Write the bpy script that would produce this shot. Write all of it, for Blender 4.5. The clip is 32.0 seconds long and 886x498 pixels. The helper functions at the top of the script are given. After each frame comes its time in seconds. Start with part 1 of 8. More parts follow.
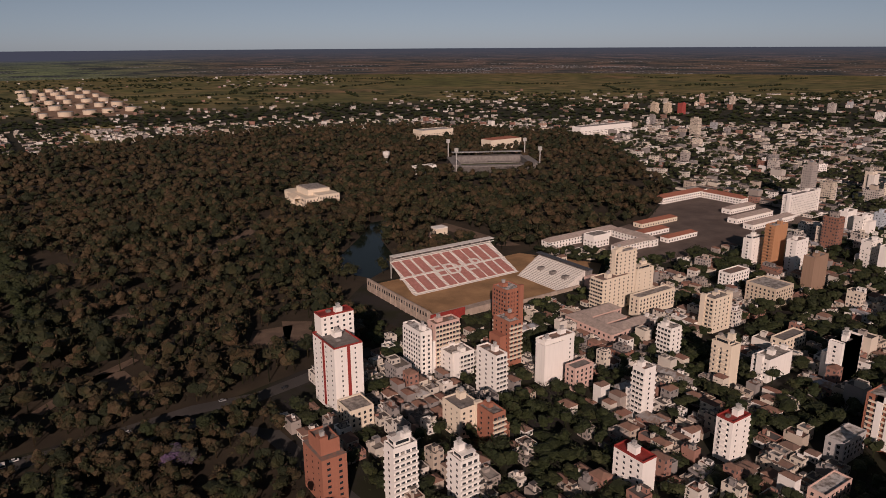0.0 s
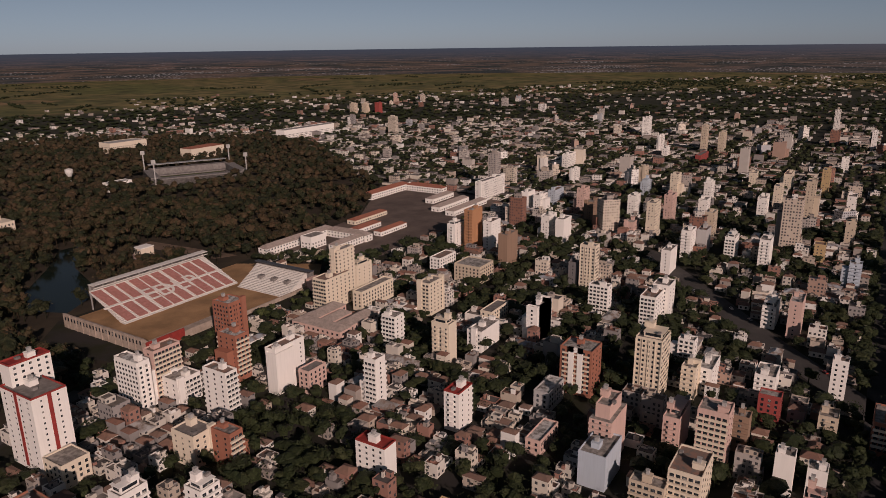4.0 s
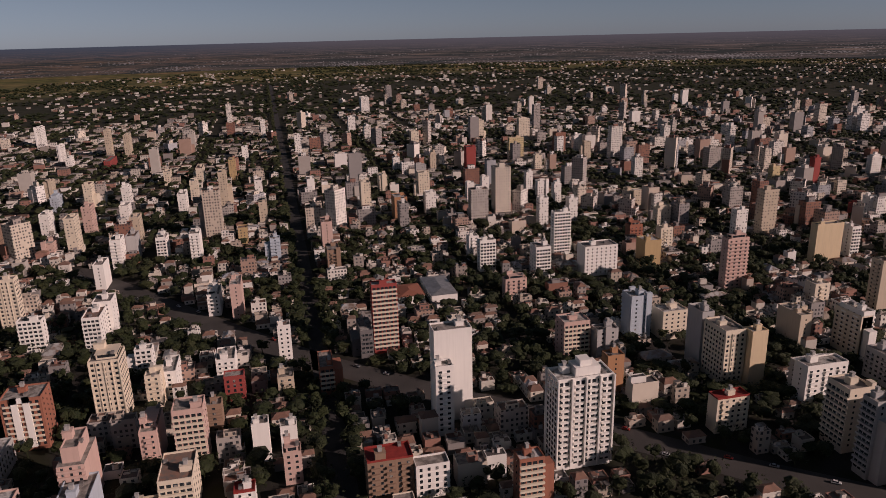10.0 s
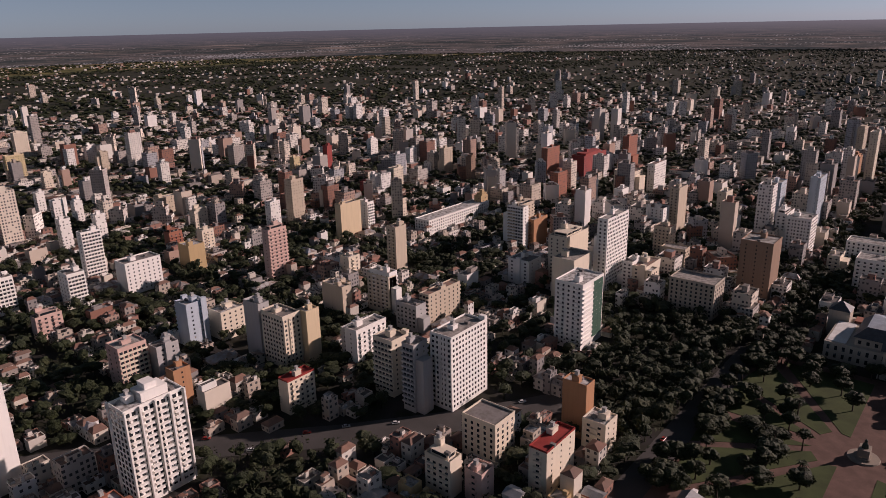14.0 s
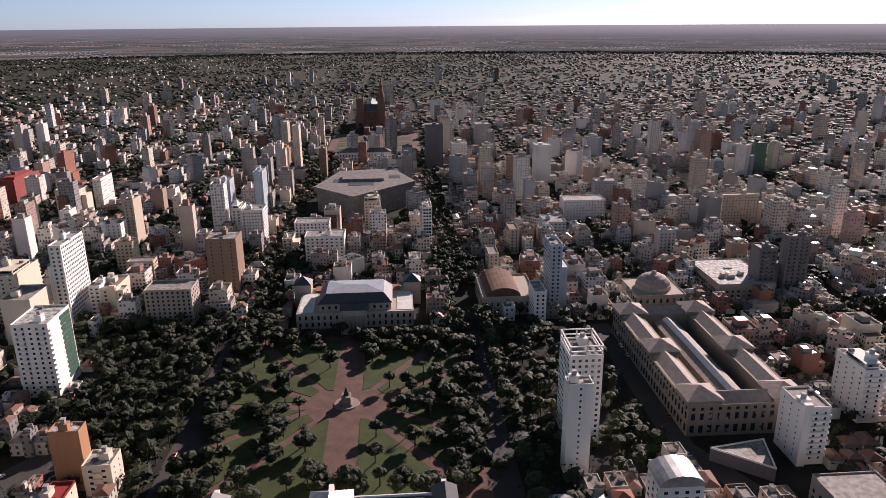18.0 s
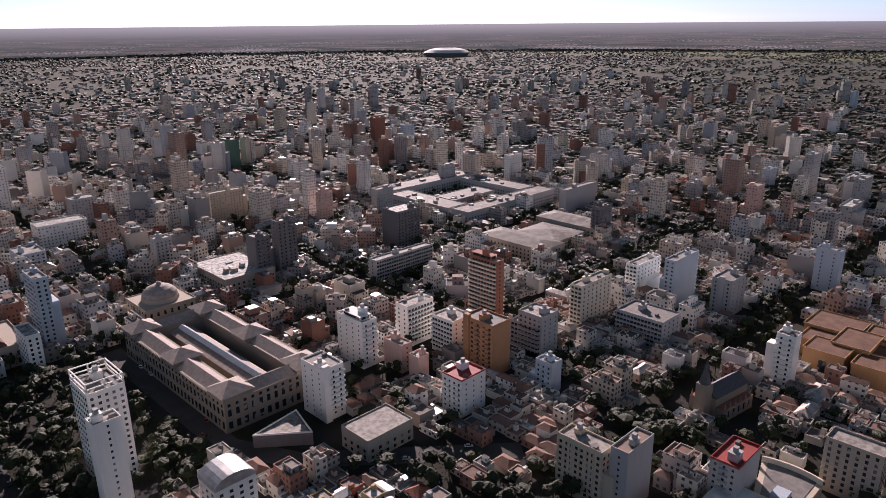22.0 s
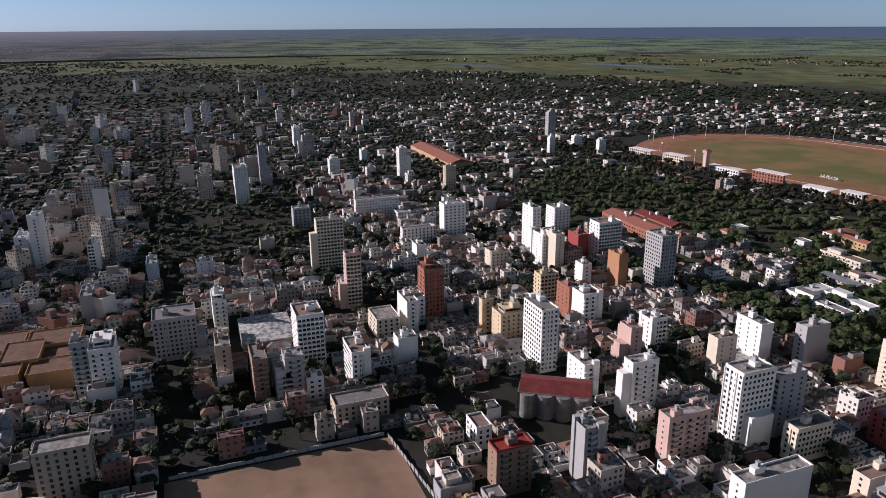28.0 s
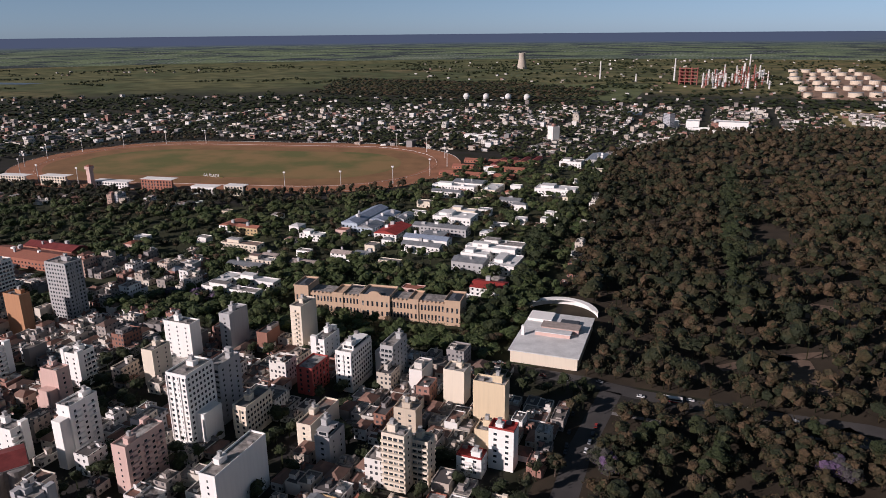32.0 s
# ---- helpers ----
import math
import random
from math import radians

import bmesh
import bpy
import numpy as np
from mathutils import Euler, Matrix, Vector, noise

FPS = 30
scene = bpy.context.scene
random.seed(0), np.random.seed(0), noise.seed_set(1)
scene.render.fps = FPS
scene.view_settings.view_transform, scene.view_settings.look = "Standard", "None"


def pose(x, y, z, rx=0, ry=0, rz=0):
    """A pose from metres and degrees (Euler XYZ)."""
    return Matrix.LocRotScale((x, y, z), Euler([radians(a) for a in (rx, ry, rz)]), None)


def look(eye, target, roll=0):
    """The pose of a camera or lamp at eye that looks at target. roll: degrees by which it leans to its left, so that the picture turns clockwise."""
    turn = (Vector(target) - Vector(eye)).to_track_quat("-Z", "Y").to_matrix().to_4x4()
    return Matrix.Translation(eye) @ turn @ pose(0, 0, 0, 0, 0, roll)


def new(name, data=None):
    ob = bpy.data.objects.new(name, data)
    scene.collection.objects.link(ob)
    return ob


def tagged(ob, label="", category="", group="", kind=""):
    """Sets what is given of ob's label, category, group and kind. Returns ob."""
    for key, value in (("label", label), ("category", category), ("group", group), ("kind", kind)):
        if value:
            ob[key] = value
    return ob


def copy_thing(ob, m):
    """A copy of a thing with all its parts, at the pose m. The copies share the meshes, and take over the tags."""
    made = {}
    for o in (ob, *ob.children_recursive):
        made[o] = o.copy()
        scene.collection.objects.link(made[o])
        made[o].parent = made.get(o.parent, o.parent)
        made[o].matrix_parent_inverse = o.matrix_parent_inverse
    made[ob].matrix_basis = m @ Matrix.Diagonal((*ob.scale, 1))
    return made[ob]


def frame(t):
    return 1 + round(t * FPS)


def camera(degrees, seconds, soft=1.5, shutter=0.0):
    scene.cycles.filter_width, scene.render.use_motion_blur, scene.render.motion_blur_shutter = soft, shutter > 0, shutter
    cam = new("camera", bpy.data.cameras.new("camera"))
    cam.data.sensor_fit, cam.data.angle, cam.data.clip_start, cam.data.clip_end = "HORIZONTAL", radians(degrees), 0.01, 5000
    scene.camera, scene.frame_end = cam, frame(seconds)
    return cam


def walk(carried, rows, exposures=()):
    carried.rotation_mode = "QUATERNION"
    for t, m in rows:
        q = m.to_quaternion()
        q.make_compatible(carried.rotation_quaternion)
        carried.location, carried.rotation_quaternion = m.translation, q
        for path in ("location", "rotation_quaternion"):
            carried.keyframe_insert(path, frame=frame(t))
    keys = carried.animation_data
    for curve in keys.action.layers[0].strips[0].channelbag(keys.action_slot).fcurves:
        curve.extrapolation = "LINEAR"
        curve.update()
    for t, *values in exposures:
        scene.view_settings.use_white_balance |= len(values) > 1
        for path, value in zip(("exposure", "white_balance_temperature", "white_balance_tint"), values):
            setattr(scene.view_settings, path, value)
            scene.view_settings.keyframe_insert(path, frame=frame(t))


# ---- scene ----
# The aircraft hangs at one point and turns: seconds, heading (clockwise from +Y), pitch, roll.
PATH = [
    (0, 34.27, -16.21, -0.33), (0.5, 36.78, -16.22, -0.27), (1, 39.16, -16.24, -0.35), (1.5, 41.16, -16.22, -0.40),
    (2, 43.63, -16.22, -0.46), (2.5, 46.62, -16.23, -0.52), (3, 49.81, -16.23, -0.60), (3.5, 53.61, -16.21, -0.64),
    (5.5, 69.56, -16.32, -1.08), (6, 72.90, -16.37, -1.17), (6.5, 76.52, -16.41, -1.25), (7, 80.19, -16.47, -1.25),
    (7.5, 83.95, -16.55, -1.36), (8, 87.97, -16.62, -1.38), (8.5, 91.88, -16.70, -1.38), (9, 95.38, -16.79, -1.39),
    (9.5, 99.07, -16.87, -1.41), (10, 103.15, -16.95, -1.36), (10.5, 107.49, -17.05, -1.33), (11, 111.77, -17.14, -1.36),
    (11.5, 116.50, -17.25, -1.36), (12, 121.08, -17.34, -1.35), (12.5, 125.76, -17.42, -1.31), (13, 130.49, -17.52, -1.26),
    (13.5, 135.39, -17.61, -1.21), (14, 140.50, -17.72, -1.23), (14.5, 145.63, -17.77, -1.16), (16.5, 166.85, -17.81, -0.59),
    (17, 172.71, -17.85, -0.48), (17.5, 178.60, -17.86, -0.40), (18, 183.79, -17.86, -0.45), (18.5, 188.61, -17.85, -0.45),
    (19, 193.67, -17.86, -0.48), (19.5, 198.58, -17.88, -0.50), (20, 203.44, -17.91, -0.56), (20.5, 208.35, -17.94, -0.58),
    (21, 213.55, -17.96, -0.50), (21.5, 219.16, -18.00, -0.51), (22, 224.68, -18.00, -0.51), (22.5, 230.03, -18.00, -0.45),
    (23, 234.99, -17.99, -0.51), (23.5, 239.85, -17.98, -0.46), (24, 245.14, -17.97, -0.48), (24.5, 250.22, -17.94, -0.44),
    (26.5, 272.41, -17.79, -0.37), (27, 278.55, -17.77, -0.21), (27.5, 284.74, -17.72, -0.24), (28, 290.71, -17.68, -0.36),
    (28.5, 296.73, -17.61, -0.31), (29, 302.95, -17.55, -0.37), (29.5, 308.57, -17.52, -0.41), (30, 314.06, -17.48, -0.43),
    (30.5, 319.85, -17.43, -0.46), (31, 325.86, -17.40, -0.49), (31.5, 331.96, -17.36, -0.53), (32, 338.16, -17.27, -0.53),
]
ALT = 195.0
cam = camera(64.19, 32.0, soft=0.75)
EXPOSURES = [(0, -0.5, 6550, 29), (7, -0.82, 6350, 29), (10, -0.58, 6380, 33), (13, -0.27, 6230, 34), (17, 0.55, 5950, 27), (20, 0.85, 5850, 28), (23, 0.7, 5800, 30), (27, 0.42, 5300, 19), (30, 0.06, 5450, 22), (32, 0.12, 5500, 21)]
walk(cam, [(t, pose(0, 0, ALT, 90 + p, 0, -h) @ pose(0, 0, 0, 0, 0, r)) for t, h, p, r in PATH], EXPOSURES)

# ---- light ----
SUN_AZ, SUN_EL = 217.0, 22.5
world = bpy.data.worlds.new("world")
scene.world = world
world.use_nodes = True
wn = world.node_tree
sky = wn.nodes.new("ShaderNodeTexSky")
sky.sky_type, sky.sun_disc = "NISHITA", False
sky.sun_elevation, sky.sun_rotation = radians(SUN_EL), radians(SUN_AZ)
sky.air_density, sky.dust_density, sky.ozone_density = 0.45, 0.15, 2.5
wn.nodes["Background"].inputs[1].default_value = 0.05
pale = wn.nodes.new("ShaderNodeHueSaturation")
pale.inputs["Hue"].default_value, pale.inputs["Saturation"].default_value = 0.46, 0.62
wn.links.new(sky.outputs[0], pale.inputs["Color"])
wn.links.new(pale.outputs[0], wn.nodes["Background"].inputs[0])
sun = new("sun", bpy.data.lights.new("sun", "SUN"))
sun.data.energy, sun.data.angle, sun.data.color = 5.0, radians(0.6), (1.0, 0.83, 0.66)
sd = Vector((math.sin(radians(SUN_AZ)) * math.cos(radians(SUN_EL)), math.cos(radians(SUN_AZ)) * math.cos(radians(SUN_EL)), math.sin(radians(SUN_EL))))
sun.matrix_world = look(sd * 100, (0, 0, 0))
sun.location = (0, 0, 600)

# ---- materials ----
class Mat:
    """A node material with short-hand for its nodes."""

    def __init__(self, name, rough=0.85, metal=0.0, spec=0.3):
        self.m = bpy.data.materials.new(name)
        self.m.use_nodes = True
        self.t = self.m.node_tree
        self.b = self.t.nodes["Principled BSDF"]
        self.b.inputs["Roughness"].default_value = rough
        self.b.inputs["Metallic"].default_value = metal
        self.b.inputs["Specular IOR Level"].default_value = spec

    def put(self, sock, value):
        if isinstance(value, bpy.types.NodeSocket):
            self.t.links.new(value, sock)
        elif isinstance(value, tuple) and len(value) == 3 and sock.type == "RGBA":
            sock.default_value = (*value, 1)
        else:
            sock.default_value = value

    def node(self, kind, **inputs):
        n = self.t.nodes.new("ShaderNode" + kind)
        return n

    def coord(self, which="Object"):
        return self.node("TexCoord").outputs[which]

    def pos(self):
        return self.node("NewGeometry").outputs["Position"]

    def island(self):
        return self.node("NewGeometry").outputs["Random Per Island"]

    def rnd(self):
        return self.node("ObjectInfo").outputs["Random"]

    def noise(self, scale, detail=3, vec=None, rough=0.55, out="Fac"):
        n = self.node("TexNoise")
        n.inputs["Scale"].default_value, n.inputs["Detail"].default_value, n.inputs["Roughness"].default_value = scale, detail, rough
        self.put(n.inputs["Vector"], vec if vec is not None else self.pos())
        return n.outputs[out]

    def math(self, op, a, b=0.0, c=0.0):
        n = self.node("Math")
        n.operation = op
        self.put(n.inputs[0], a)
        self.put(n.inputs[1], b)
        self.put(n.inputs[2], c)
        return n.outputs[0]

    def ramp(self, fac, *stops, step=False):
        n = self.node("ValToRGB")
        if step:
            n.color_ramp.interpolation = "CONSTANT"
        e = n.color_ramp.elements
        while len(e) < len(stops):
            e.new(0.5)
        for el, (p, c) in zip(e, stops):
            el.position, el.color = p, (*c, 1)
        self.put(n.inputs[0], fac)
        return n.outputs[0]

    def mix(self, fac, a, b, kind="MIX"):
        n = self.node("Mix")
        n.data_type, n.blend_type = "RGBA", kind
        self.put(n.inputs[0], fac)
        self.put(n.inputs[6], a)
        self.put(n.inputs[7], b)
        return n.outputs[2]

    def split(self, vec):
        n = self.node("SeparateXYZ")
        self.put(n.inputs[0], vec)
        return n.outputs

    def scaled(self, vec, s):
        n = self.node("Mapping")
        self.put(n.inputs[0], vec)
        n.inputs["Scale"].default_value = s
        return n.outputs[0]

    def base(self, col):
        self.put(self.b.inputs["Base Color"], col)
        return self

    def bump(self, height, strength=0.4, dist=0.2):
        n = self.node("Bump")
        n.inputs["Strength"].default_value, n.inputs["Distance"].default_value = strength, dist
        self.put(n.inputs["Height"], height)
        self.put(self.b.inputs["Normal"], n.outputs[0])
        return self


def plain(name, col, rough=0.8, var=0.25, scale=0.4, metal=0.0, spec=0.3):
    """A weathered single-colour surface: broad stains and fine grain."""
    k = Mat(name, rough, metal, spec)
    dark = tuple(c * (1 - var) for c in col)
    a = k.mix(k.ramp(k.noise(scale, 5), (0.35, (0, 0, 0)), (0.7, (1, 1, 1))), dark, col)
    a = k.mix(0.25, a, k.ramp(k.noise(6.0, 2), (0.3, (0.3, 0.3, 0.3)), (0.7, (1, 1, 1))), "MULTIPLY")
    k.base(a)
    return k.m


def wall_mat(name, col, streak=0.3):
    """Painted render with rain streaks and patches, each object a little different."""
    k = Mat(name, 0.85)
    st = k.noise(1.0, 4, k.scaled(k.pos(), (0.8, 0.8, 0.06)))
    pat = k.noise(0.12, 3)
    dirty = tuple(c * 0.62 for c in col)
    a = k.mix(k.math("MULTIPLY", k.ramp(st, (0.45, (0, 0, 0)), (0.75, (1, 1, 1))), streak), col, dirty)
    a = k.mix(k.math("MULTIPLY", pat, 0.35), a, tuple(c * 0.8 for c in col))
    k.base(a)
    return k.m


WALLS = {
    "white": wall_mat("white_render", (0.84, 0.81, 0.76), 0.2),
    "cream": wall_mat("cream_render", (0.72, 0.63, 0.50), 0.2),
    "beige": wall_mat("beige_render", (0.56, 0.47, 0.36)),
    "ochre": wall_mat("ochre_render", (0.50, 0.36, 0.19)),
    "yellow": wall_mat("yellow_render", (0.66, 0.53, 0.35)),
    "grey": wall_mat("grey_render", (0.42, 0.41, 0.40)),
    "dark": wall_mat("dark_concrete", (0.17, 0.16, 0.16)),
    "blue": wall_mat("blue_grey_render", (0.46, 0.52, 0.58)),
    "pink": wall_mat("pink_render", (0.60, 0.42, 0.36)),
    "brick": wall_mat("red_brick", (0.34, 0.14, 0.09)),
    "red": wall_mat("red_paint", (0.33, 0.07, 0.06)),
    "brown": wall_mat("brown_brick", (0.30, 0.20, 0.14)),
    "stone": wall_mat("pale_stone", (0.44, 0.38, 0.31)),
    "orange": wall_mat("orange_render", (0.44, 0.23, 0.12)),
    "green": wall_mat("green_glass_panel", (0.045, 0.10, 0.07)),
}
GLASS = Mat("window_glass", 0.12, 0.0, 0.5)
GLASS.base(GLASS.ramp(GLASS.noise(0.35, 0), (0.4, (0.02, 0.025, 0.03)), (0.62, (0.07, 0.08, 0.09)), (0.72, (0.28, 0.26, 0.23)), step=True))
GLASS = GLASS.m
ROOF_FLAT = Mat("flat_roof_membrane", 0.8)
_r = ROOF_FLAT
_c = _r.ramp(_r.math("FRACT", _r.math("MULTIPLY_ADD", _r.rnd(), 7.3, 0.1)), (0.0, (0.34, 0.31, 0.28)), (0.3, (0.22, 0.20, 0.19)), (0.5, (0.42, 0.40, 0.37)), (0.7, (0.27, 0.16, 0.12)), (0.82, (0.55, 0.54, 0.52)), step=True)
_r.base(_r.mix(_r.ramp(_r.noise(0.35, 5), (0.4, (0, 0, 0)), (0.62, (1, 1, 1))), _c, (0.16, 0.145, 0.13)))
ROOF_FLAT = _r.m
ROOF_TILE = Mat("clay_tile_roof", 0.85)
_r = ROOF_TILE
_r.base(_r.mix(_r.noise(0.5, 5), (0.36, 0.13, 0.08), (0.22, 0.10, 0.07)))
ROOF_TILE = _r.m
ROOF_ZINC = plain("zinc_sheet_roof", (0.55, 0.55, 0.55), 0.4, 0.35, 0.3, 0.6, 0.5)
CONCRETE = plain("weathered_concrete", (0.27, 0.25, 0.235), 0.9, 0.4, 0.25)
WHITE_ROOF = plain("white_roof_coating", (0.78, 0.77, 0.74), 0.7, 0.25, 0.15)
ASPHALT = plain("asphalt", (0.06, 0.058, 0.058), 0.9, 0.4, 0.08)
DIRT = plain("bare_red_earth", (0.36, 0.23, 0.15), 0.95, 0.4, 0.04)
GRASS = plain("mown_grass", (0.085, 0.105, 0.035), 0.95, 0.45, 0.05)
BARK = plain("bark", (0.11, 0.08, 0.06), 0.95, 0.4, 2.0)
WATER = plain("lake_water", (0.012, 0.02, 0.016), 0.12, 0.3, 0.02, 0.0, 0.12)


def leaf_mat(name, *cols):
    k = Mat(name, 0.7, 0.0, 0.25)
    a = k.ramp(k.math("FRACT", k.math("ADD", k.math("MULTIPLY", k.noise(0.012, 2), 2.2), k.math("ADD", k.math("MULTIPLY", k.island(), 0.45), k.rnd()))), *[(i / len(cols), c) for i, c in enumerate(cols)])
    k.base(k.mix(k.ramp(k.noise(0.9, 3), (0.35, (0, 0, 0)), (0.7, (1, 1, 1))), k.mix(1.0, a, (0.5, 0.5, 0.5), "MULTIPLY"), a))
    k.bump(k.noise(1.6, 3), 0.9, 0.7)
    return k.m


LEAF = leaf_mat("green_foliage", (0.0218, 0.0328, 0.0109), (0.0343, 0.0452, 0.0140), (0.0265, 0.0359, 0.0140), (0.0452, 0.0530, 0.0187))
LEAF_FRESH = leaf_mat("fresh_green_foliage", (0.040, 0.062, 0.018), (0.062, 0.086, 0.024), (0.048, 0.068, 0.022), (0.080, 0.098, 0.032))
LEAF_WOOD = leaf_mat("park_wood_foliage", (0.028, 0.033, 0.012), (0.074, 0.049, 0.025), (0.024, 0.031, 0.012), (0.100, 0.063, 0.033), (0.041, 0.043, 0.016), (0.020, 0.026, 0.010))


def roof_set(name, shine=True):
    k = Mat(name, 0.8)
    f = k.math("FRACT", k.math("MULTIPLY", k.island(), 37.7))
    c = k.ramp(f, (0.0, (0.17, 0.15, 0.13)), (0.2, (0.11, 0.10, 0.095)), (0.36, (0.24, 0.215, 0.19)), (0.46, (0.20, 0.10, 0.07)), (0.58, (0.50, 0.48, 0.45)), (0.70, (0.22, 0.13, 0.095)), (0.82, (0.085, 0.08, 0.08)), (0.93, (0.32, 0.29, 0.26)), step=True)
    k.base(k.mix(k.ramp(k.noise(0.3, 5), (0.42, (0, 0, 0)), (0.66, (1, 1, 1))), c, (0.085, 0.075, 0.07)))
    if not shine:
        k.b.inputs["Roughness"].default_value, k.b.inputs["Specular IOR Level"].default_value = 0.9, 0.15
    if shine:
        k.put(k.b.inputs["Roughness"], k.ramp(f, (0.0, (0.85, 0.85, 0.85)), (0.58, (0.32, 0.32, 0.32)), (0.72, (0.8, 0.8, 0.8)), step=True))
        k.put(k.b.inputs["Metallic"], k.ramp(f, (0.0, (0, 0, 0)), (0.58, (0.6, 0.6, 0.6)), (0.72, (0, 0, 0)), step=True))
    return k.m


def facade_set(name, cols, floor=2.9, bay=2.6, wide=0.5, tall=0.5):
    """Walls of many buildings: a colour for each, with rows of dark windows on the metre grid of the UV map."""
    k = Mat(name, 0.75)
    c = k.ramp(k.math("FRACT", k.math("MULTIPLY", k.island(), 17.1)), *[(i / len(cols), q) for i, q in enumerate(cols)], step=True)
    u, v, _ = k.split(k.coord("UV"))
    fu = k.math("FRACT", k.math("DIVIDE", u, bay))
    fv = k.math("FRACT", k.math("DIVIDE", v, floor))
    a = k.math("LESS_THAN", k.math("ABSOLUTE", k.math("SUBTRACT", fu, 0.5)), wide / 2)
    b = k.math("LESS_THAN", k.math("ABSOLUTE", k.math("SUBTRACT", fv, 0.5)), tall / 2)
    cell = k.node("TexWhiteNoise")
    cell.noise_dimensions = "2D"
    comb = k.node("CombineXYZ")
    k.put(comb.inputs[0], k.math("FLOOR", k.math("DIVIDE", u, bay)))
    k.put(comb.inputs[1], k.math("FLOOR", k.math("DIVIDE", v, floor)))
    k.put(cell.inputs[0], comb.outputs[0])
    on = k.math("MULTIPLY", k.math("MULTIPLY", a, b), k.math("GREATER_THAN", cell.outputs[0], 0.2))
    blank = k.math("GREATER_THAN", k.math("FRACT", k.math("MULTIPLY", k.island(), 91.3)), 0.25)
    on = k.math("MULTIPLY", on, blank)
    c = k.mix(k.math("MULTIPLY", k.noise(0.15, 4), 0.5), c, k.mix(1.0, c, (0.6, 0.58, 0.55), "MULTIPLY"))
    k.base(k.mix(on, c, (0.05, 0.05, 0.055)))
    return k.m


CITY_COLS = [(0.78, 0.74, 0.68), (0.60, 0.51, 0.42), (0.42, 0.38, 0.35), (0.82, 0.79, 0.75), (0.70, 0.62, 0.52), (0.74, 0.70, 0.64), (0.42, 0.29, 0.23), (0.58, 0.51, 0.42), (0.32, 0.30, 0.29), (0.28, 0.14, 0.10), (0.50, 0.46, 0.42), (0.40, 0.41, 0.43)]
FACADE = facade_set("apartment_facades", CITY_COLS)
HOUSE_WALL = facade_set("house_walls", [(0.68, 0.64, 0.58), (0.48, 0.41, 0.34), (0.34, 0.30, 0.27), (0.78, 0.76, 0.72), (0.33, 0.18, 0.14), (0.56, 0.52, 0.46), (0.27, 0.25, 0.24), (0.66, 0.60, 0.51)], 3.2, 3.4, 0.4, 0.45)
HOUSE_FAR = facade_set("far_house_walls", [(0.62, 0.58, 0.53), (0.36, 0.31, 0.26), (0.24, 0.21, 0.19), (0.70, 0.67, 0.63), (0.28, 0.17, 0.13), (0.48, 0.43, 0.37)], 3.2, 3.4, 0.4, 0.45)
ROOFS = roof_set("house_roofs")
ROOFS_MATT = roof_set("matt_house_roofs", False)
ROOFS_FAR = Mat("suburban_roofs", 0.9, 0.0, 0.15)
ROOFS_FAR.base(ROOFS_FAR.ramp(ROOFS_FAR.math("FRACT", ROOFS_FAR.math("MULTIPLY", ROOFS_FAR.island(), 37.7)), (0.0, (0.105, 0.094, 0.086)), (0.25, (0.08, 0.074, 0.070)), (0.45, (0.13, 0.08, 0.062)), (0.65, (0.13, 0.12, 0.11)), (0.8, (0.10, 0.074, 0.06)), step=True))
ROOFS_FAR = ROOFS_FAR.m


def ground_mat():
    """Earth, dry grass and pasture in broad patches, darker where the town stands."""
    k = Mat("ground", 0.95, 0.0, 0.12)
    big, mid, fine = k.noise(0.0011, 4), k.noise(0.012, 5), k.noise(0.15, 4)
    field = k.ramp(big, (0.36, (0.14, 0.14, 0.05)), (0.47, (0.23, 0.18, 0.08)), (0.56, (0.13, 0.13, 0.05)), (0.66, (0.28, 0.18, 0.10)))
    green = k.ramp(big, (0.36, (0.105, 0.125, 0.055)), (0.47, (0.17, 0.165, 0.075)), (0.56, (0.09, 0.11, 0.05)), (0.66, (0.20, 0.165, 0.08)))
    px, py, _ = k.split(k.pos())
    west = k.node("Clamp")
    k.put(west.inputs[0], k.math("DIVIDE", k.math("SUBTRACT", 500.0, px), 1500.0))
    field = k.mix(west.outputs[0], field, green)
    field = k.mix(k.ramp(mid, (0.4, (0, 0, 0)), (0.65, (1, 1, 1))), field, (0.06, 0.065, 0.028))
    town = k.mix(k.ramp(k.noise(0.05, 5), (0.4, (0, 0, 0)), (0.6, (1, 1, 1))), (0.036, 0.033, 0.031), (0.026, 0.027, 0.016))
    far = k.node("VectorMath")
    far.operation = "LENGTH"
    k.put(far.inputs[0], k.pos())
    edge = k.node("Clamp")
    k.put(edge.inputs[0], k.math("DIVIDE", k.math("SUBTRACT", far.outputs["Value"], 1300.0), 900.0))
    # past the paved centre: gardens, verges and earth lanes
    town = k.mix(edge.outputs[0], town, k.mix(k.ramp(k.noise(0.03, 5), (0.4, (0, 0, 0)), (0.6, (1, 1, 1))), (0.046, 0.044, 0.033), (0.028, 0.032, 0.018)))
    n = k.node("VectorMath")
    n.operation = "DISTANCE"
    k.put(n.inputs[0], k.pos())
    n.inputs[1].default_value = (0, -1300, 0)
    f = k.math("DIVIDE", k.math("ADD", k.math("MULTIPLY_ADD", k.noise(0.002, 3), 700, n.outputs["Value"]), -3850), 300)
    n2 = k.node("Clamp")
    k.put(n2.inputs[0], f)
    k.base(k.mix(n2.outputs[0], town, field))
    return k.m


GROUND = ground_mat()


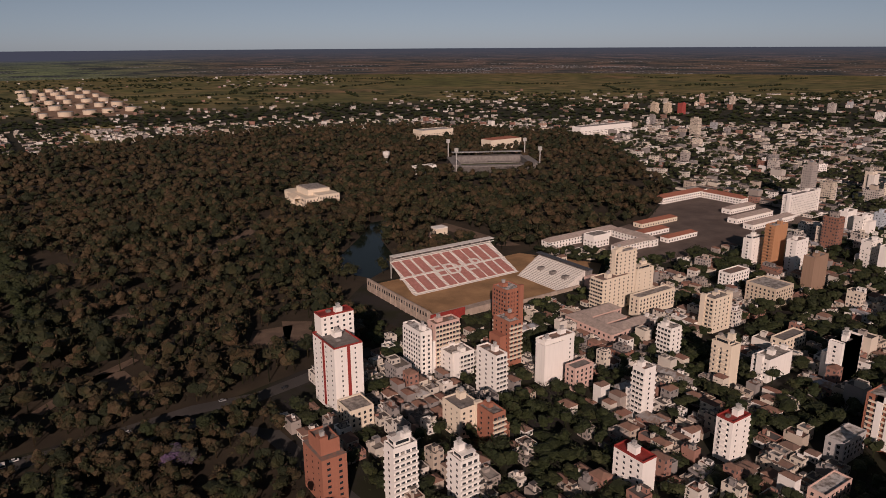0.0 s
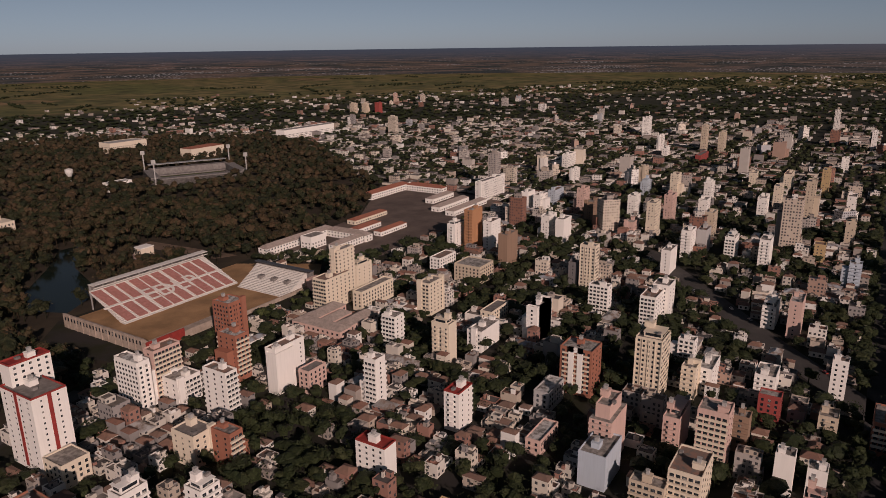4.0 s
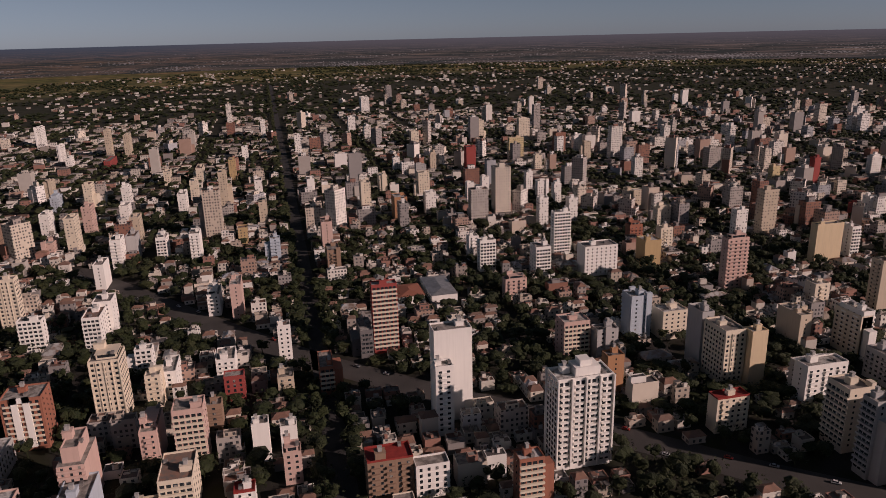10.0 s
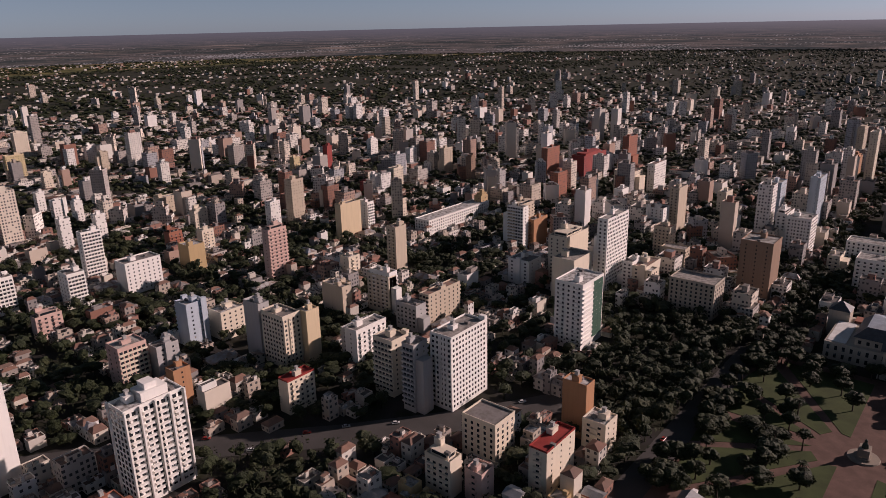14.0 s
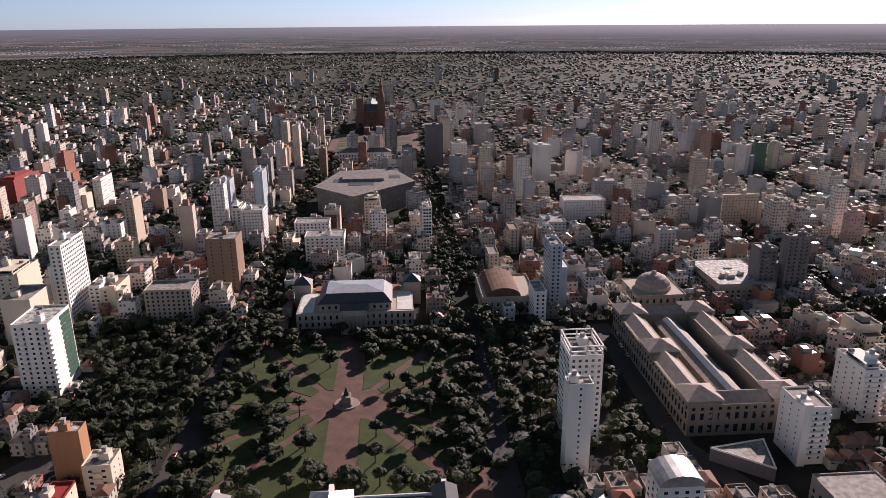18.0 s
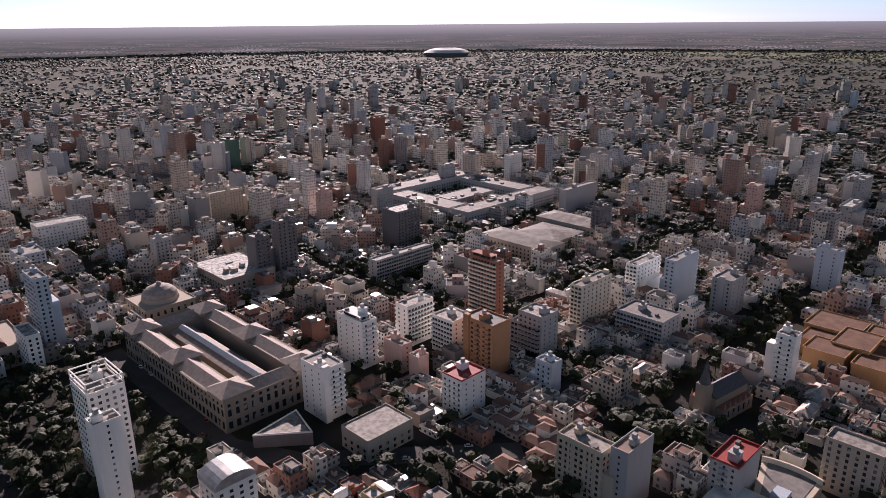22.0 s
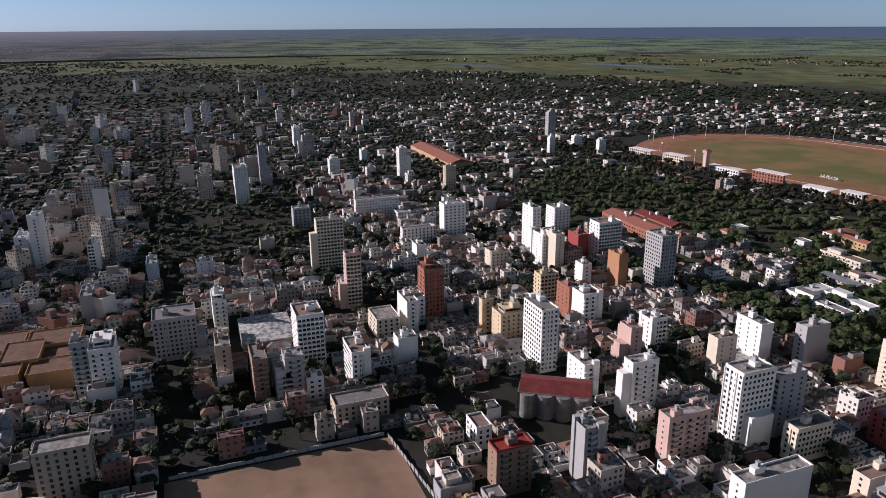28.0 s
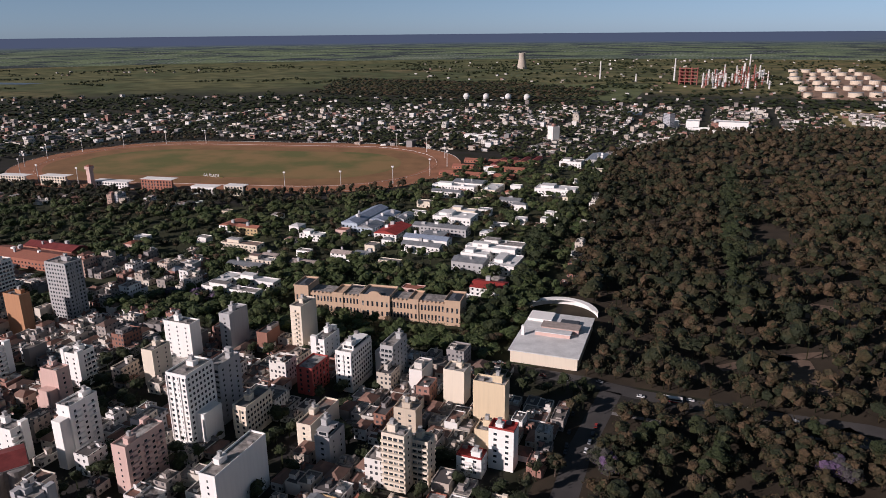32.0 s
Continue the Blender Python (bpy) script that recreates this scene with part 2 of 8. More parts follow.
def backdrop_mat():
    """Far plain, woods, outlying towns and river below the horizon, laid out as the flat land beyond the ring would be
    seen. The ring glows, and its haze is painted into the colour.
    """
    k = Mat("glowing_far_distance", 1.0)
    x, y, z = k.split(k.pos())
    az = k.math("ARCTAN2", x, y)
    hz = k.math("DIVIDE", z, 165.0)
    reach = k.math("DIVIDE", 195.0, k.math("SUBTRACT", 195.0, z))
    land_at = k.node("CombineXYZ")
    k.put(land_at.inputs[0], k.math("MULTIPLY", x, reach))
    k.put(land_at.inputs[1], k.math("MULTIPLY", y, reach))
    st = k.noise(0.00075, 5, land_at.outputs[0], 0.6)
    woods = k.noise(0.0021, 4, land_at.outputs[0], 0.6)
    fine = k.node("CombineXYZ")
    k.put(fine.inputs[0], k.math("MULTIPLY", az, 330.0))
    k.put(fine.inputs[1], k.math("DIVIDE", z, 5.5))
    towns = k.noise(0.0012, 3, k.scaled(land_at.outputs[0], (1.0, 1.0, 2.0)), 0.5)
    grain = k.noise(1.0, 2, fine.outputs[0], 0.5)
    dots = k.ramp(k.math("ADD", k.math("MULTIPLY", k.math("SUBTRACT", towns, 0.5), 0.9), k.math("SUBTRACT", grain, k.math("MULTIPLY", hz, 0.22))), (0.56, (0, 0, 0)), (0.68, (1, 1, 1)))
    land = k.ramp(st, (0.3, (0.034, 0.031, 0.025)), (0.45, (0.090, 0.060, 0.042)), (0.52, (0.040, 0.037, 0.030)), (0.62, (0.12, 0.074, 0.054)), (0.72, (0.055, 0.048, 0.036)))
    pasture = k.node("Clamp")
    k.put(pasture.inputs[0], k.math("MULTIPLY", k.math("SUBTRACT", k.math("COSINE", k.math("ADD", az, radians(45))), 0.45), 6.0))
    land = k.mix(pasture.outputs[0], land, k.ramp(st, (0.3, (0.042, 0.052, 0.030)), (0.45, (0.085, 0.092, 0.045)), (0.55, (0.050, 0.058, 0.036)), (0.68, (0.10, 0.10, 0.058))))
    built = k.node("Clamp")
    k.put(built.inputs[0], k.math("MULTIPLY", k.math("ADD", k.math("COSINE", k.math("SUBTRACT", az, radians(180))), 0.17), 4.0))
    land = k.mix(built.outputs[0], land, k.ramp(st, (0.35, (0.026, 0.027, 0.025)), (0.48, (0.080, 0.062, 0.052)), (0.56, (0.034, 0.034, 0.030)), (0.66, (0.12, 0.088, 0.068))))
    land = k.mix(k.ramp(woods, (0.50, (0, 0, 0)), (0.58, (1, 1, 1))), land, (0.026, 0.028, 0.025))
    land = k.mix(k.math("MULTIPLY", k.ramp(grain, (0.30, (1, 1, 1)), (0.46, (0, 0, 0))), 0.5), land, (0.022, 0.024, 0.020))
    # aerial haze put into the colour, thicker up towards the horizon
    air_haze = k.mix(built.outputs[0], (0.050, 0.060, 0.075), (0.078, 0.074, 0.080))
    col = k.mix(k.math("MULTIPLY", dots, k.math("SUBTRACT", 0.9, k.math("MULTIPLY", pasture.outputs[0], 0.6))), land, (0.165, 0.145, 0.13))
    col = k.mix(k.ramp(hz, (0.45, (0, 0, 0)), (0.98, (1, 1, 1))), col, air_haze)
    sea = k.node("Clamp")
    k.put(sea.inputs[0], k.math("MULTIPLY", k.math("SUBTRACT", k.math("COSINE", k.math("ADD", az, radians(25))), 0.74), 8.0))
    col = k.mix(k.math("MULTIPLY", sea.outputs[0], k.ramp(hz, (0.60, (0, 0, 0)), (0.70, (1, 1, 1)))), col, (0.050, 0.058, 0.078))
    # paler haze painted in on the sunward side, strongest at the top
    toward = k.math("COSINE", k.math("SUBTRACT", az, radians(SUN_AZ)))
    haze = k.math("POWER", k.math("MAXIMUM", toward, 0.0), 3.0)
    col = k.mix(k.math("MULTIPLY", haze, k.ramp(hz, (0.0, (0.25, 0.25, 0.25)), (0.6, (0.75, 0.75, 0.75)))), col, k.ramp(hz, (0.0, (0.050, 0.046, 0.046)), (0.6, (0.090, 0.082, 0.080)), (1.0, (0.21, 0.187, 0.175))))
    # land and river give off this colour themselves and take no sunlight
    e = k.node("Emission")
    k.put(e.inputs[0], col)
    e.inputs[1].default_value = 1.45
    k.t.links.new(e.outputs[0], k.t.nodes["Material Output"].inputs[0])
    return k.m


BACKDROP = backdrop_mat()

# ---- mesh helpers ----
def mesh_np(name, V, F, mats, mi=None, uv=None, smooth=False):
    """A mesh from arrays: V (n, 3), F (m, k), one material slot index and k UVs for each face."""
    V, F = np.asarray(V, np.float32), np.asarray(F, np.int32)
    me = bpy.data.meshes.new(name)
    m, k = F.shape
    me.vertices.add(len(V))
    me.vertices.foreach_set("co", V.ravel())
    me.loops.add(m * k)
    me.loops.foreach_set("vertex_index", F.ravel())
    me.polygons.add(m)
    me.polygons.foreach_set("loop_start", np.arange(0, m * k, k, dtype=np.int32))
    for q in mats:
        me.materials.append(q)
    if mi is not None:
        me.polygons.foreach_set("material_index", np.asarray(mi, np.int32))
    if uv is not None:
        me.uv_layers.new(name="UVMap").data.foreach_set("uv", np.asarray(uv, np.float32).ravel())
    me.update(calc_edges=True)
    if not smooth:
        me.shade_flat()
    return me


def bm_mesh(name, bm, *mats):
    me = bpy.data.meshes.new(name)
    bm.to_mesh(me)
    bm.free()
    for q in mats:
        me.materials.append(q)
    return me


def part(name, data, material, parent, label="", at=None):
    """One mesh object under a thing or a part; data is a bmesh or a mesh."""
    if isinstance(data, bmesh.types.BMesh):
        data = bm_mesh(name, data, material)
    ob = new(name, data)
    ob.parent = parent
    if at is not None:
        ob.location = at
    if label:
        ob["label"] = label
    return ob


def thing(name, m, label, category, group="", kind=""):
    ob = new(name)
    ob.empty_display_size = 1
    ob.matrix_world = m
    return tagged(ob, label, category, group, kind)


def add_box(bm, x0, y0, z0, x1, y1, z1, bottom=False):
    """A box into a bmesh; x, y, z from and to."""
    v = [bm.verts.new(p) for p in ((x0, y0, z0), (x1, y0, z0), (x1, y1, z0), (x0, y1, z0), (x0, y0, z1), (x1, y0, z1), (x1, y1, z1), (x0, y1, z1))]
    q = [(0, 1, 5, 4), (1, 2, 6, 5), (2, 3, 7, 6), (3, 0, 4, 7), (4, 5, 6, 7)] + ([(3, 2, 1, 0)] if bottom else [])
    for f in q:
        bm.faces.new([v[i] for i in f])


def boxes_bm(*boxes, bottom=False):
    bm = bmesh.new()
    for b in boxes:
        add_box(bm, *b, bottom=bottom)
    return bm


def many_boxes(B, parapet=0.0):
    """Arrays for many boxes (cx, cy, z0, w, d, h, turn): walls with UVs in metres and a roof; with a parapet the roof lies lower inside a rim."""
    B = np.asarray(B, float)
    n = len(B)
    cx, cy, z0, w, d, h, r = B.T
    sx, sy = np.array([-1, 1, 1, -1]) / 2, np.array([-1, -1, 1, 1]) / 2
    c, s = np.cos(r)[:, None], np.sin(r)[:, None]

    def ring(inset, z):
        px, py = sx[None] * (w - 2 * inset)[:, None], sy[None] * (d - 2 * inset)[:, None]
        return np.stack([cx[:, None] + px * c - py * s, cy[:, None] + px * s + py * c, np.repeat(z[:, None], 4, 1)], -1)

    zero = np.zeros(n)
    rings = [ring(zero, z0), ring(zero, z0 + h)]
    if parapet:
        t = np.full(n, 0.3)
        rings += [ring(t, z0 + h), ring(t, z0 + h - parapet)]
    V = np.concatenate(rings, 1)
    k = V.shape[1]
    F, M, U = [], [], []
    off = (np.arange(n) * k)[:, None]
    u0 = np.zeros(n)
    for i in range(4):
        j = (i + 1) % 4
        F.append(off + np.array([i, j, 4 + j, 4 + i]))
        M.append(np.zeros(n))
        L = w if i % 2 == 0 else d
        # a whole number of bays, centred
        U.append(np.stack([np.stack([-L / 2, 0 * h], -1), np.stack([L / 2, 0 * h], -1), np.stack([L / 2, h], -1), np.stack([-L / 2, h], -1)], 1))
    flat = np.full((n, 4, 2), -0.01)
    if parapet:
        for lo, hi in ((4, 8), (8, 12)):
            for i in range(4):
                j = (i + 1) % 4
                F.append(off + np.array([lo + i, lo + j, hi + j, hi + i]))
                M.append(np.zeros(n))
                U.append(flat)
        F.append(off + np.array([12, 13, 14, 15]))
    else:
        F.append(off + np.array([4, 5, 6, 7]))
    M.append(np.ones(n))
    U.append(flat)
    return V.reshape(-1, 3), np.concatenate(F), np.concatenate(M), np.concatenate(U)


def box_stuff(name, B, mats, label, category, parapet=0.0):
    V, F, M, U = many_boxes(B, parapet)
    return tagged(new(name, mesh_np(name, V, F, mats, M, U)), label, category, kind="stuff")


# ---- plan ----
def inside(px, py, poly):
    """Which points lie within a polygon."""
    px, py = np.asarray(px, float), np.asarray(py, float)
    ins = np.zeros(px.shape, bool)
    for (x0, y0), (x1, y1) in zip(poly, poly[1:] + poly[:1]):
        cross = ((y0 > py) != (y1 > py)) & (px < (x1 - x0) * (py - y0) / ((y1 - y0) or 1e-9) + x0)
        ins ^= cross
    return ins


def rect(x0, y0, x1, y1):
    return [(x0, y0), (x1, y0), (x1, y1), (x0, y1)]


WOOD = [(-92, 375), (-100, 520), (-165, 1120), (-30, 1430), (300, 1560), (620, 1600), (900, 1480), (1110, 1180), (1090, 1020), (800, 620), (640, 520), (480, 500), (400, 500), (262, 505), (225, 470), (240, 400), (110, 372)]
CAMPUS = [(-700, 330), (-92, 375), (-165, 1120), (-330, 1060), (-380, 760), (-560, 620), (-900, 560)]
HIPPO = rect(-1080, 640, -330, 1120)
STADIUM = [(225, 470), (262, 515), (400, 500), (470, 430), (440, 370), (250, 380)]
LAKE = [(395, 690), (370, 690), (330, 640), (282, 590), (262, 545), (275, 515), (300, 530), (325, 560), (345, 620)]
PARKING = [(470, 500), (640, 520), (800, 610), (820, 520), (790, 400), (600, 390), (500, 400)]
NEAR_PARK = [(-62, 352), (-66, 200), (96, 200), (118, 262), (116, 300), (124, 360), (60, 360)]
PLAZA = rect(-45, -425, 105, -245)
GREEN_BLOCK = rect(-850, -40, -610, 130)
BIG_PLAZA = rect(-40, -1300, 110, -1090)
EMPTY_LOT = rect(-300, -25, -160, 95)
OPEN = [NEAR_PARK, WOOD, CAMPUS, HIPPO, STADIUM, PARKING, PLAZA, GREEN_BLOCK, BIG_PLAZA, EMPTY_LOT]
PLAZA_GROVE = [(110, -258), (110, -460), (150, -470), (184, -395), (165, -300), (140, -262)]
OPEN.append(PLAZA_GROVE)
OPEN.append(rect(-298, -178, -268, -110))
OPEN.append(rect(-98, 338, 152, 414))
WEST_GROVE = [(-47, -430), (-47, -245), (-95, -262), (-126, -300), (-126, -430)]
OPEN.append(WEST_GROVE)
TREE_STREET = [(190, -30), (190, -4), (3200, 12), (3200, -16)]
OPEN.append(TREE_STREET)
FOOTPRINTS = []
GARDEN_HOUSES = [(-620, 395), (-500, 440), (-448, 500), (-365, 420), (-415, 358), (-560, 345)]


def free_of(px, py, zones):
    ok = np.ones(np.shape(px), bool)
    for z in zones:
        ok &= ~inside(px, py, z)
    return ok


def suburb_band(az, d):
    """Scattered outlying houses on the plain, by heading and distance."""
    a = (az + 180) % 360 - 180
    return ((a > -10) & (a < 26) & (d > 2150) & ((d < 2900) | (d > 3500))) | ((a > -75) & (a < -20) & (d > 3900) & (d < 4200)) | ((a > 34) & (a < 75) & (d < 3100)) | ((a > -24) & (a < 6) & (d > 2750) & (d < 4600))


def plain_from(az):
    """How far out the built-up land reaches, by heading."""
    return np.interp(az % 360, [0, 20, 27, 48, 60, 75, 95, 140, 255, 268, 285, 300, 325, 345, 360], [2150, 2300, 2600, 2750, 3100, 4000, 4930, 4930, 4930, 4300, 3300, 2900, 2300, 2050, 2150])


# ---- ground ----
def ring_sheet():
    rr = [0, 60, 150, 300, 600, 1200, 2000, 3000, 4000, 4940]
    n = 96
    V, F = [(0, 0, 0)], []
    for r in rr[1:]:
        V += [(r * math.sin(2 * math.pi * i / n), r * math.cos(2 * math.pi * i / n), 0) for i in range(n)]
    T = [(0, 1 + (i + 1) % n, 1 + i, 1 + i) for i in range(n)]
    bm = bmesh.new()
    vs = [bm.verts.new(v) for v in V]
    for i in range(n):
        bm.faces.new((vs[0], vs[1 + (i + 1) % n], vs[1 + i]))
    for k in range(len(rr) - 2):
        a, b = 1 + k * n, 1 + (k + 1) * n
        for i in range(n):
            j = (i + 1) % n
            bm.faces.new((vs[a + i], vs[a + j], vs[b + j], vs[b + i]))
    bmesh.ops.recalc_face_normals(bm, faces=bm.faces)
    return bm


ground = tagged(new("ground", bm_mesh("ground", ring_sheet(), GROUND)), "flat ground of town, pasture and dry fields reaching the horizon", "ground", kind="structure")


def backdrop_ring():
    bm = bmesh.new()
    n, r, z = 180, 4930.0, 165.0
    lo = [bm.verts.new((r * math.sin(2 * math.pi * i / n), r * math.cos(2 * math.pi * i / n), -1)) for i in range(n)]
    hi = [bm.verts.new((v.co.x, v.co.y, z)) for v in lo]
    for i in range(n):
        j = (i + 1) % n
        bm.faces.new((lo[i], lo[j], hi[j], hi[i]))
    return bm


backdrop = tagged(new("backdrop", bm_mesh("backdrop", backdrop_ring(), BACKDROP)), "glowing backdrop of far plain and river under painted haze", "backdrop", kind="structure")


def flat_patch(name, poly, mat, z, label, category="ground"):
    bm = bmesh.new()
    bm.faces.new([bm.verts.new((x, y, z)) for x, y in poly])
    bmesh.ops.triangulate(bm, faces=bm.faces[:])
    bmesh.ops.recalc_face_normals(bm, faces=bm.faces)
    if sum(f.normal.z for f in bm.faces) < 0:
        bmesh.ops.reverse_faces(bm, faces=bm.faces[:])
    return tagged(new(name, bm_mesh(name, bm, mat)), label, category, kind="structure")


PITCH = 138.0
X0, Y0 = -45.0, -15.0
rng = np.random.default_rng(5)

# ---- trees ----
def ico(sub):
    bm = bmesh.new()
    bmesh.ops.create_icosphere(bm, subdivisions=sub, radius=1)
    V = np.array([v.co[:] for v in bm.verts])
    F = np.array([[v.index for v in f.verts] for f in bm.faces])
    bm.free()
    return V, F


ICO1, ICO2 = ico(1), ico(2)


def crown_arrays(seed, lumps, tufts, sub=1):
    """A ragged crown of unit radius: overlapping uneven lumps with loose leaf tufts round them. Returns vertices and triangles."""
    g = np.random.default_rng(seed)
    Vs, Fs, n = [], [], 0
    bv, bf = ICO2 if sub == 2 else ICO1
    for i in range(lumps):
        a, rad = g.uniform(0, 6.28), g.uniform(0.15, 0.62) if i else 0.0
        c = np.array([math.cos(a) * rad, math.sin(a) * rad, g.uniform(-0.25, 0.45)])
        s = g.uniform(0.3, 0.52) if i else 0.55
        rough = 0.13 if sub == 2 else 0.22
        v = bv * (1 + g.uniform(-rough, rough, (len(bv), 1))) * s * np.array([1, 1, 0.8]) + c
        Vs.append(v)
        Fs.append(bf + n)
        n += len(v)
    for i in range(tufts):
        d = g.normal(size=3)
        d /= np.linalg.norm(d)
        d[2] = abs(d[2]) * 0.9 - 0.2
        c = d * g.uniform(0.75, 1.05) * np.array([1, 1, 0.8])
        p, q = g.normal(size=3), g.normal(size=3)
        s = g.uniform(0.07, 0.15)
        v = np.stack([c + p / np.linalg.norm(p) * s, c + q / np.linalg.norm(q) * s, c - (p + q) / np.linalg.norm(p + q) * s])
        Vs.append(v)
        Fs.append(np.array([[n, n + 1, n + 2]]))
        n += 3
    return np.concatenate(Vs), np.concatenate(Fs)


def speck_crown(seed):
    """A crown for trees kilometres away: an uneven eight-faced lump with a few tufts."""
    g = np.random.default_rng(seed)
    v = np.array([(1, 0, 0), (-1, 0, 0), (0, 1, 0), (0, -1, 0), (0, 0, 1), (0, 0, -1)], float) * g.uniform(0.6, 1.0, (6, 1))
    f = np.array([(0, 2, 4), (2, 1, 4), (1, 3, 4), (3, 0, 4), (2, 0, 5), (1, 2, 5), (3, 1, 5), (0, 3, 5)])
    return v, f


CROWNS = {"near": [crown_arrays(s, 16, 420, 1) for s in range(8)], "mid": [crown_arrays(20 + s, 4, 46) for s in range(8)], "far": [crown_arrays(40 + s, 1, 10) for s in range(5)], "speck": [speck_crown(60 + s) for s in range(4)]}


def trees_stuff(name, P, kind, leaf, label):
    """Many crowns on short trunks in one mesh. P: x, y, crown radius, height of the top."""
    P = np.asarray(P, float)
    Vs, Fs, n = [], [], 0
    pick = rng.integers(0, len(CROWNS[kind]), len(P))
    for k, (cv, cf) in enumerate(CROWNS[kind]):
        Q = P[pick == k]
        if not len(Q):
            continue
        a = rng.uniform(0, 6.28, len(Q))
        c, s = np.cos(a)[:, None], np.sin(a)[:, None]
        r, top = Q[:, 2:3], Q[:, 3:4]
        hz = np.minimum(r * 1.15, top * 0.5)
        V = np.stack([Q[:, 0:1] + (cv[:, 0] * c - cv[:, 1] * s) * r, Q[:, 1:2] + (cv[:, 0] * s + cv[:, 1] * c) * r, top - hz + cv[:, 2] * hz], -1)
        Fs.append((cf[None] + (np.arange(len(Q)) * len(cv))[:, None, None] + n).reshape(-1, 3))
        Vs.append(V.reshape(-1, 3))
        n += len(Q) * len(cv)
        if kind not in ("far", "speck"):
            tv = np.array([(1, 0, 0), (-0.5, 0.87, 0), (-0.5, -0.87, 0)])
            lo = Q[:, None, :3] * np.array([1, 1, 0]) + tv[None] * 0.35
            hi = lo.copy()
            hi[:, :, 2] = (top - hz)
            V = np.concatenate([lo, hi], 1).reshape(-1, 3)
            t = np.array([(0, 1, 4), (0, 4, 3), (1, 2, 5), (1, 5, 4), (2, 0, 3), (2, 3, 5)])
            Fs.append((t[None] + (np.arange(len(Q)) * 6)[:, None, None] + n).reshape(-1, 3))
            Vs.append(V)
            n += len(V)
    return tagged(new(name, mesh_np(name, np.concatenate(Vs), np.concatenate(Fs), [leaf])), label, "trees", kind="stuff")


def scatter(x0, y0, x1, y1, step, jitter=0.45):
    gx, gy = np.meshgrid(np.arange(x0, x1, step), np.arange(y0, y1, step))
    gx, gy = gx.ravel().astype(float), gy.ravel().astype(float)
    return gx + rng.uniform(-jitter, jitter, gx.shape) * step, gy + rng.uniform(-jitter, jitter, gy.shape) * step


RH = 700.0

# ---- apartment buildings ----
RED_TOP = plain("red_roof_paint", (0.36, 0.05, 0.04), 0.7, 0.3, 0.3)
TANK = plain("fibre_cement_tank", (0.45, 0.44, 0.42), 0.8, 0.3, 0.5)
COLOUR_WORDS = {"white": "white rendered", "cream": "cream rendered", "beige": "beige rendered", "ochre": "ochre", "yellow": "pale yellow", "grey": "grey", "dark": "dark grey", "blue": "pale blue-grey", "pink": "pinkish", "brick": "red-brick", "red": "deep red", "brown": "brown-brick", "stone": "pale stone", "orange": "orange-brown", "green": "green glazed"}
trng = random.Random(11)


def side_points(w, d, side, u, out):
    """A point on one side of a w x d box: u along the side from its middle, out from its face. Sides: 0 -y, 1 +x, 2 +y, 3 -x."""
    if side == 0:
        return (u, -d / 2 - out)
    if side == 1:
        return (w / 2 + out, u)
    if side == 2:
        return (-u, d / 2 + out)
    return (-w / 2 - out, -u)


def side_box(bm, w, d, side, u0, u1, o0, o1, z0, z1, bottom=False):
    (xa, ya), (xb, yb) = side_points(w, d, side, u0, o0), side_points(w, d, side, u1, o1)
    add_box(bm, min(xa, xb), min(ya, yb), z0, max(xa, xb), max(ya, yb), z1, bottom)


def window_row(w, d, plan, sill):
    """The panes of one storey on all sides, each standing in a shallow frame; plan: pitch and width of windows by side."""
    bm = bmesh.new()
    for side in range(4):
        L = w if side % 2 == 0 else d
        pitch, wide, tall = plan[side]
        if not pitch:
            continue
        n = max(1, int((L - 0.8) / pitch))
        for i in range(n):
            u = (i - (n - 1) / 2) * (L - 0.8) / n
            side_box(bm, w, d, side, u - wide / 2, u + wide / 2, -0.05, 0.04, sill, sill + tall)
    return bm


def ledge_row(w, d, plan):
    """Sills and floor edges of one storey."""
    bm = bmesh.new()
    for side in range(4):
        L = w if side % 2 == 0 else d
        kind, depth = plan[side]
        if kind == "band":
            side_box(bm, w, d, side, -L / 2, L / 2, 0, depth, 0.0, 1.0, True)
        elif kind == "balcony":
            n = max(1, int(L / 6.5))
            for i in range(n):
                u = (i - (n - 1) / 2) * L / n
                side_box(bm, w, d, side, u - 1.9, u + 1.9, 0, depth, 0.0, 0.95, True)
        elif kind == "ribs":
            n = max(2, int(L / 3.4))
            for i in range(n + 1):
                u = (i - n / 2) * (L - 0.5) / n
                side_box(bm, w, d, side, u - 0.25, u + 0.25, 0, depth, 0.0, 2.9)
            side_box(bm, w, d, side, -L / 2, L / 2, 0, depth * 0.6, 0.0, 0.5)
        elif kind == "edge":
            side_box(bm, w, d, side, -L / 2, L / 2, 0, 0.14, 0.0, 0.35)
    return bm


def stacked(bm, heights):
    """The same storey repeated at several heights."""
    src = [[v.co.copy() for v in f.verts] for f in bm.faces]
    bm.free()
    out = bmesh.new()
    for z in heights:
        for f in src:
            out.faces.new([out.verts.new((c.x, c.y, c.z + z)) for c in f])
    return out


def parapet_bm(w, d, h):
    bm = bmesh.new()
    for side in range(4):
        L = w if side % 2 == 0 else d - 0.6
        side_box(bm, w, d, side, -L / 2, L / 2, -0.3, 0.02, 0, h)
    return bm


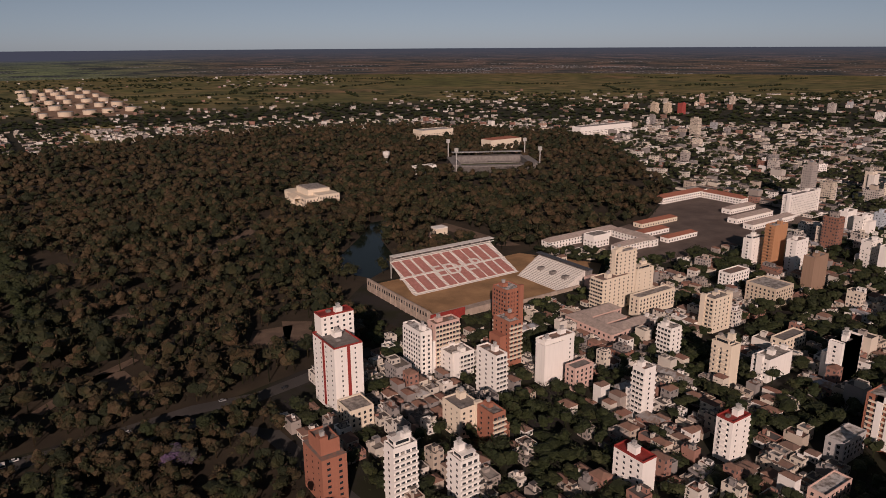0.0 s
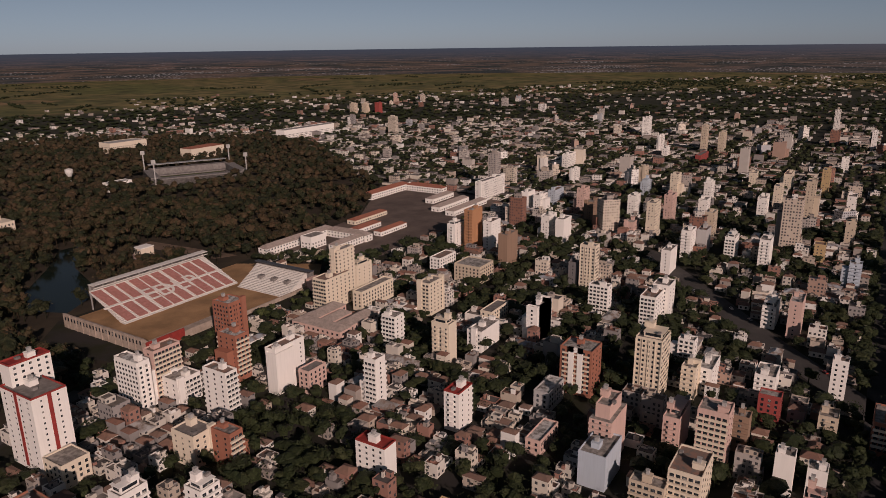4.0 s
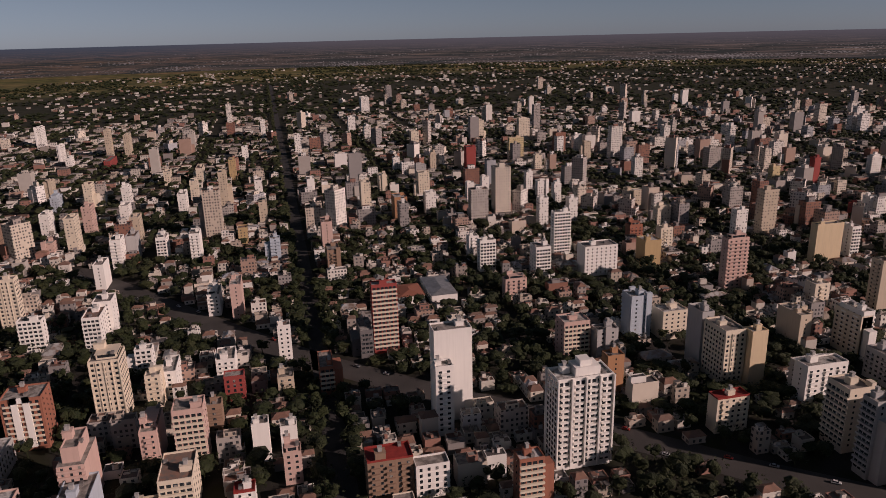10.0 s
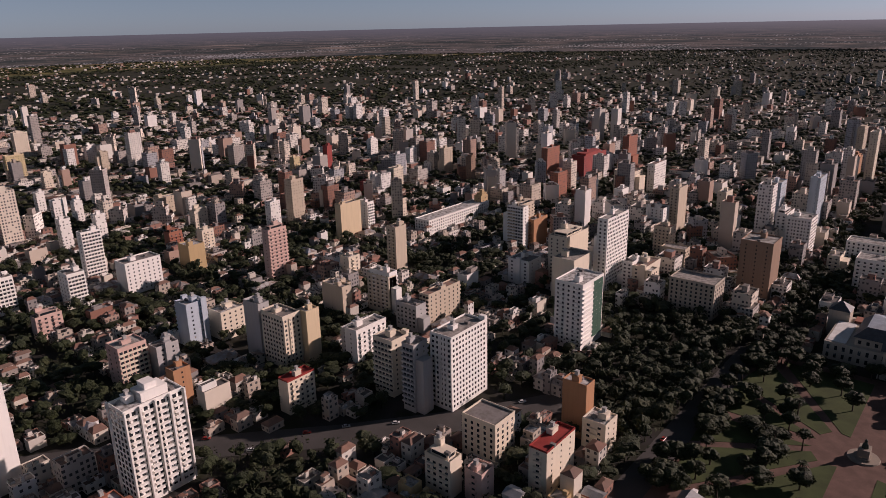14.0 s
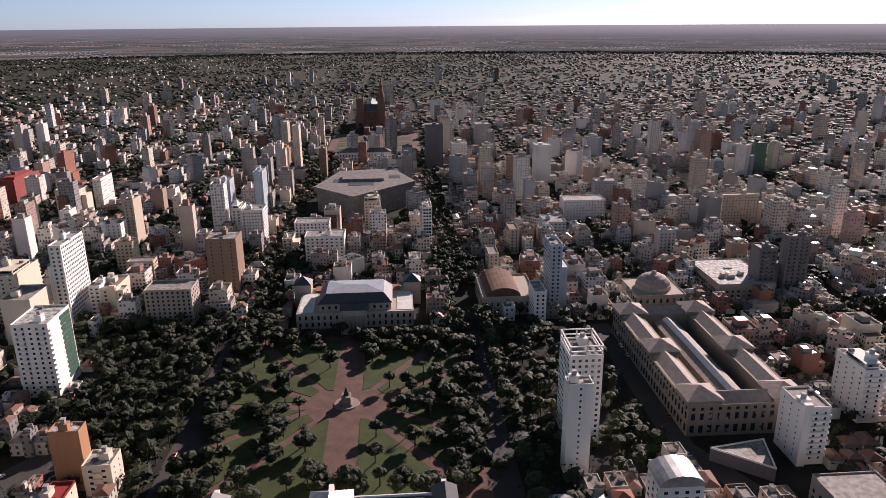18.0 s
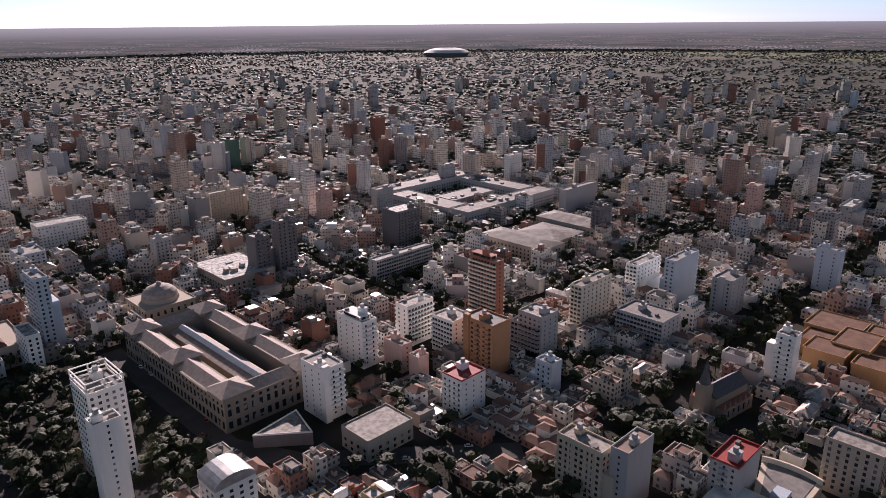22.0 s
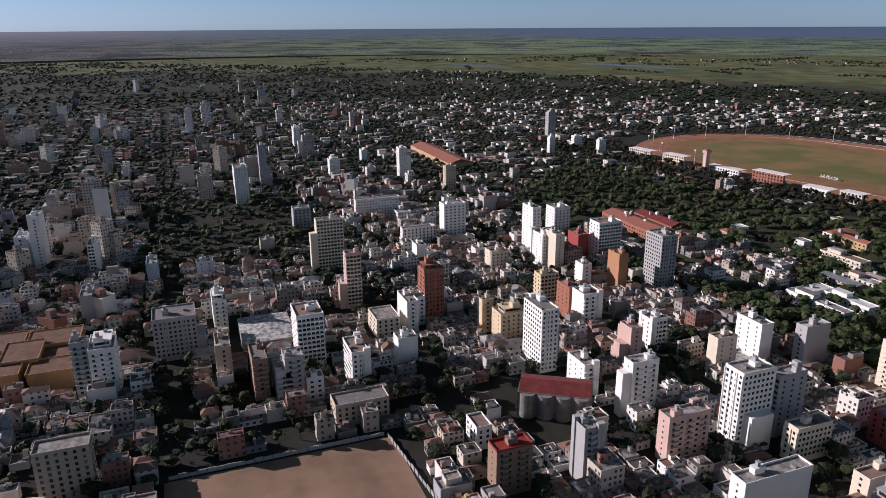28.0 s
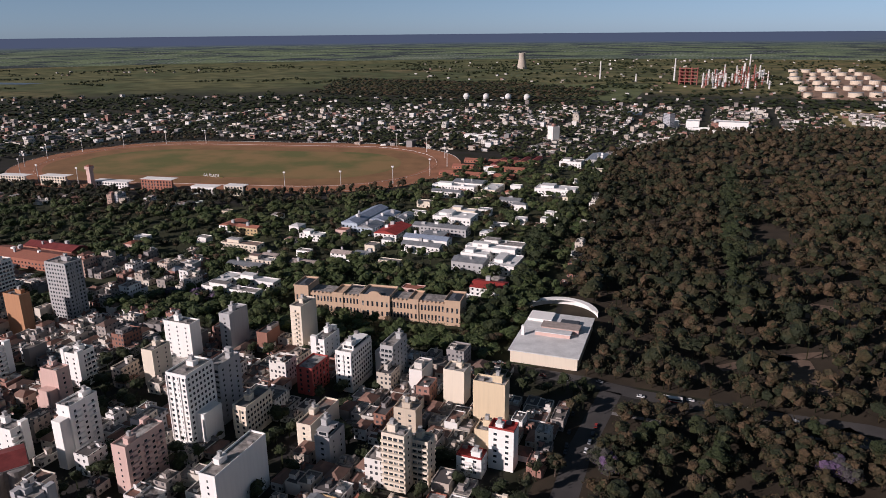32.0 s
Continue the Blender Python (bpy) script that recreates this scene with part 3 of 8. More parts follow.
def tower_body(w, d, h, wall, roof, step):
    bm = bmesh.new()
    if step:
        add_box(bm, -w / 2, -d / 2, 0, w / 2, d / 2, h * 0.8)
        add_box(bm, -w / 2 + w * 0.12, -d / 2 + d * 0.18, h * 0.8, w / 2 - w * 0.12, d / 2 - d * 0.18, h)
    else:
        add_box(bm, -w / 2, -d / 2, 0, w / 2, d / 2, h)
    bm.normal_update()
    for f in bm.faces:
        f.material_index = 1 if f.normal.z > 0.5 else 0
    return bm_mesh("body", bm, wall, roof)


def tower(x, y, w, d, h, colour, style=""):
    """An apartment building at x, y with its storeys, ledges and roof structures."""
    dist = math.hypot(x, y)
    FOOTPRINTS.append(rect(x - w / 2 - 4, y - d / 2 - 4, x + w / 2 + 4, y + d / 2 + 4))
    wall, roof = WALLS[colour], RED_TOP if style == "redtop" else ROOF_FLAT
    kinds = {"blank": "blank side walls", "stripes": "banded balconies", "grid": "a dense grid of windows", "redtop": "a red roof terrace", "redtrim": "red vertical trim", "step": "a stepped top", "ribbed": "tall balcony ribs and stepped roof", "framed": "blank flanks and an open roof frame", "low": "a flat roof", "panel": "a white balcony panel between red flanks", "greenside": "white balconies and a green glazed side"}
    what = "low building" if style == "low" else "apartment tower" if h > 24 else "apartment block"
    ob = thing(what.replace(" ", "_"), pose(x, y, 0), f"{COLOUR_WORDS[colour]} {what} with {kinds.get(style, 'rows of windows')}", "apartment building", "apartment buildings of the town")
    body = part("body", tower_body(w, d, h, wall, roof, style == "step"), wall, ob)
    part("parapet", parapet_bm(*((w, d) if style != "step" else (w * 0.76, d * 0.64)), 0.9), RED_TOP if style in ("redtop", "redtrim") else wall, ob, at=(0, 0, h))
    fl, roof_z = 2.9, h
    n = max(1, int((h - 1.2) / fl))
    lo = 1.0 + (h - 1.0 - n * fl) * 0.5
    front = 0 if abs(y) > abs(x) else 1
    plan, ledges = [], []
    for side in range(4):
        main = side % 2 == front
        if style == "blank":
            plan.append((5.5, 0.9, 1.1) if side == 2 * trng.randint(0, 1) + front else (0, 0, 0))
            ledges.append(("none", 0))
        elif style == "stripes":
            plan.append((2.4, 1.9, 1.5) if main else (4.4, 1.1, 1.2))
            ledges.append(("band", 1.1) if main else ("none", 0))
        elif style == "grid":
            plan.append((2.5, 1.3, 1.4))
            ledges.append(("ribs", 0.5) if main else ("edge", 0.1))
        elif style == "redtrim":
            plan.append((6.0, 0.8, 1.0))
            ledges.append(("none", 0))
        elif style == "ribbed":
            plan.append((2.6, 1.7, 1.8))
            ledges.append(("balcony", 1.3) if side % 2 else ("none", 0))
        elif style == "framed":
            plan.append((2.6, 1.3, 1.3) if side in (1, 2) else (0, 0, 0))
            ledges.append(("none", 0))
        elif style == "panel":
            plan.append((2.6, 1.5, 1.5) if side == 3 else (4.4, 1.1, 1.2))
            ledges.append(("none", 0))
        elif style == "greenside":
            plan.append((0, 0, 0) if side == 3 else (3.6, 1.3, 1.3))
            ledges.append(("balcony", 1.1) if side == 2 else ("none", 0))
        elif style == "low":
            plan.append((3.3, 1.3, 1.6))
            ledges.append(("edge", 0.1))
        else:
            plan.append((trng.choice((3.3, 3.8, 4.6)), trng.choice((1.1, 1.3, 1.6)), 1.2) if main else trng.choice(((6.0, 0.7, 0.9), (5.0, 0.8, 1.0), (0, 0, 0), (0, 0, 0))))
            ledges.append((trng.choice(("balcony", "balcony", "band", "edge")), 1.1) if main else ("none", 0))
    if dist < DETAIL_R:
        lwall = WALLS["cream"] if style == "stripes" and colour in ("brick", "red", "pink") else wall
        floors = [lo + i * fl for i in range(n) if not (style == "step" and lo + (i + 1) * fl > h * 0.8)]
        if dist < NEAR_R:
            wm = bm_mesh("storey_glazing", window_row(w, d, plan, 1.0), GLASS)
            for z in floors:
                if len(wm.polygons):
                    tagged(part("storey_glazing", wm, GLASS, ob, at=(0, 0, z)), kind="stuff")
            for side in range(4):
                kind, depth = ledges[side]
                L = w if side % 2 == 0 else d
                if kind == "balcony":
                    m = max(1, int(L / 6.5))
                    for i in range(m):
                        u = (i - (m - 1) / 2) * L / m
                        bm = bmesh.new()
                        side_box(bm, w, d, side, u - 1.9, u + 1.9, 0, depth, 0.0, 0.95, True)
                        lm = bm_mesh("balcony", bm, lwall)
                        for z in floors[1:]:
                            part("balcony", lm, lwall, ob, at=(0, 0, z))
                    continue
                lm = bm_mesh("floor_ledge", ledge_row(w, d, [ledges[k] if k == side else ("none", 0) for k in range(4)]), lwall)
                for z in floors[1:]:
                    if len(lm.polygons):
                        part("floor_ledge", lm, lwall, ob, at=(0, 0, z))
        else:
            wm = stacked(window_row(w, d, plan, 1.0), floors)
            lm = stacked(ledge_row(w, d, ledges), floors[1:])
            if len(wm.faces):
                tagged(part("glazing", wm, GLASS, ob), kind="stuff")
            if len(lm.faces):
                tagged(part("balcony_work", lm, lwall, ob), kind="stuff")
        if style == "redtrim":
            part("trim_strip", boxes_bm((-0.9, -d / 2 - 0.25, 2, 0.9, -d / 2 + 0.1, h + 1), (-w / 2 - 0.25, -1.2, 2, -w / 2 + 0.1, 1.2, h + 1)), RED_TOP, ob, "red vertical strip")
        if style == "panel":
            part("white_panel", boxes_bm((-w / 2 - 0.9, -d * 0.22, 2, -w / 2, -d * 0.06, h + 1.5), (-w / 2 - 0.9, d * 0.06, 2, -w / 2, d * 0.22, h + 1.5), (-w / 2 - 0.9, -d * 0.22, h - 1.5, -w / 2, d * 0.22, h + 1.5)), WALLS["white"], ob, "white frame round the balconies")
            for z in floors[1:]:
                part("balcony", boxes_bm((-w / 2 - 0.7, -d * 0.42, z, -w / 2, d * 0.42, z + 0.9), bottom=True), WALLS["cream"], ob)
        if style == "greenside":
            for z in floors[1:]:
                part("balcony", boxes_bm((-w / 2 - 1.2, d * 0.04, z, -w / 2, d * 0.5, z + 1.0), bottom=True), wall, ob)
                part("glazed_storey", boxes_bm((-w / 2 - 0.3, -d * 0.46, z, -w / 2, -d * 0.02, z + 2.6), bottom=True), WALLS["green"], ob, "green glazed storey")
    else:
        me = body.data
        uvl = me.uv_layers.new(name="UVMap")
        for poly in me.polygons:
            for li in poly.loop_indices:
                co = me.vertices[me.loops[li].vertex_index].co
                uvl.data[li].uv = (co.x if abs(poly.normal.y) > 0.5 else co.y, co.z - lo) if poly.normal.z < 0.5 else (-0.01, -0.01)
        if style != "blank":
            me.materials[0] = PUNCHED[colour]
    if style == "ribbed":
        m = int(d / 6.5)
        for s in (-1, 1):
            for i in range(m + 1):
                u = (i - m / 2) * d / m
                part("balcony_rib", boxes_bm((min(s * w / 2, s * (w / 2 + 1.5)), u - 0.35, 2, max(s * w / 2, s * (w / 2 + 1.5)), u + 0.35, h + 0.6)), wall, ob)
        part("upper_roof_house", boxes_bm((-w * 0.3, -d * 0.3, h, w * 0.35, d * 0.15, h + 4.2), (-w * 0.2, -d * 0.15, h + 4.2, w * 0.25, d * 0.05, h + 7)), wall, ob)
    if style == "framed":
        bm = bmesh.new()
        for u in (-w / 2 + 0.3, 0, w / 2 - 0.3):
            for v in (-d / 2 + 0.3, d / 2 - 0.3):
                add_box(bm, u - 0.3, v - 0.3, h, u + 0.3, v + 0.3, h + 5)
        for z in (h + 2.4, h + 5):
            for v in (-d / 2 + 0.3, d / 2 - 0.3):
                add_box(bm, -w / 2, v - 0.3, z, w / 2, v + 0.3, z + 0.5, True)
            for u in (-w / 2 + 0.3, w / 2 - 0.3):
                add_box(bm, u - 0.3, -d / 2 + 0.6, z, u + 0.3, d / 2 - 0.6, z + 0.5, True)
        part("roof_frame", bm, wall, ob, "open white concrete roof frame")
    if style in ("", "stripes", "grid") and h > 13:
        form = trng.choice(("wing", "spine", "spine", "none", "top", "wing", "none", "none"))
        if form == "wing":
            s = trng.choice((1, -1))
            k = trng.uniform(0.4, 0.85) * h
            b = (s * w / 2 - (0 if s > 0 else 5), -d * 0.32, 0, s * w / 2 + (5 if s > 0 else 0), d * 0.36, k) if front == 0 else (-w * 0.32, s * d / 2 - (0 if s > 0 else 5), 0, w * 0.36, s * d / 2 + (5 if s > 0 else 0), k)
            part("side_wing", boxes_bm(b), wall, ob)
        elif form == "spine":
            for s in (-1, 1) if trng.random() < 0.4 else (trng.choice((-1, 1)),):
                u = trng.choice((-0.36, 0.0, 0.36))
                b = (u * w - 1.9, s * d / 2 - 1.2, 0, u * w + 1.9, s * d / 2 + 1.2, h + 2.6) if front == 0 else (s * w / 2 - 1.2, u * d - 1.9, 0, s * w / 2 + 1.2, u * d + 1.9, h + 2.6)
                part("stair_shaft", boxes_bm(b), wall, ob)
        elif form == "top":
            bx, by = trng.uniform(-0.08, 0.08) * w, trng.uniform(-0.08, 0.08) * d
            b = (bx - w * 0.34, by - d * 0.34, h, bx + w * 0.34, by + d * 0.34, h + 2.9)
            pent = part("penthouse", boxes_bm(b, (b[0] - 0.5, b[1] - 0.5, h + 2.9, b[3] + 0.5, b[4] + 0.5, h + 3.15), bottom=True), wall, ob)
            if dist < DETAIL_R:
                part("penthouse_glazing", boxes_bm((b[0] - 0.03, b[1] + 0.8, h + 1.0, b[3] + 0.03, b[4] - 0.8, h + 2.5), (b[0] + 0.8, b[1] - 0.03, h + 1.0, b[3] - 0.8, b[4] + 0.03, h + 2.5)), GLASS, pent)
            roof_z = h + 3.15
    if style != "low":
        ax, ay = trng.uniform(-0.28, 0.28) * w, trng.uniform(-0.28, 0.28) * d
        lw, ld, lh = min(w * 0.36, trng.uniform(3.2, 5.5)), min(d * 0.36, trng.uniform(3.2, 5.5)), trng.uniform(2.2, 3.6)
        top = part("roof_house", boxes_bm((ax - lw / 2, ay - ld / 2, 0, ax + lw / 2, ay + ld / 2, lh), (ax - lw / 2 - 0.2, ay - ld / 2 - 0.2, lh, ax + lw / 2 + 0.2, ay + ld / 2 + 0.2, lh + 0.25), bottom=True), wall, ob, at=(0, 0, roof_z))
        if dist < DETAIL_R:
            tw = min(1.8, lw * 0.5)
            part("water_tank", boxes_bm((ax - tw / 2, ay - tw / 2, lh + 0.25, ax + tw / 2, ay + tw / 2, lh + 2.2), (ax - tw / 2 - 0.15, ay - tw / 2 - 0.15, lh + 2.2, ax + tw / 2 + 0.15, ay + tw / 2 + 0.15, lh + 2.4)), TANK, top, "grey water tank")
            bx, by = -ax * 1.4, -ay * 1.4
            part("plant_box", boxes_bm((bx - 1.2, by - 0.8, 0, bx + 1.2, by + 0.8, 1.3)), CONCRETE, ob, at=(0, 0, roof_z))
    return ob


def punched(colour):
    """The same wall paint with small dark windows on the metre grid of the UV map, for buildings far off."""
    base = WALLS[colour].node_tree.nodes["Principled BSDF"].inputs["Base Color"]
    cols = {"white": (0.84, 0.81, 0.76), "cream": (0.72, 0.63, 0.50), "beige": (0.56, 0.47, 0.36), "ochre": (0.50, 0.36, 0.19), "yellow": (0.60, 0.49, 0.28), "grey": (0.42, 0.41, 0.40), "dark": (0.17, 0.16, 0.16), "blue": (0.46, 0.52, 0.58), "pink": (0.60, 0.42, 0.36), "brick": (0.34, 0.14, 0.09), "red": (0.33, 0.07, 0.06), "brown": (0.30, 0.20, 0.14), "stone": (0.44, 0.38, 0.31), "orange": (0.44, 0.23, 0.12), "green": (0.10, 0.19, 0.14)}
    return facade_set("far_" + colour + "_facade", [cols[colour], cols[colour]], 2.9, 3.1, 0.36, 0.42)


DETAIL_R, NEAR_R = 700.0, 292.0
PUNCHED = {c: punched(c) for c in WALLS}

tower(154, -208, 9, 9, 14, "pink")
tower(244, -92, 8, 11, 25, "brick", "stripes")
tower(-231, -124, 20, 8, 30, "grey", "blank")
tower(169, -202, 14, 8, 18, "cream")
tower(-223, -141, 10, 22, 27, "beige", "grid")
tower(-237, 120, 9, 17, 23, "brown", "redtop")
tower(264, -54, 8, 15, 16, "white", "low")
tower(136, 233, 12, 8, 30, "white", "stripes")
tower(-120, 243, 11, 8, 28, "cream", "stripes")
tower(269, -36, 12, 20, 20, "brown", "redtop")
tower(135, -236, 9, 24, 22, "cream", "redtop")
tower(160, 220, 10, 10, 22, "white", "stripes")
tower(-178, 206, 8, 34, 26, "white", "blank")
tower(-111, 251, 8, 8, 22, "cream", "stripes")
tower(275, 26, 8, 9, 10, "white", "redtop")
tower(-231, 155, 9, 9, 28, "grey")
tower(270, 67, 8, 15, 13, "beige", "stripes")
tower(-93, 265, 12, 8, 10, "white", "redtop")
tower(-265, -95, 22, 12, 22, "grey", "redtop")
tower(-77, -271, 11, 8, 45, "white", "blank")
tower(112, 259, 12, 20, 29, "brick", "step")
tower(-81, 275, 12, 8, 21, "white", "redtop")
tower(283, 53, 22, 14, 20, "cream", "stripes")
tower(290, 5, 8, 8, 16, "pink")
tower(-90, 277, 9, 8, 17, "yellow", "blank")
tower(170, -237, 19, 16, 21, "cream", "low")
tower(230, 184, 9, 17, 17, "white", "redtop")
tower(281, 93, 22, 13, 17, "blue", "blank")
tower(-159, 251, 8, 14, 15, "grey")
tower(270, -126, 13, 27, 46, "white", "ribbed")
tower(130, -271, 12, 12, 17, "cream")
tower(-275, 122, 13, 8, 12, "white", "low")
tower(-230, 206, 8, 23, 24, "pink")
tower(-303, -60, 11, 22, 25, "stone", "low")
tower(312, 19, 8, 8, 20, "white", "blank")
tower(145, -277, 13, 8, 29, "orange", "blank")
tower(-86, -302, 16, 20, 46, "white", "framed")
tower(299, 96, 22, 11, 31, "pink", "step")
tower(-134, 285, 12, 8, 15, "beige")
tower(315, 6, 8, 8, 15, "white", "blank")
tower(292, 127, 22, 8, 8, "pink", "low")
tower(311, -71, 8, 9, 38, "white")
tower(-175, 267, 8, 27, 13, "cream")
tower(200, 251, 8, 13, 18, "brick", "stripes")
tower(319, 51, 13, 14, 30, "pink", "stripes")
tower(-98, 309, 17, 8, 24, "yellow", "blank")
tower(-319, 74, 13, 28, 12, "beige", "low")
tower(193, 267, 13, 16, 17, "cream")
tower(-239, -227, 18, 14, 21, "white", "redtop")
tower(-185, -276, 13, 19, 29, "white")
tower(326, 70, 22, 8, 20, "pink")
tower(-209, 260, 8, 21, 18, "cream", "grid")
tower(-230, 242, 12, 19, 40, "white", "grid")
tower(225, -248, 8, 11, 38, "grey", "stripes")
tower(287, 173, 14, 9, 22, "white", "redtop")
tower(326, -79, 11, 20, 51, "white", "blank")
tower(151, 305, 14, 15, 12, "cream", "low")
tower(339, 42, 8, 8, 19, "brown")
tower(213, -270, 14, 30, 42, "white", "grid")
tower(-272, 212, 8, 16, 30, "white")
tower(276, -210, 8, 18, 19, "cream", "redtop")
tower(-123, 326, 12, 11, 19, "cream", "blank")
tower(-347, 56, 8, 9, 14, "white")
tower(-230, 266, 8, 17, 33, "grey", "stripes")
tower(-285, -207, 9, 11, 18, "blue")
tower(248, -254, 14, 13, 33, "cream", "stripes")
tower(-353, 46, 12, 10, 26, "grey")
tower(281, 223, 9, 8, 30, "white", "stripes")
tower(-358, 40, 22, 8, 18, "grey")
tower(332, 141, 21, 9, 12, "grey", "low")
tower(-244, -267, 8, 8, 15, "pink", "blank")
tower(-304, 197, 18, 8, 18, "white")
tower(154, 330, 17, 27, 40, "white", "redtrim")
tower(-357, 82, 22, 10, 23, "white", "grid")
tower(-366, 29, 22, 8, 24, "brown")
tower(230, 289, 8, 18, 28, "white", "stripes")
tower(-204, 309, 10, 18, 16, "red", "low")
tower(329, -173, 8, 10, 22, "orange", "blank")
tower(-185, 323, 10, 24, 24, "white", "grid")
tower(-280, -248, 15, 23, 32, "orange")
tower(374, 6, 12, 9, 13, "beige")
tower(-166, 336, 8, 19, 24, "grey", "stripes")
tower(158, 341, 20, 9, 51, "white", "redtop")
tower(-245, -286, 8, 16, 17, "pink", "blank")
tower(377, -17, 22, 8, 17, "brick", "stripes")
tower(377, 34, 8, 11, 15, "red", "low")
tower(358, 133, 16, 19, 28, "brick", "panel")
tower(-365, 114, 10, 12, 20, "white", "blank")
tower(279, 268, 15, 8, 14, "pink", "low")
tower(-338, 189, 22, 11, 39, "white", "grid")
tower(375, 97, 17, 15, 36, "cream", "grid")
tower(-234, -310, 11, 24, 29, "white")
tower(382, 77, 8, 8, 19, "cream")
tower(269, 283, 15, 8, 25, "white", "blank")
tower(-391, 12, 22, 8, 23, "beige")
tower(286, -272, 10, 25, 24, "white")
tower(275, 285, 24, 8, 27, "white", "blank")
tower(-380, -117, 9, 10, 31, "white")
tower(231, 324, 16, 13, 15, "white", "stripes")
tower(-318, -240, 16, 18, 27, "grey")
tower(211, 338, 8, 20, 30, "white", "grid")
tower(-284, -280, 17, 18, 23, "white", "stripes")
tower(291, -274, 17, 20, 20, "grey")
tower(-395, 62, 21, 16, 33, "white", "stripes")
tower(-397, -50, 22, 13, 30, "white")
tower(-396, -61, 8, 9, 33, "grey")
tower(-319, -244, 18, 22, 19, "grey", "stripes")
tower(-214, 341, 8, 18, 18, "white")
tower(314, -252, 8, 10, 33, "yellow", "blank")
tower(-323, 242, 12, 8, 23, "pink")
tower(325, -240, 20, 13, 33, "cream", "grid")
tower(398, 70, 22, 8, 16, "white")
tower(229, 336, 18, 9, 31, "pink", "stripes")
tower(-293, 284, 8, 14, 22, "cream", "blank")
tower(-328, 244, 8, 10, 20, "pink")
tower(408, 40, 18, 11, 14, "white")
tower(-277, -306, 22, 11, 27, "white", "stripes")
tower(368, -187, 9, 14, 20, "grey")
tower(350, 221, 9, 13, 27, "cream")
tower(378, -170, 14, 17, 24, "pink", "stripes")
tower(416, 5, 8, 8, 26, "white")
tower(267, 320, 10, 16, 29, "brick", "stripes")
tower(346, -238, 15, 8, 35, "grey", "blank")
tower(416, -58, 8, 16, 46, "red", "stripes")
tower(197, -372, 19, 27, 43, "white", "greenside")
tower(419, -45, 22, 8, 18, "dark", "stripes")
tower(-380, 189, 14, 18, 19, "yellow")
tower(-333, 266, 11, 12, 21, "white", "stripes")
tower(-378, -200, 22, 32, 20, "grey", "stripes")
tower(-239, 356, 8, 18, 30, "cream")
tower(-298, 312, 20, 9, 26, "white", "blank")
tower(-395, 179, 8, 8, 23, "yellow")
tower(-418, 116, 22, 16, 13, "cream", "low")
tower(-435, -13, 22, 25, 27, "grey", "grid")
tower(-278, 336, 8, 18, 27, "grey")
tower(427, 89, 8, 10, 16, "white", "stripes")
tower(296, -324, 18, 10, 18, "grey")
tower(385, 212, 25, 11, 14, "white")
tower(-419, 133, 22, 8, 22, "white")
tower(354, 264, 10, 11, 22, "white", "stripes")
tower(-331, -294, 8, 24, 45, "brick", "stripes")
tower(-425, 139, 13, 12, 20, "white")
tower(-377, -242, 34, 9, 31, "cream", "stripes")
tower(-93, -441, 8, 22, 24, "white", "low")
tower(394, -222, 13, 14, 29, "blue")
tower(-426, 152, 13, 14, 38, "brick", "grid")
tower(-380, 247, 15, 14, 24, "white")
tower(414, 185, 23, 8, 26, "white")
tower(291, -349, 8, 34, 22, "beige", "stripes")
tower(416, 185, 21, 8, 26, "white")
tower(387, -243, 14, 18, 19, "cream")
tower(294, 353, 14, 15, 35, "brick", "grid")
tower(-466, 15, 22, 9, 23, "white")
tower(-398, 243, 17, 8, 23, "brick")
tower(351, -308, 21, 8, 24, "beige", "blank")
tower(354, -311, 16, 13, 23, "beige")
tower(333, -335, 21, 8, 27, "cream")
tower(332, -336, 19, 8, 30, "white")
tower(-108, -464, 8, 22, 49, "blue", "grid")
tower(-469, 108, 8, 11, 41, "pink", "stripes")
tower(427, 226, 26, 9, 11, "cream", "low")
tower(155, -462, 31, 20, 25, "stone", "low")
tower(-427, 242, 10, 15, 22, "yellow", "stripes")
tower(-459, -185, 22, 14, 26, "grey")
tower(237, -435, 18, 27, 33, "cream", "blank")
tower(479, 127, 21, 11, 23, "white", "stripes")
tower(-450, -216, 34, 8, 36, "blue")
tower(419, 276, 19, 10, 25, "cream", "stripes")
tower(-444, -242, 33, 9, 28, "white", "stripes")
tower(481, 166, 8, 15, 22, "white", "stripes")
tower(482, -168, 8, 17, 16, "pink")
tower(510, 37, 22, 8, 26, "pink", "blank")
tower(498, 124, 17, 12, 26, "white")
tower(196, -478, 8, 11, 18, "cream", "low")
tower(-515, -69, 22, 8, 20, "grey", "blank")
tower(224, -472, 8, 34, 57, "white", "grid")
tower(520, 54, 20, 9, 16, "white")
tower(412, 325, 40, 9, 15, "cream", "low")
tower(392, 349, 30, 13, 25, "cream", "stripes")
tower(211, -481, 8, 18, 22, "white")
tower(204, -486, 15, 27, 20, "cream")
tower(-430, 305, 15, 8, 29, "orange", "blank")
tower(284, -445, 19, 18, 19, "white")
tower(-446, 285, 11, 8, 18, "white")
tower(130, -515, 22, 22, 44, "brown", "blank")
tower(394, -362, 10, 12, 22, "cream")
tower(-353, -404, 60, 9, 19, "grey", "stripes")
tower(260, -470, 16, 34, 38, "cream")
tower(407, 351, 20, 8, 42, "cream", "stripes")
tower(-265, -471, 13, 14, 38, "dark")
tower(-424, 339, 19, 14, 42, "grey", "grid")
tower(-284, -464, 17, 9, 48, "dark")
tower(-76, -544, 8, 22, 17, "beige", "low")
tower(-500, 237, 8, 15, 18, "cream")
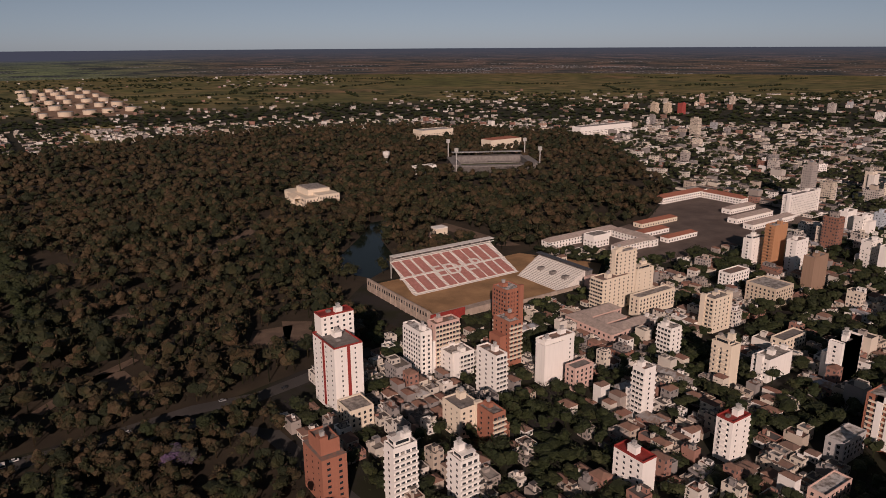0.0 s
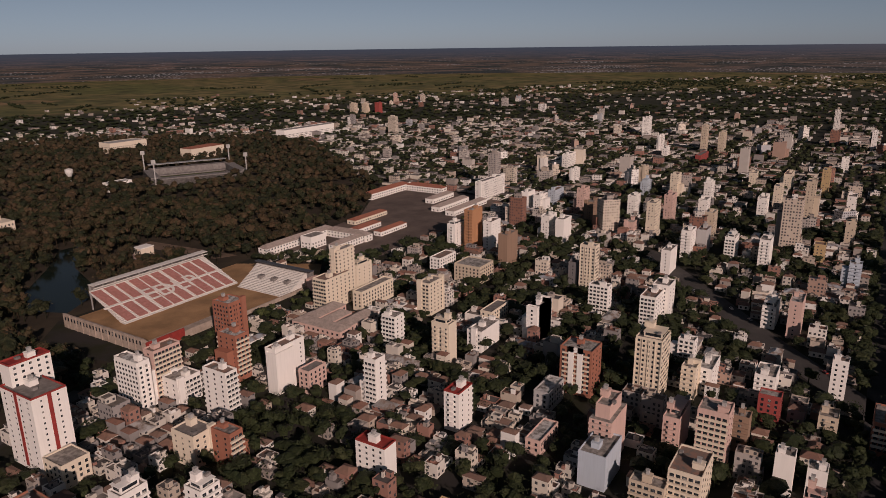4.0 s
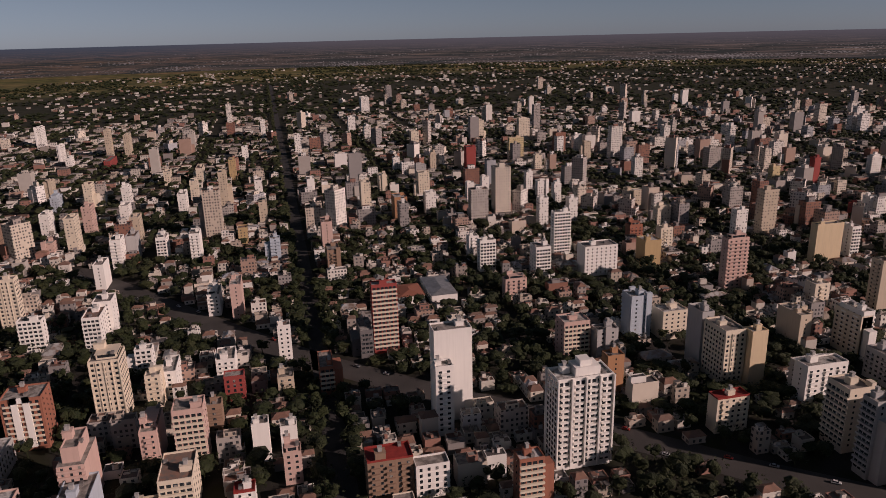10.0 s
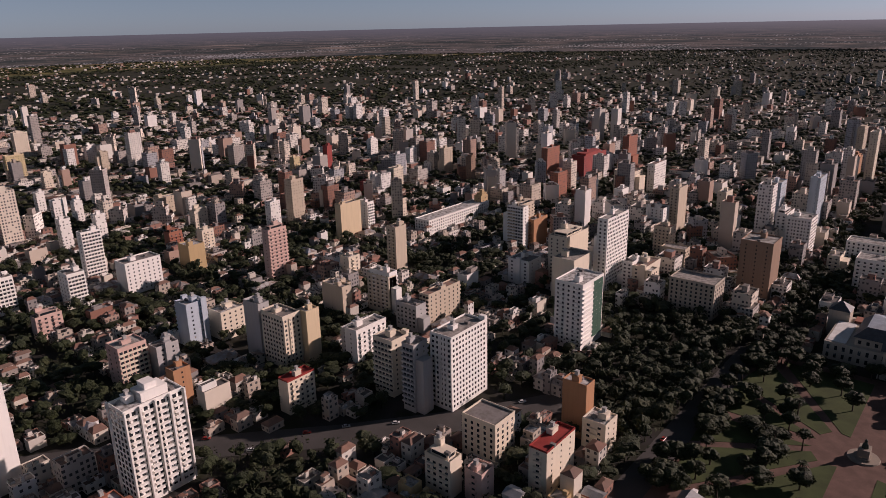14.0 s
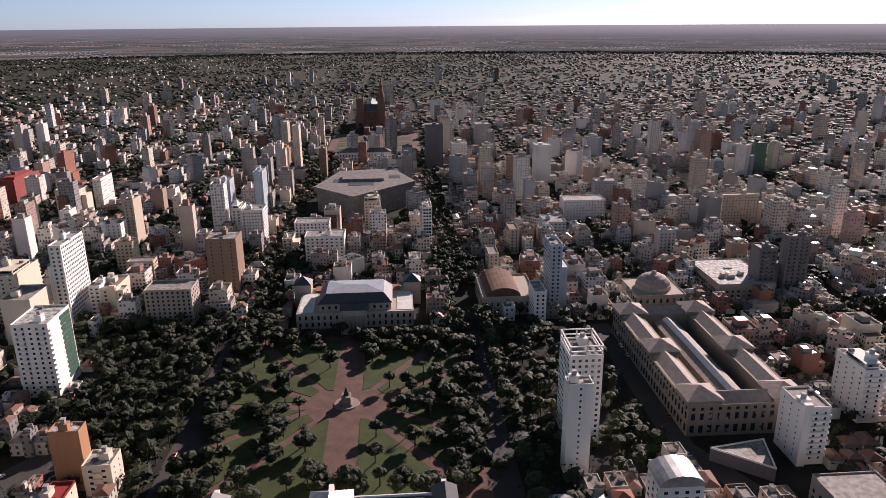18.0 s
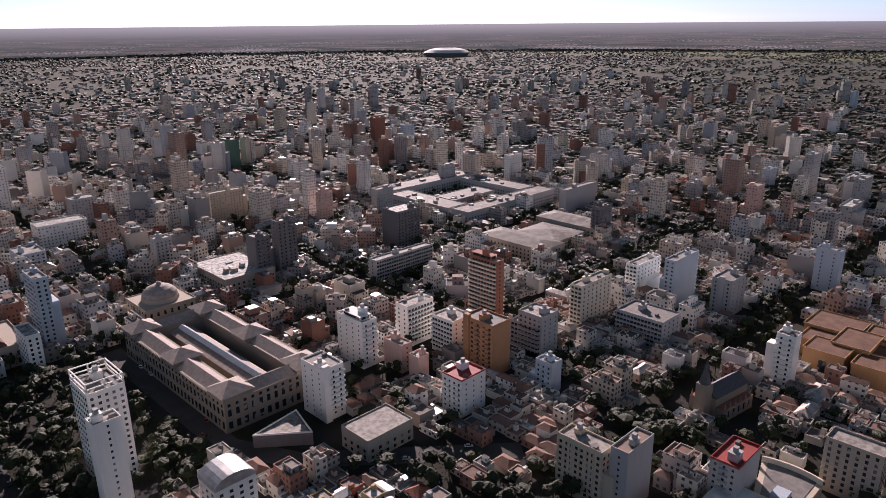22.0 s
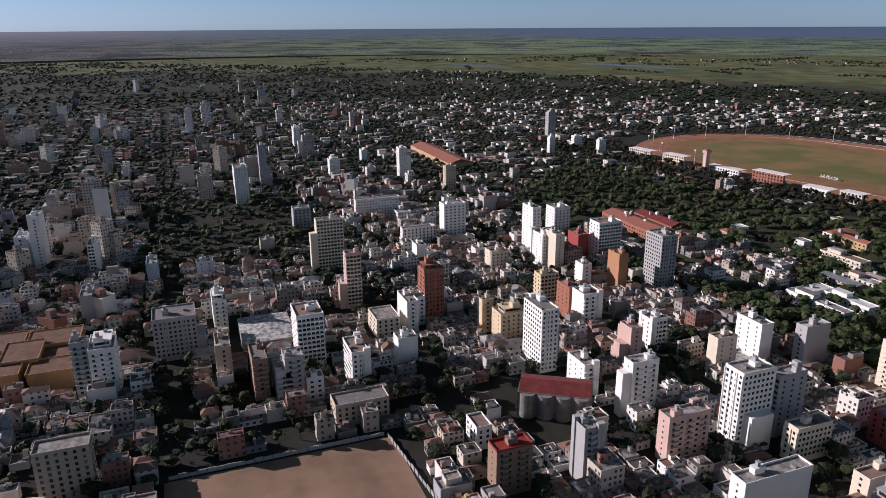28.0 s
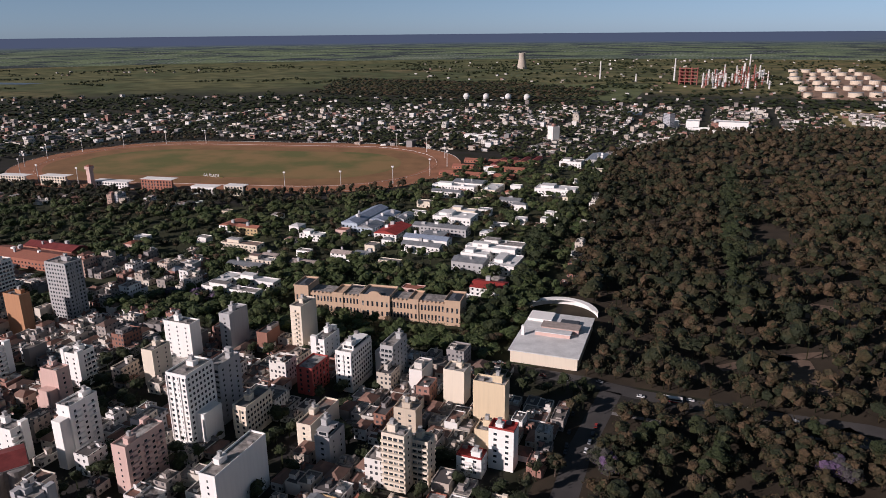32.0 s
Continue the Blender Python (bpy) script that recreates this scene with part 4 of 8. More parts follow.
tower(429, 351, 20, 8, 24, "cream")
tower(-503, 235, 10, 12, 18, "cream")
tower(383, -405, 10, 13, 38, "beige")
tower(449, -333, 8, 18, 42, "pink")
tower(526, 192, 9, 13, 38, "cream", "grid")
tower(-551, 109, 8, 22, 45, "cream", "stripes")
tower(-489, 282, 23, 8, 32, "cream", "blank")
tower(-536, 181, 13, 8, 20, "white", "blank")
tower(528, 205, 8, 8, 21, "dark", "blank")
tower(-567, 11, 8, 13, 16, "blue", "blank")
tower(-550, -150, 9, 17, 32, "blue", "blank")
tower(532, -208, 15, 13, 24, "white", "stripes")
tower(-502, 278, 19, 8, 28, "white")
tower(-575, -28, 22, 8, 19, "blue", "blank")
tower(518, -253, 16, 29, 25, "white")
tower(552, -167, 9, 14, 27, "white", "stripes")
tower(502, 286, 24, 25, 15, "beige", "low")
tower(205, -551, 20, 12, 15, "beige", "low")
tower(62, -585, 33, 21, 23, "white")
tower(-499, 312, 17, 10, 25, "red", "blank")
tower(590, -40, 20, 11, 21, "brown")
tower(-492, 334, 15, 22, 35, "white", "stripes")
tower(-225, -557, 14, 11, 27, "grey")
tower(-101, -594, 8, 22, 22, "stone", "low")
tower(511, 323, 26, 11, 14, "white", "low")
tower(525, -304, 16, 15, 23, "ochre", "blank")
tower(585, -164, 9, 9, 22, "white")
tower(221, -566, 14, 13, 27, "beige")
tower(-26, -609, 8, 22, 40, "white", "stripes")
tower(335, -512, 17, 8, 39, "white", "stripes")
tower(-541, 289, 20, 8, 41, "white")
tower(-406, -464, 27, 21, 34, "dark")
tower(97, -610, 9, 20, 14, "cream")
tower(554, 280, 21, 9, 30, "brown", "blank")
tower(326, -530, 8, 23, 26, "orange")
tower(339, -524, 8, 31, 38, "beige", "stripes")
tower(575, -244, 8, 16, 40, "white", "stripes")
tower(607, 149, 22, 8, 21, "white", "blank")
tower(-625, -73, 22, 8, 25, "white", "stripes")
tower(-597, 200, 8, 30, 16, "white", "low")
tower(634, 8, 9, 9, 22, "blue")
tower(334, -541, 12, 12, 20, "orange")
tower(-541, -341, 19, 9, 33, "dark")
tower(79, -642, 32, 18, 19, "white", "low")
tower(554, -336, 9, 12, 23, "cream")
tower(-146, -635, 20, 27, 17, "blue")
tower(-611, 241, 13, 22, 32, "white")
tower(656, -40, 21, 10, 29, "pink", "blank")
tower(-645, -127, 20, 9, 31, "blue")
tower(132, -644, 19, 22, 32, "white", "grid")
tower(-648, -115, 22, 8, 47, "white")
tower(487, -449, 8, 26, 34, "yellow", "blank")
tower(663, 79, 20, 9, 26, "white")
tower(24, -668, 15, 22, 32, "beige")
tower(148, -652, 9, 24, 32, "white")
tower(-579, 338, 16, 17, 27, "white")
tower(588, -324, 9, 13, 18, "brick")
tower(592, 317, 19, 9, 29, "white")
tower(662, 146, 20, 9, 26, "white")
tower(589, 336, 20, 9, 39, "orange")
tower(581, 352, 17, 9, 24, "white")
tower(255, -631, 17, 15, 25, "white")
tower(676, 110, 20, 9, 21, "white", "stripes")
tower(494, -482, 9, 9, 27, "white", "stripes")
tower(244, -652, 9, 21, 42, "beige")
tower(-688, 109, 13, 17, 22, "grey")
tower(684, 137, 20, 9, 23, "grey", "blank")
tower(435, -546, 18, 99, 14, "white", "low")
tower(-449, -541, 22, 9, 33, "grey")
tower(-403, -577, 14, 9, 31, "pink")
tower(566, -421, 9, 12, 30, "white")
tower(-674, 209, 21, 14, 13, "white")
tower(654, 268, 20, 9, 24, "white", "blank")
tower(706, 39, 12, 9, 16, "ochre", "low")
tower(-189, -692, 42, 22, 22, "white", "low")
tower(490, -525, 9, 11, 22, "cream")
tower(669, -263, 9, 10, 31, "white")
tower(-694, 189, 8, 47, 23, "white", "low")
tower(661, 287, 20, 9, 24, "white")
tower(-272, -673, 19, 12, 25, "grey")
tower(624, -374, 9, 15, 22, "cream")
tower(570, -453, 11, 16, 46, "beige")
tower(705, 192, 20, 9, 39, "cream")
tower(701, 212, 20, 9, 18, "pink")
tower(-334, -652, 36, 9, 32, "beige")
tower(434, -592, 9, 12, 20, "ochre")
tower(679, -300, 9, 10, 26, "white")
tower(-713, -212, 22, 8, 27, "grey")
tower(141, -732, 9, 26, 50, "blue")
tower(-621, -422, 54, 9, 25, "grey", "blank")
tower(175, -732, 9, 20, 41, "blue")
tower(317, -683, 9, 16, 25, "white", "blank")
tower(-709, -271, 18, 11, 35, "pink")
tower(-736, -190, 35, 11, 25, "grey")
tower(750, -127, 23, 14, 26, "orange")
tower(224, -727, 9, 20, 26, "cream")
tower(747, 144, 20, 9, 26, "beige")
tower(773, 19, 9, 9, 25, "beige")
tower(-227, -744, 24, 17, 29, "grey")
tower(359, -694, 10, 17, 27, "white", "blank")
tower(766, -165, 12, 12, 24, "white")
tower(745, 272, 20, 9, 24, "brown")
tower(701, -383, 9, 22, 24, "beige")
tower(800, -96, 20, 11, 34, "cream")
tower(461, -665, 9, 12, 31, "grey")
tower(404, -702, 11, 21, 30, "brick")
tower(-702, -410, 15, 9, 21, "beige")
tower(789, 197, 20, 9, 31, "pink")
tower(-738, -348, 18, 11, 21, "grey")
tower(756, -314, 9, 9, 25, "white")
tower(-818, -65, 20, 9, 35, "beige")
tower(-826, 65, 24, 15, 42, "white")
tower(756, 340, 21, 9, 23, "white")
tower(343, -755, 25, 22, 30, "cream")
tower(802, -222, 9, 9, 24, "white")
tower(816, 166, 21, 9, 24, "white")
tower(799, 241, 20, 9, 24, "white")
tower(590, -591, 9, 9, 25, "white")
tower(-815, 189, 20, 9, 25, "dark")
tower(-827, -128, 28, 9, 28, "grey", "stripes")
tower(-593, -591, 14, 9, 28, "grey")
tower(760, 358, 20, 9, 24, "white", "blank")
tower(602, -588, 9, 14, 15, "red")
tower(-788, 307, 9, 14, 31, "beige")
tower(-823, -205, 33, 9, 34, "grey", "stripes")
tower(-602, -600, 19, 9, 25, "grey")
tower(792, -310, 9, 14, 22, "white")
tower(583, -620, 9, 17, 29, "cream")
tower(809, -268, 9, 9, 16, "white")
tower(324, -790, 9, 33, 35, "white")
tower(820, -246, 9, 9, 26, "white")
tower(801, 304, 20, 9, 26, "pink")
tower(861, 64, 20, 9, 46, "beige")
tower(857, 111, 20, 9, 24, "white")
tower(-670, -553, 23, 9, 36, "white")
tower(872, -38, 20, 9, 29, "white", "blank")
tower(855, -176, 14, 14, 30, "cream")
tower(-838, -262, 27, 9, 50, "grey")
tower(-181, -862, 19, 22, 49, "white", "stripes")
tower(814, 345, 29, 9, 18, "blue")
tower(-857, -224, 41, 9, 28, "grey", "stripes")
tower(878, -128, 20, 10, 26, "cream")
tower(842, -311, 9, 9, 24, "white")
tower(542, -717, 9, 9, 31, "brown")
tower(902, 25, 21, 9, 26, "white")
tower(800, 432, 62, 9, 26, "white")
tower(464, -784, 9, 30, 41, "brick")
tower(-860, -315, 21, 9, 23, "blue")
tower(-881, 276, 13, 11, 41, "white")
tower(919, 103, 20, 9, 27, "cream")
tower(95, -929, 9, 20, 39, "brown")
tower(433, -830, 18, 60, 30, "red")
tower(921, 183, 20, 9, 24, "white")
tower(595, -732, 9, 18, 36, "beige")
tower(920, 225, 20, 9, 31, "cream")
tower(-867, -408, 14, 9, 36, "dark")
tower(925, 264, 23, 9, 17, "blue")
tower(-942, 198, 14, 14, 21, "white")
tower(-53, -975, 24, 22, 61, "dark", "stripes")
tower(957, -194, 9, 15, 21, "grey")
tower(766, -614, 9, 11, 25, "yellow")
tower(135, -983, 9, 20, 61, "cream")
tower(411, -904, 9, 27, 44, "brick")
tower(672, -748, 9, 14, 26, "white")
tower(756, -665, 9, 9, 34, "red", "blank")
tower(946, -363, 9, 11, 26, "cream")
tower(154, -1004, 9, 24, 26, "orange")
tower(-91, -1015, 22, 22, 28, "white", "grid")
tower(950, 375, 20, 9, 21, "white")
tower(-478, -905, 17, 26, 40, "green", "grid")
tower(1024, 61, 20, 9, 34, "ochre")
tower(-1024, -66, 20, 9, 18, "white")
tower(990, -275, 14, 14, 37, "red", "blank")
tower(1008, -223, 9, 9, 27, "beige")
tower(1002, 291, 20, 9, 23, "beige")
tower(-1017, 259, 13, 9, 18, "white")
tower(1050, 107, 39, 9, 22, "cream")
tower(1047, 151, 20, 9, 19, "cream")
tower(691, -815, 9, 15, 27, "white")
tower(1000, -463, 9, 11, 32, "beige")
tower(784, -783, 9, 16, 24, "white")
tower(-928, 612, 9, 12, 24, "white")
tower(-975, 551, 9, 9, 24, "white")
tower(1073, -374, 9, 24, 34, "yellow")
tower(-766, -854, 23, 9, 34, "blue")
tower(-733, -889, 22, 11, 46, "brick")
tower(1070, 433, 37, 9, 23, "white")
tower(1031, -521, 9, 13, 29, "blue")
tower(-141, -1147, 24, 31, 37, "grey")
tower(174, -1148, 9, 27, 43, "beige")
tower(-999, 612, 10, 15, 20, "white")
tower(1106, -495, 9, 17, 26, "white")
tower(-1206, 192, 20, 11, 31, "white")
tower(-1149, -416, 52, 9, 34, "beige")
tower(1228, 50, 20, 9, 21, "white")
tower(1242, -38, 20, 11, 35, "white")
tower(1238, 263, 58, 9, 12, "red", "low")
tower(-1106, 622, 12, 14, 46, "grey")
tower(1244, 325, 20, 9, 17, "white")
tower(1266, -247, 17, 14, 27, "cream")
tower(1241, -447, 12, 21, 43, "cream")
tower(1310, 353, 20, 9, 29, "white")
tower(1337, 282, 20, 9, 48, "beige")
tower(1314, -383, 15, 17, 34, "cream")
tower(1347, 253, 29, 9, 37, "beige")
tower(-1360, -415, 33, 9, 34, "pink")
tower(1483, 21, 24, 9, 36, "white")
tower(1520, -161, 24, 15, 31, "white")
tower(1522, 441, 34, 10, 39, "white")
tower(-1755, -484, 28, 9, 36, "blue")
tower(1906, -240, 36, 22, 39, "white")
tower(1697, 1291, 16, 16, 30, "red", "blank")
tower(1656, 1352, 18, 16, 28, "beige")
tower(1684, 1330, 16, 16, 28, "beige")

# ---- landmarks ----
# pale stone darkened: the shade on the hall's sunless walls is in the colour
HALL_STONE = wall_mat("shade_grey_stone", (0.27, 0.225, 0.18))
# reflected sky put into the base colour, since the water would mirror the ring
LAGOON = plain("sky_tinted_lagoon_water", (0.13, 0.19, 0.26), 0.5, 0.3, 0.01)
BROWN_DECK = plain("brown_tile_deck", (0.21, 0.115, 0.075), 0.9, 0.4, 0.2)
DULL_RED = plain("faded_red_sheet", (0.22, 0.045, 0.04), 0.75, 0.35, 0.25)
SLATE = plain("slate_mansard", (0.09, 0.095, 0.105), 0.5, 0.3, 0.6)
TILE_GREY = plain("greyish_pantile_roof", (0.44, 0.365, 0.32), 0.8, 0.3, 0.4)
SKYLIGHT = plain("skylight_glass_ridge", (0.62, 0.63, 0.64), 0.25, 0.2, 0.3, 0.3, 0.5)
SEAT_PINK = plain("faded_red_terrace_paint", (0.52, 0.235, 0.20), 0.85, 0.3, 0.5)
LINE_WHITE = plain("white_line_paint", (0.78, 0.75, 0.70), 0.8, 0.15, 0.5)
RED_PAVE = plain("red_gravel_path", (0.17, 0.10, 0.078), 0.95, 0.35, 0.15)
LAWN = plain("plaza_lawn", (0.062, 0.082, 0.024), 0.95, 0.35, 0.12)
SAND = plain("race_track_sand", (0.40, 0.185, 0.095), 0.95, 0.3, 0.03)
INFIELD = Mat("racecourse_infield_grass", 0.95)
INFIELD.base(INFIELD.mix(INFIELD.ramp(INFIELD.noise(0.011, 4), (0.42, (0, 0, 0)), (0.6, (1, 1, 1))), (0.125, 0.122, 0.036), (0.24, 0.155, 0.06)))
INFIELD = INFIELD.m
COLLEGE_STONE = wall_mat("tan_college_stone", (0.52, 0.37, 0.25))
STEEL = plain("painted_steel", (0.50, 0.49, 0.47), 0.5, 0.3, 0.5, 0.3, 0.5)
RUST_RED = plain("red_lead_steel", (0.34, 0.12, 0.09), 0.7, 0.3, 0.3)
BRONZE = plain("dark_bronze", (0.06, 0.07, 0.055), 0.5, 0.3, 1.0, 0.5, 0.5)
ORANGE_WALL = wall_mat("ochre_museum_render", (0.46, 0.27, 0.13))
BRICK_DARK = wall_mat("old_dark_brick", (0.20, 0.11, 0.085))


def claim(x0, y0, x1, y1, pad=4):
    FOOTPRINTS.append(rect(x0 - pad, y0 - pad, x1 + pad, y1 + pad))


def hip_roof(bm, x0, y0, x1, y1, z, h, eave=0.4):
    """A hipped roof over a rectangle."""
    x0, y0, x1, y1 = x0 - eave, y0 - eave, x1 + eave, y1 + eave
    w, d = x1 - x0, y1 - y0
    k = min(w, d) / 2
    a = [bm.verts.new(p) for p in ((x0, y0, z), (x1, y0, z), (x1, y1, z), (x0, y1, z))]
    if w > d:
        r = [bm.verts.new((x0 + k, (y0 + y1) / 2, z + h)), bm.verts.new((x1 - k + 0.01, (y0 + y1) / 2, z + h))]
        fs = ((a[0], a[1], r[1], r[0]), (a[1], a[2], r[1]), (a[2], a[3], r[0], r[1]), (a[3], a[0], r[0]))
    else:
        r = [bm.verts.new(((x0 + x1) / 2, y0 + k, z + h)), bm.verts.new(((x0 + x1) / 2, y1 - k + 0.01, z + h))]
        fs = ((a[0], a[1], r[0]), (a[1], a[2], r[1], r[0]), (a[2], a[3], r[1]), (a[3], a[0], r[0], r[1]))
    for f in fs:
        bm.faces.new(f)
    bm.faces.new(a[::-1])


def gable_roof(bm, x0, y0, x1, y1, z, h, eave=0.4):
    x0, y0, x1, y1 = x0 - eave, y0 - eave, x1 + eave, y1 + eave
    if x1 - x0 > y1 - y0:
        m = (y0 + y1) / 2
        p = [(x0, y0, z), (x1, y0, z), (x1, y1, z), (x0, y1, z), (x0, m, z + h), (x1, m, z + h)]
        q = ((0, 1, 5, 4), (2, 3, 4, 5), (1, 2, 5), (3, 0, 4), (3, 2, 1, 0))
    else:
        m = (x0 + x1) / 2
        p = [(x0, y0, z), (x1, y0, z), (x1, y1, z), (x0, y1, z), (m, y0, z + h), (m, y1, z + h)]
        q = ((1, 2, 5, 4), (3, 0, 4, 5), (0, 1, 4), (2, 3, 5), (3, 2, 1, 0))
    v = [bm.verts.new(c) for c in p]
    for f in q:
        bm.faces.new([v[i] for i in f])


def roof_bm(kind, *args):
    bm = bmesh.new()
    (hip_roof if kind == "hip" else gable_roof)(bm, *args)
    return bm


def cylinder_bm(r0, r1, h, n=16, z=0.0, cap=True):
    bm = bmesh.new()
    a = [bm.verts.new((r0 * math.cos(2 * math.pi * i / n), r0 * math.sin(2 * math.pi * i / n), z)) for i in range(n)]
    b = [bm.verts.new((r1 * math.cos(2 * math.pi * i / n), r1 * math.sin(2 * math.pi * i / n), z + h)) for i in range(n)]
    for i in range(n):
        bm.faces.new((a[i], a[(i + 1) % n], b[(i + 1) % n], b[i]))
    if cap:
        bm.faces.new(b)
    return bm


def lathe_bm(profile, n=20):
    """A turned body from (radius, height) pairs."""
    bm = bmesh.new()
    rings = [[bm.verts.new((r * math.cos(2 * math.pi * i / n), r * math.sin(2 * math.pi * i / n), z)) for i in range(n)] for r, z in profile]
    for a, b in zip(rings, rings[1:]):
        for i in range(n):
            bm.faces.new((a[i], a[(i + 1) % n], b[(i + 1) % n], b[i]))
    return bm


def prism_bm(poly, z0, z1):
    bm = bmesh.new()
    lo = [bm.verts.new((x, y, z0)) for x, y in poly]
    hi = [bm.verts.new((x, y, z1)) for x, y in poly]
    n = len(poly)
    for i in range(n):
        bm.faces.new((lo[i], lo[(i + 1) % n], hi[(i + 1) % n], hi[i]))
    bm.faces.new(hi)
    bmesh.ops.recalc_face_normals(bm, faces=bm.faces[:])
    return bm


def windows_on(ob, w, d, z0, rows, pitch=3.2, wide=1.4, tall=2.2, step=4.2, at=(0, 0), sides=(0, 1, 2, 3)):
    """Rows of windows on a block that is a part of ob, one part a storey."""
    me = bm_mesh("storey_glazing", window_row(w, d, [(pitch, wide, tall) if s in sides else (0, 0, 0) for s in range(4)], 0), GLASS)
    for i in range(rows):
        tagged(part("storey_glazing", me, GLASS, ob, at=(at[0], at[1], z0 + i * step)), kind="stuff")


def block(ob, name, x0, y0, x1, y1, z0, z1, mat, label=""):
    return part(name, boxes_bm((x0, y0, z0, x1, y1, z1)), mat, ob, label)


def letters(text, size, depth, mat, parent, m, label):
    cu = bpy.data.curves.new("text", "FONT")
    cu.body, cu.size, cu.extrude, cu.align_x = text, size, depth, "CENTER"
    tmp = new("tmp", cu)
    me = bpy.data.meshes.new_from_object(tmp)
    bpy.data.objects.remove(tmp)
    me.materials.clear()
    me.materials.append(mat)
    ob = part("lettering", me, mat, parent, label)
    ob.matrix_local = m
    return ob


def low_hall(name, x0, y0, x1, y1, h, wall, roof, rise, label, category="building", kind="gable", rows=1):
    """A low building with a pitched roof and window rows."""
    cx, cy = (x0 + x1) / 2, (y0 + y1) / 2
    ob = thing(name, pose(cx, cy, 0), label, category)
    w, d = x1 - x0, y1 - y0
    block(ob, "wall", -w / 2, -d / 2, w / 2, d / 2, 0, h, wall)
    if rise > 0.2:
        part("roof", roof_bm(kind, -w / 2, -d / 2, w / 2, d / 2, h, rise), roof, ob)
    else:
        part("roof", boxes_bm((-w / 2 + 0.3, -d / 2 + 0.3, h, w / 2 - 0.3, d / 2 - 0.3, h + 0.15)), roof, ob)
        part("parapet", parapet_bm(w, d, 0.7), wall, ob, at=(0, 0, h))
    windows_on(ob, w, d, 1.2, rows, 4.0, 1.6, 1.6, 3.4)
    claim(x0, y0, x1, y1)
    return ob


# -- football ground --
ob = thing("football_stand", pose(337, 455, 0), "steep terrace of faded red panels with white aisles", "grandstand")
claim(225, 375, 445, 515, 0)
SW, SD, SH = 108.0, 50.0, 15.5
N = 24
for i in range(N):
    part("step", boxes_bm((-SW / 2 + i * 0.25, i * SD / N, max(0.2, i * SH / N - 1.2), SW / 2 + i * 0.25, (i + 1) * SD / N, (i + 1) * SH / N), bottom=True), LINE_WHITE, ob)
slope = math.atan2(SH, SD)
sl = pose(0, 0, 0, math.degrees(slope))
LEN = math.hypot(SD, SH)
for i in range(10):
    for lo, hi in ((0.05, 0.44), (0.50, 0.93)):
        x0 = -SW / 2 + 2.5 + i * (SW - 4) / 10 + (1.8 if i in (3, 6) else 0.9)
        p = part("seat_panel", boxes_bm((0, 0, 0.45, (SW - 4) / 10 - 2.7, LEN * (hi - lo), 0.85)), SEAT_PINK, ob)
        p.matrix_local = pose(x0 + 3 * lo, 0, 0) @ sl @ pose(0, lo * LEN, 0.25)
letters("EDLP", 23, 0.12, LINE_WHITE, ob, pose(4, 0, 0) @ sl @ pose(0, LEN * 0.30, 1.3), "pale letters across the terrace")
block(ob, "gangway", -SW / 2, SD * 0.46, SW / 2 + 3, SD * 0.49, SH * 0.45, SH * 0.53, LINE_WHITE)
part("back_wall", boxes_bm((-SW / 2 + 6, SD, 9, SW / 2 + 6, SD + 0.6, SH + 4.5)), CONCRETE, ob)
part("canopy", boxes_bm((-SW / 2 + 6, SD - 6, SH + 4.5, SW / 2 + 7, SD + 1, SH + 5.0), (-SW / 2 + 6, SD - 6, SH + 2.2, SW / 2 + 7, SD - 5.7, SH + 2.8), bottom=True), LINE_WHITE, ob, "pale flat canopy edge")
for i in range(11):
    part("stand_leg", boxes_bm((-SW / 2 + 6 + i * SW / 10.05, SD - 1, 0, -SW / 2 + 6.8 + i * SW / 10.05, SD - 0.2, SH + 4.5)), STEEL, ob)
ob = thing("open_stand", pose(384, 402, 0), "bare white concrete terrace with a back wall", "grandstand")
for i in range(18):
    part("step", boxes_bm((i * 1.8, -8 + i * 0.3, 0.0, (i + 1) * 1.8, 46 + i * 0.5, (i + 1) * 0.62)), LINE_WHITE, ob)
part("back_wall", boxes_bm((32.4, -10, 0, 33.2, 55, 14)), CONCRETE, ob)
part("canopy", boxes_bm((29, -10, 13.6, 34, 55, 14.2), bottom=True), SLATE, ob, "dark roof edge")
for i in range(3):
    part("stair_mouth", boxes_bm((14, 2 + i * 15, 5.4, 19, 6 + i * 15, 8.2)), CONCRETE, ob)
part("side_tower", boxes_bm((24, -20, 0, 36, -10.2, 10)), WALLS["pink"], ob)
OLD_WALL = plain("sunbleached_stadium_concrete", (0.47, 0.38, 0.31), 0.9, 0.35, 0.25)
PITCH_EARTH = plain("dug_pitch_earth", (0.47, 0.28, 0.14), 0.95, 0.4, 0.05)
ob = thing("stadium_wall", pose(258, 398, 0), "old concrete stadium terrace wall with window slots", "stadium wall")
bm = bmesh.new()
for i in range(6):
    add_box(bm, i * 1.3, 0, 0, (i + 1) * 1.3, 92, 10.5 - i * 1.3)
part("terrace", bm, OLD_WALL, ob)
for i in range(24):
    part("wall_slot", boxes_bm((-0.06, 2.2 + i * 3.75, 5.6, 0.1, 3.6 + i * 3.75, 8.4)), GLASS, ob)
    if i % 2 == 0:
        part("buttress", boxes_bm((-0.5, 0.6 + i * 3.75, 0, 0.0, 1.2 + i * 3.75, 10.4)), OLD_WALL, ob)
part("end_terrace", boxes_bm((8, -2, 0, 62, 5, 5.5), (8, 5, 0, 62, 9, 3.2)), OLD_WALL, ob)
part("red_hoarding", boxes_bm((0.5, -2.6, 0.5, 31, -2.05, 8.2)), RED_TOP, ob, "bright red hoarding")
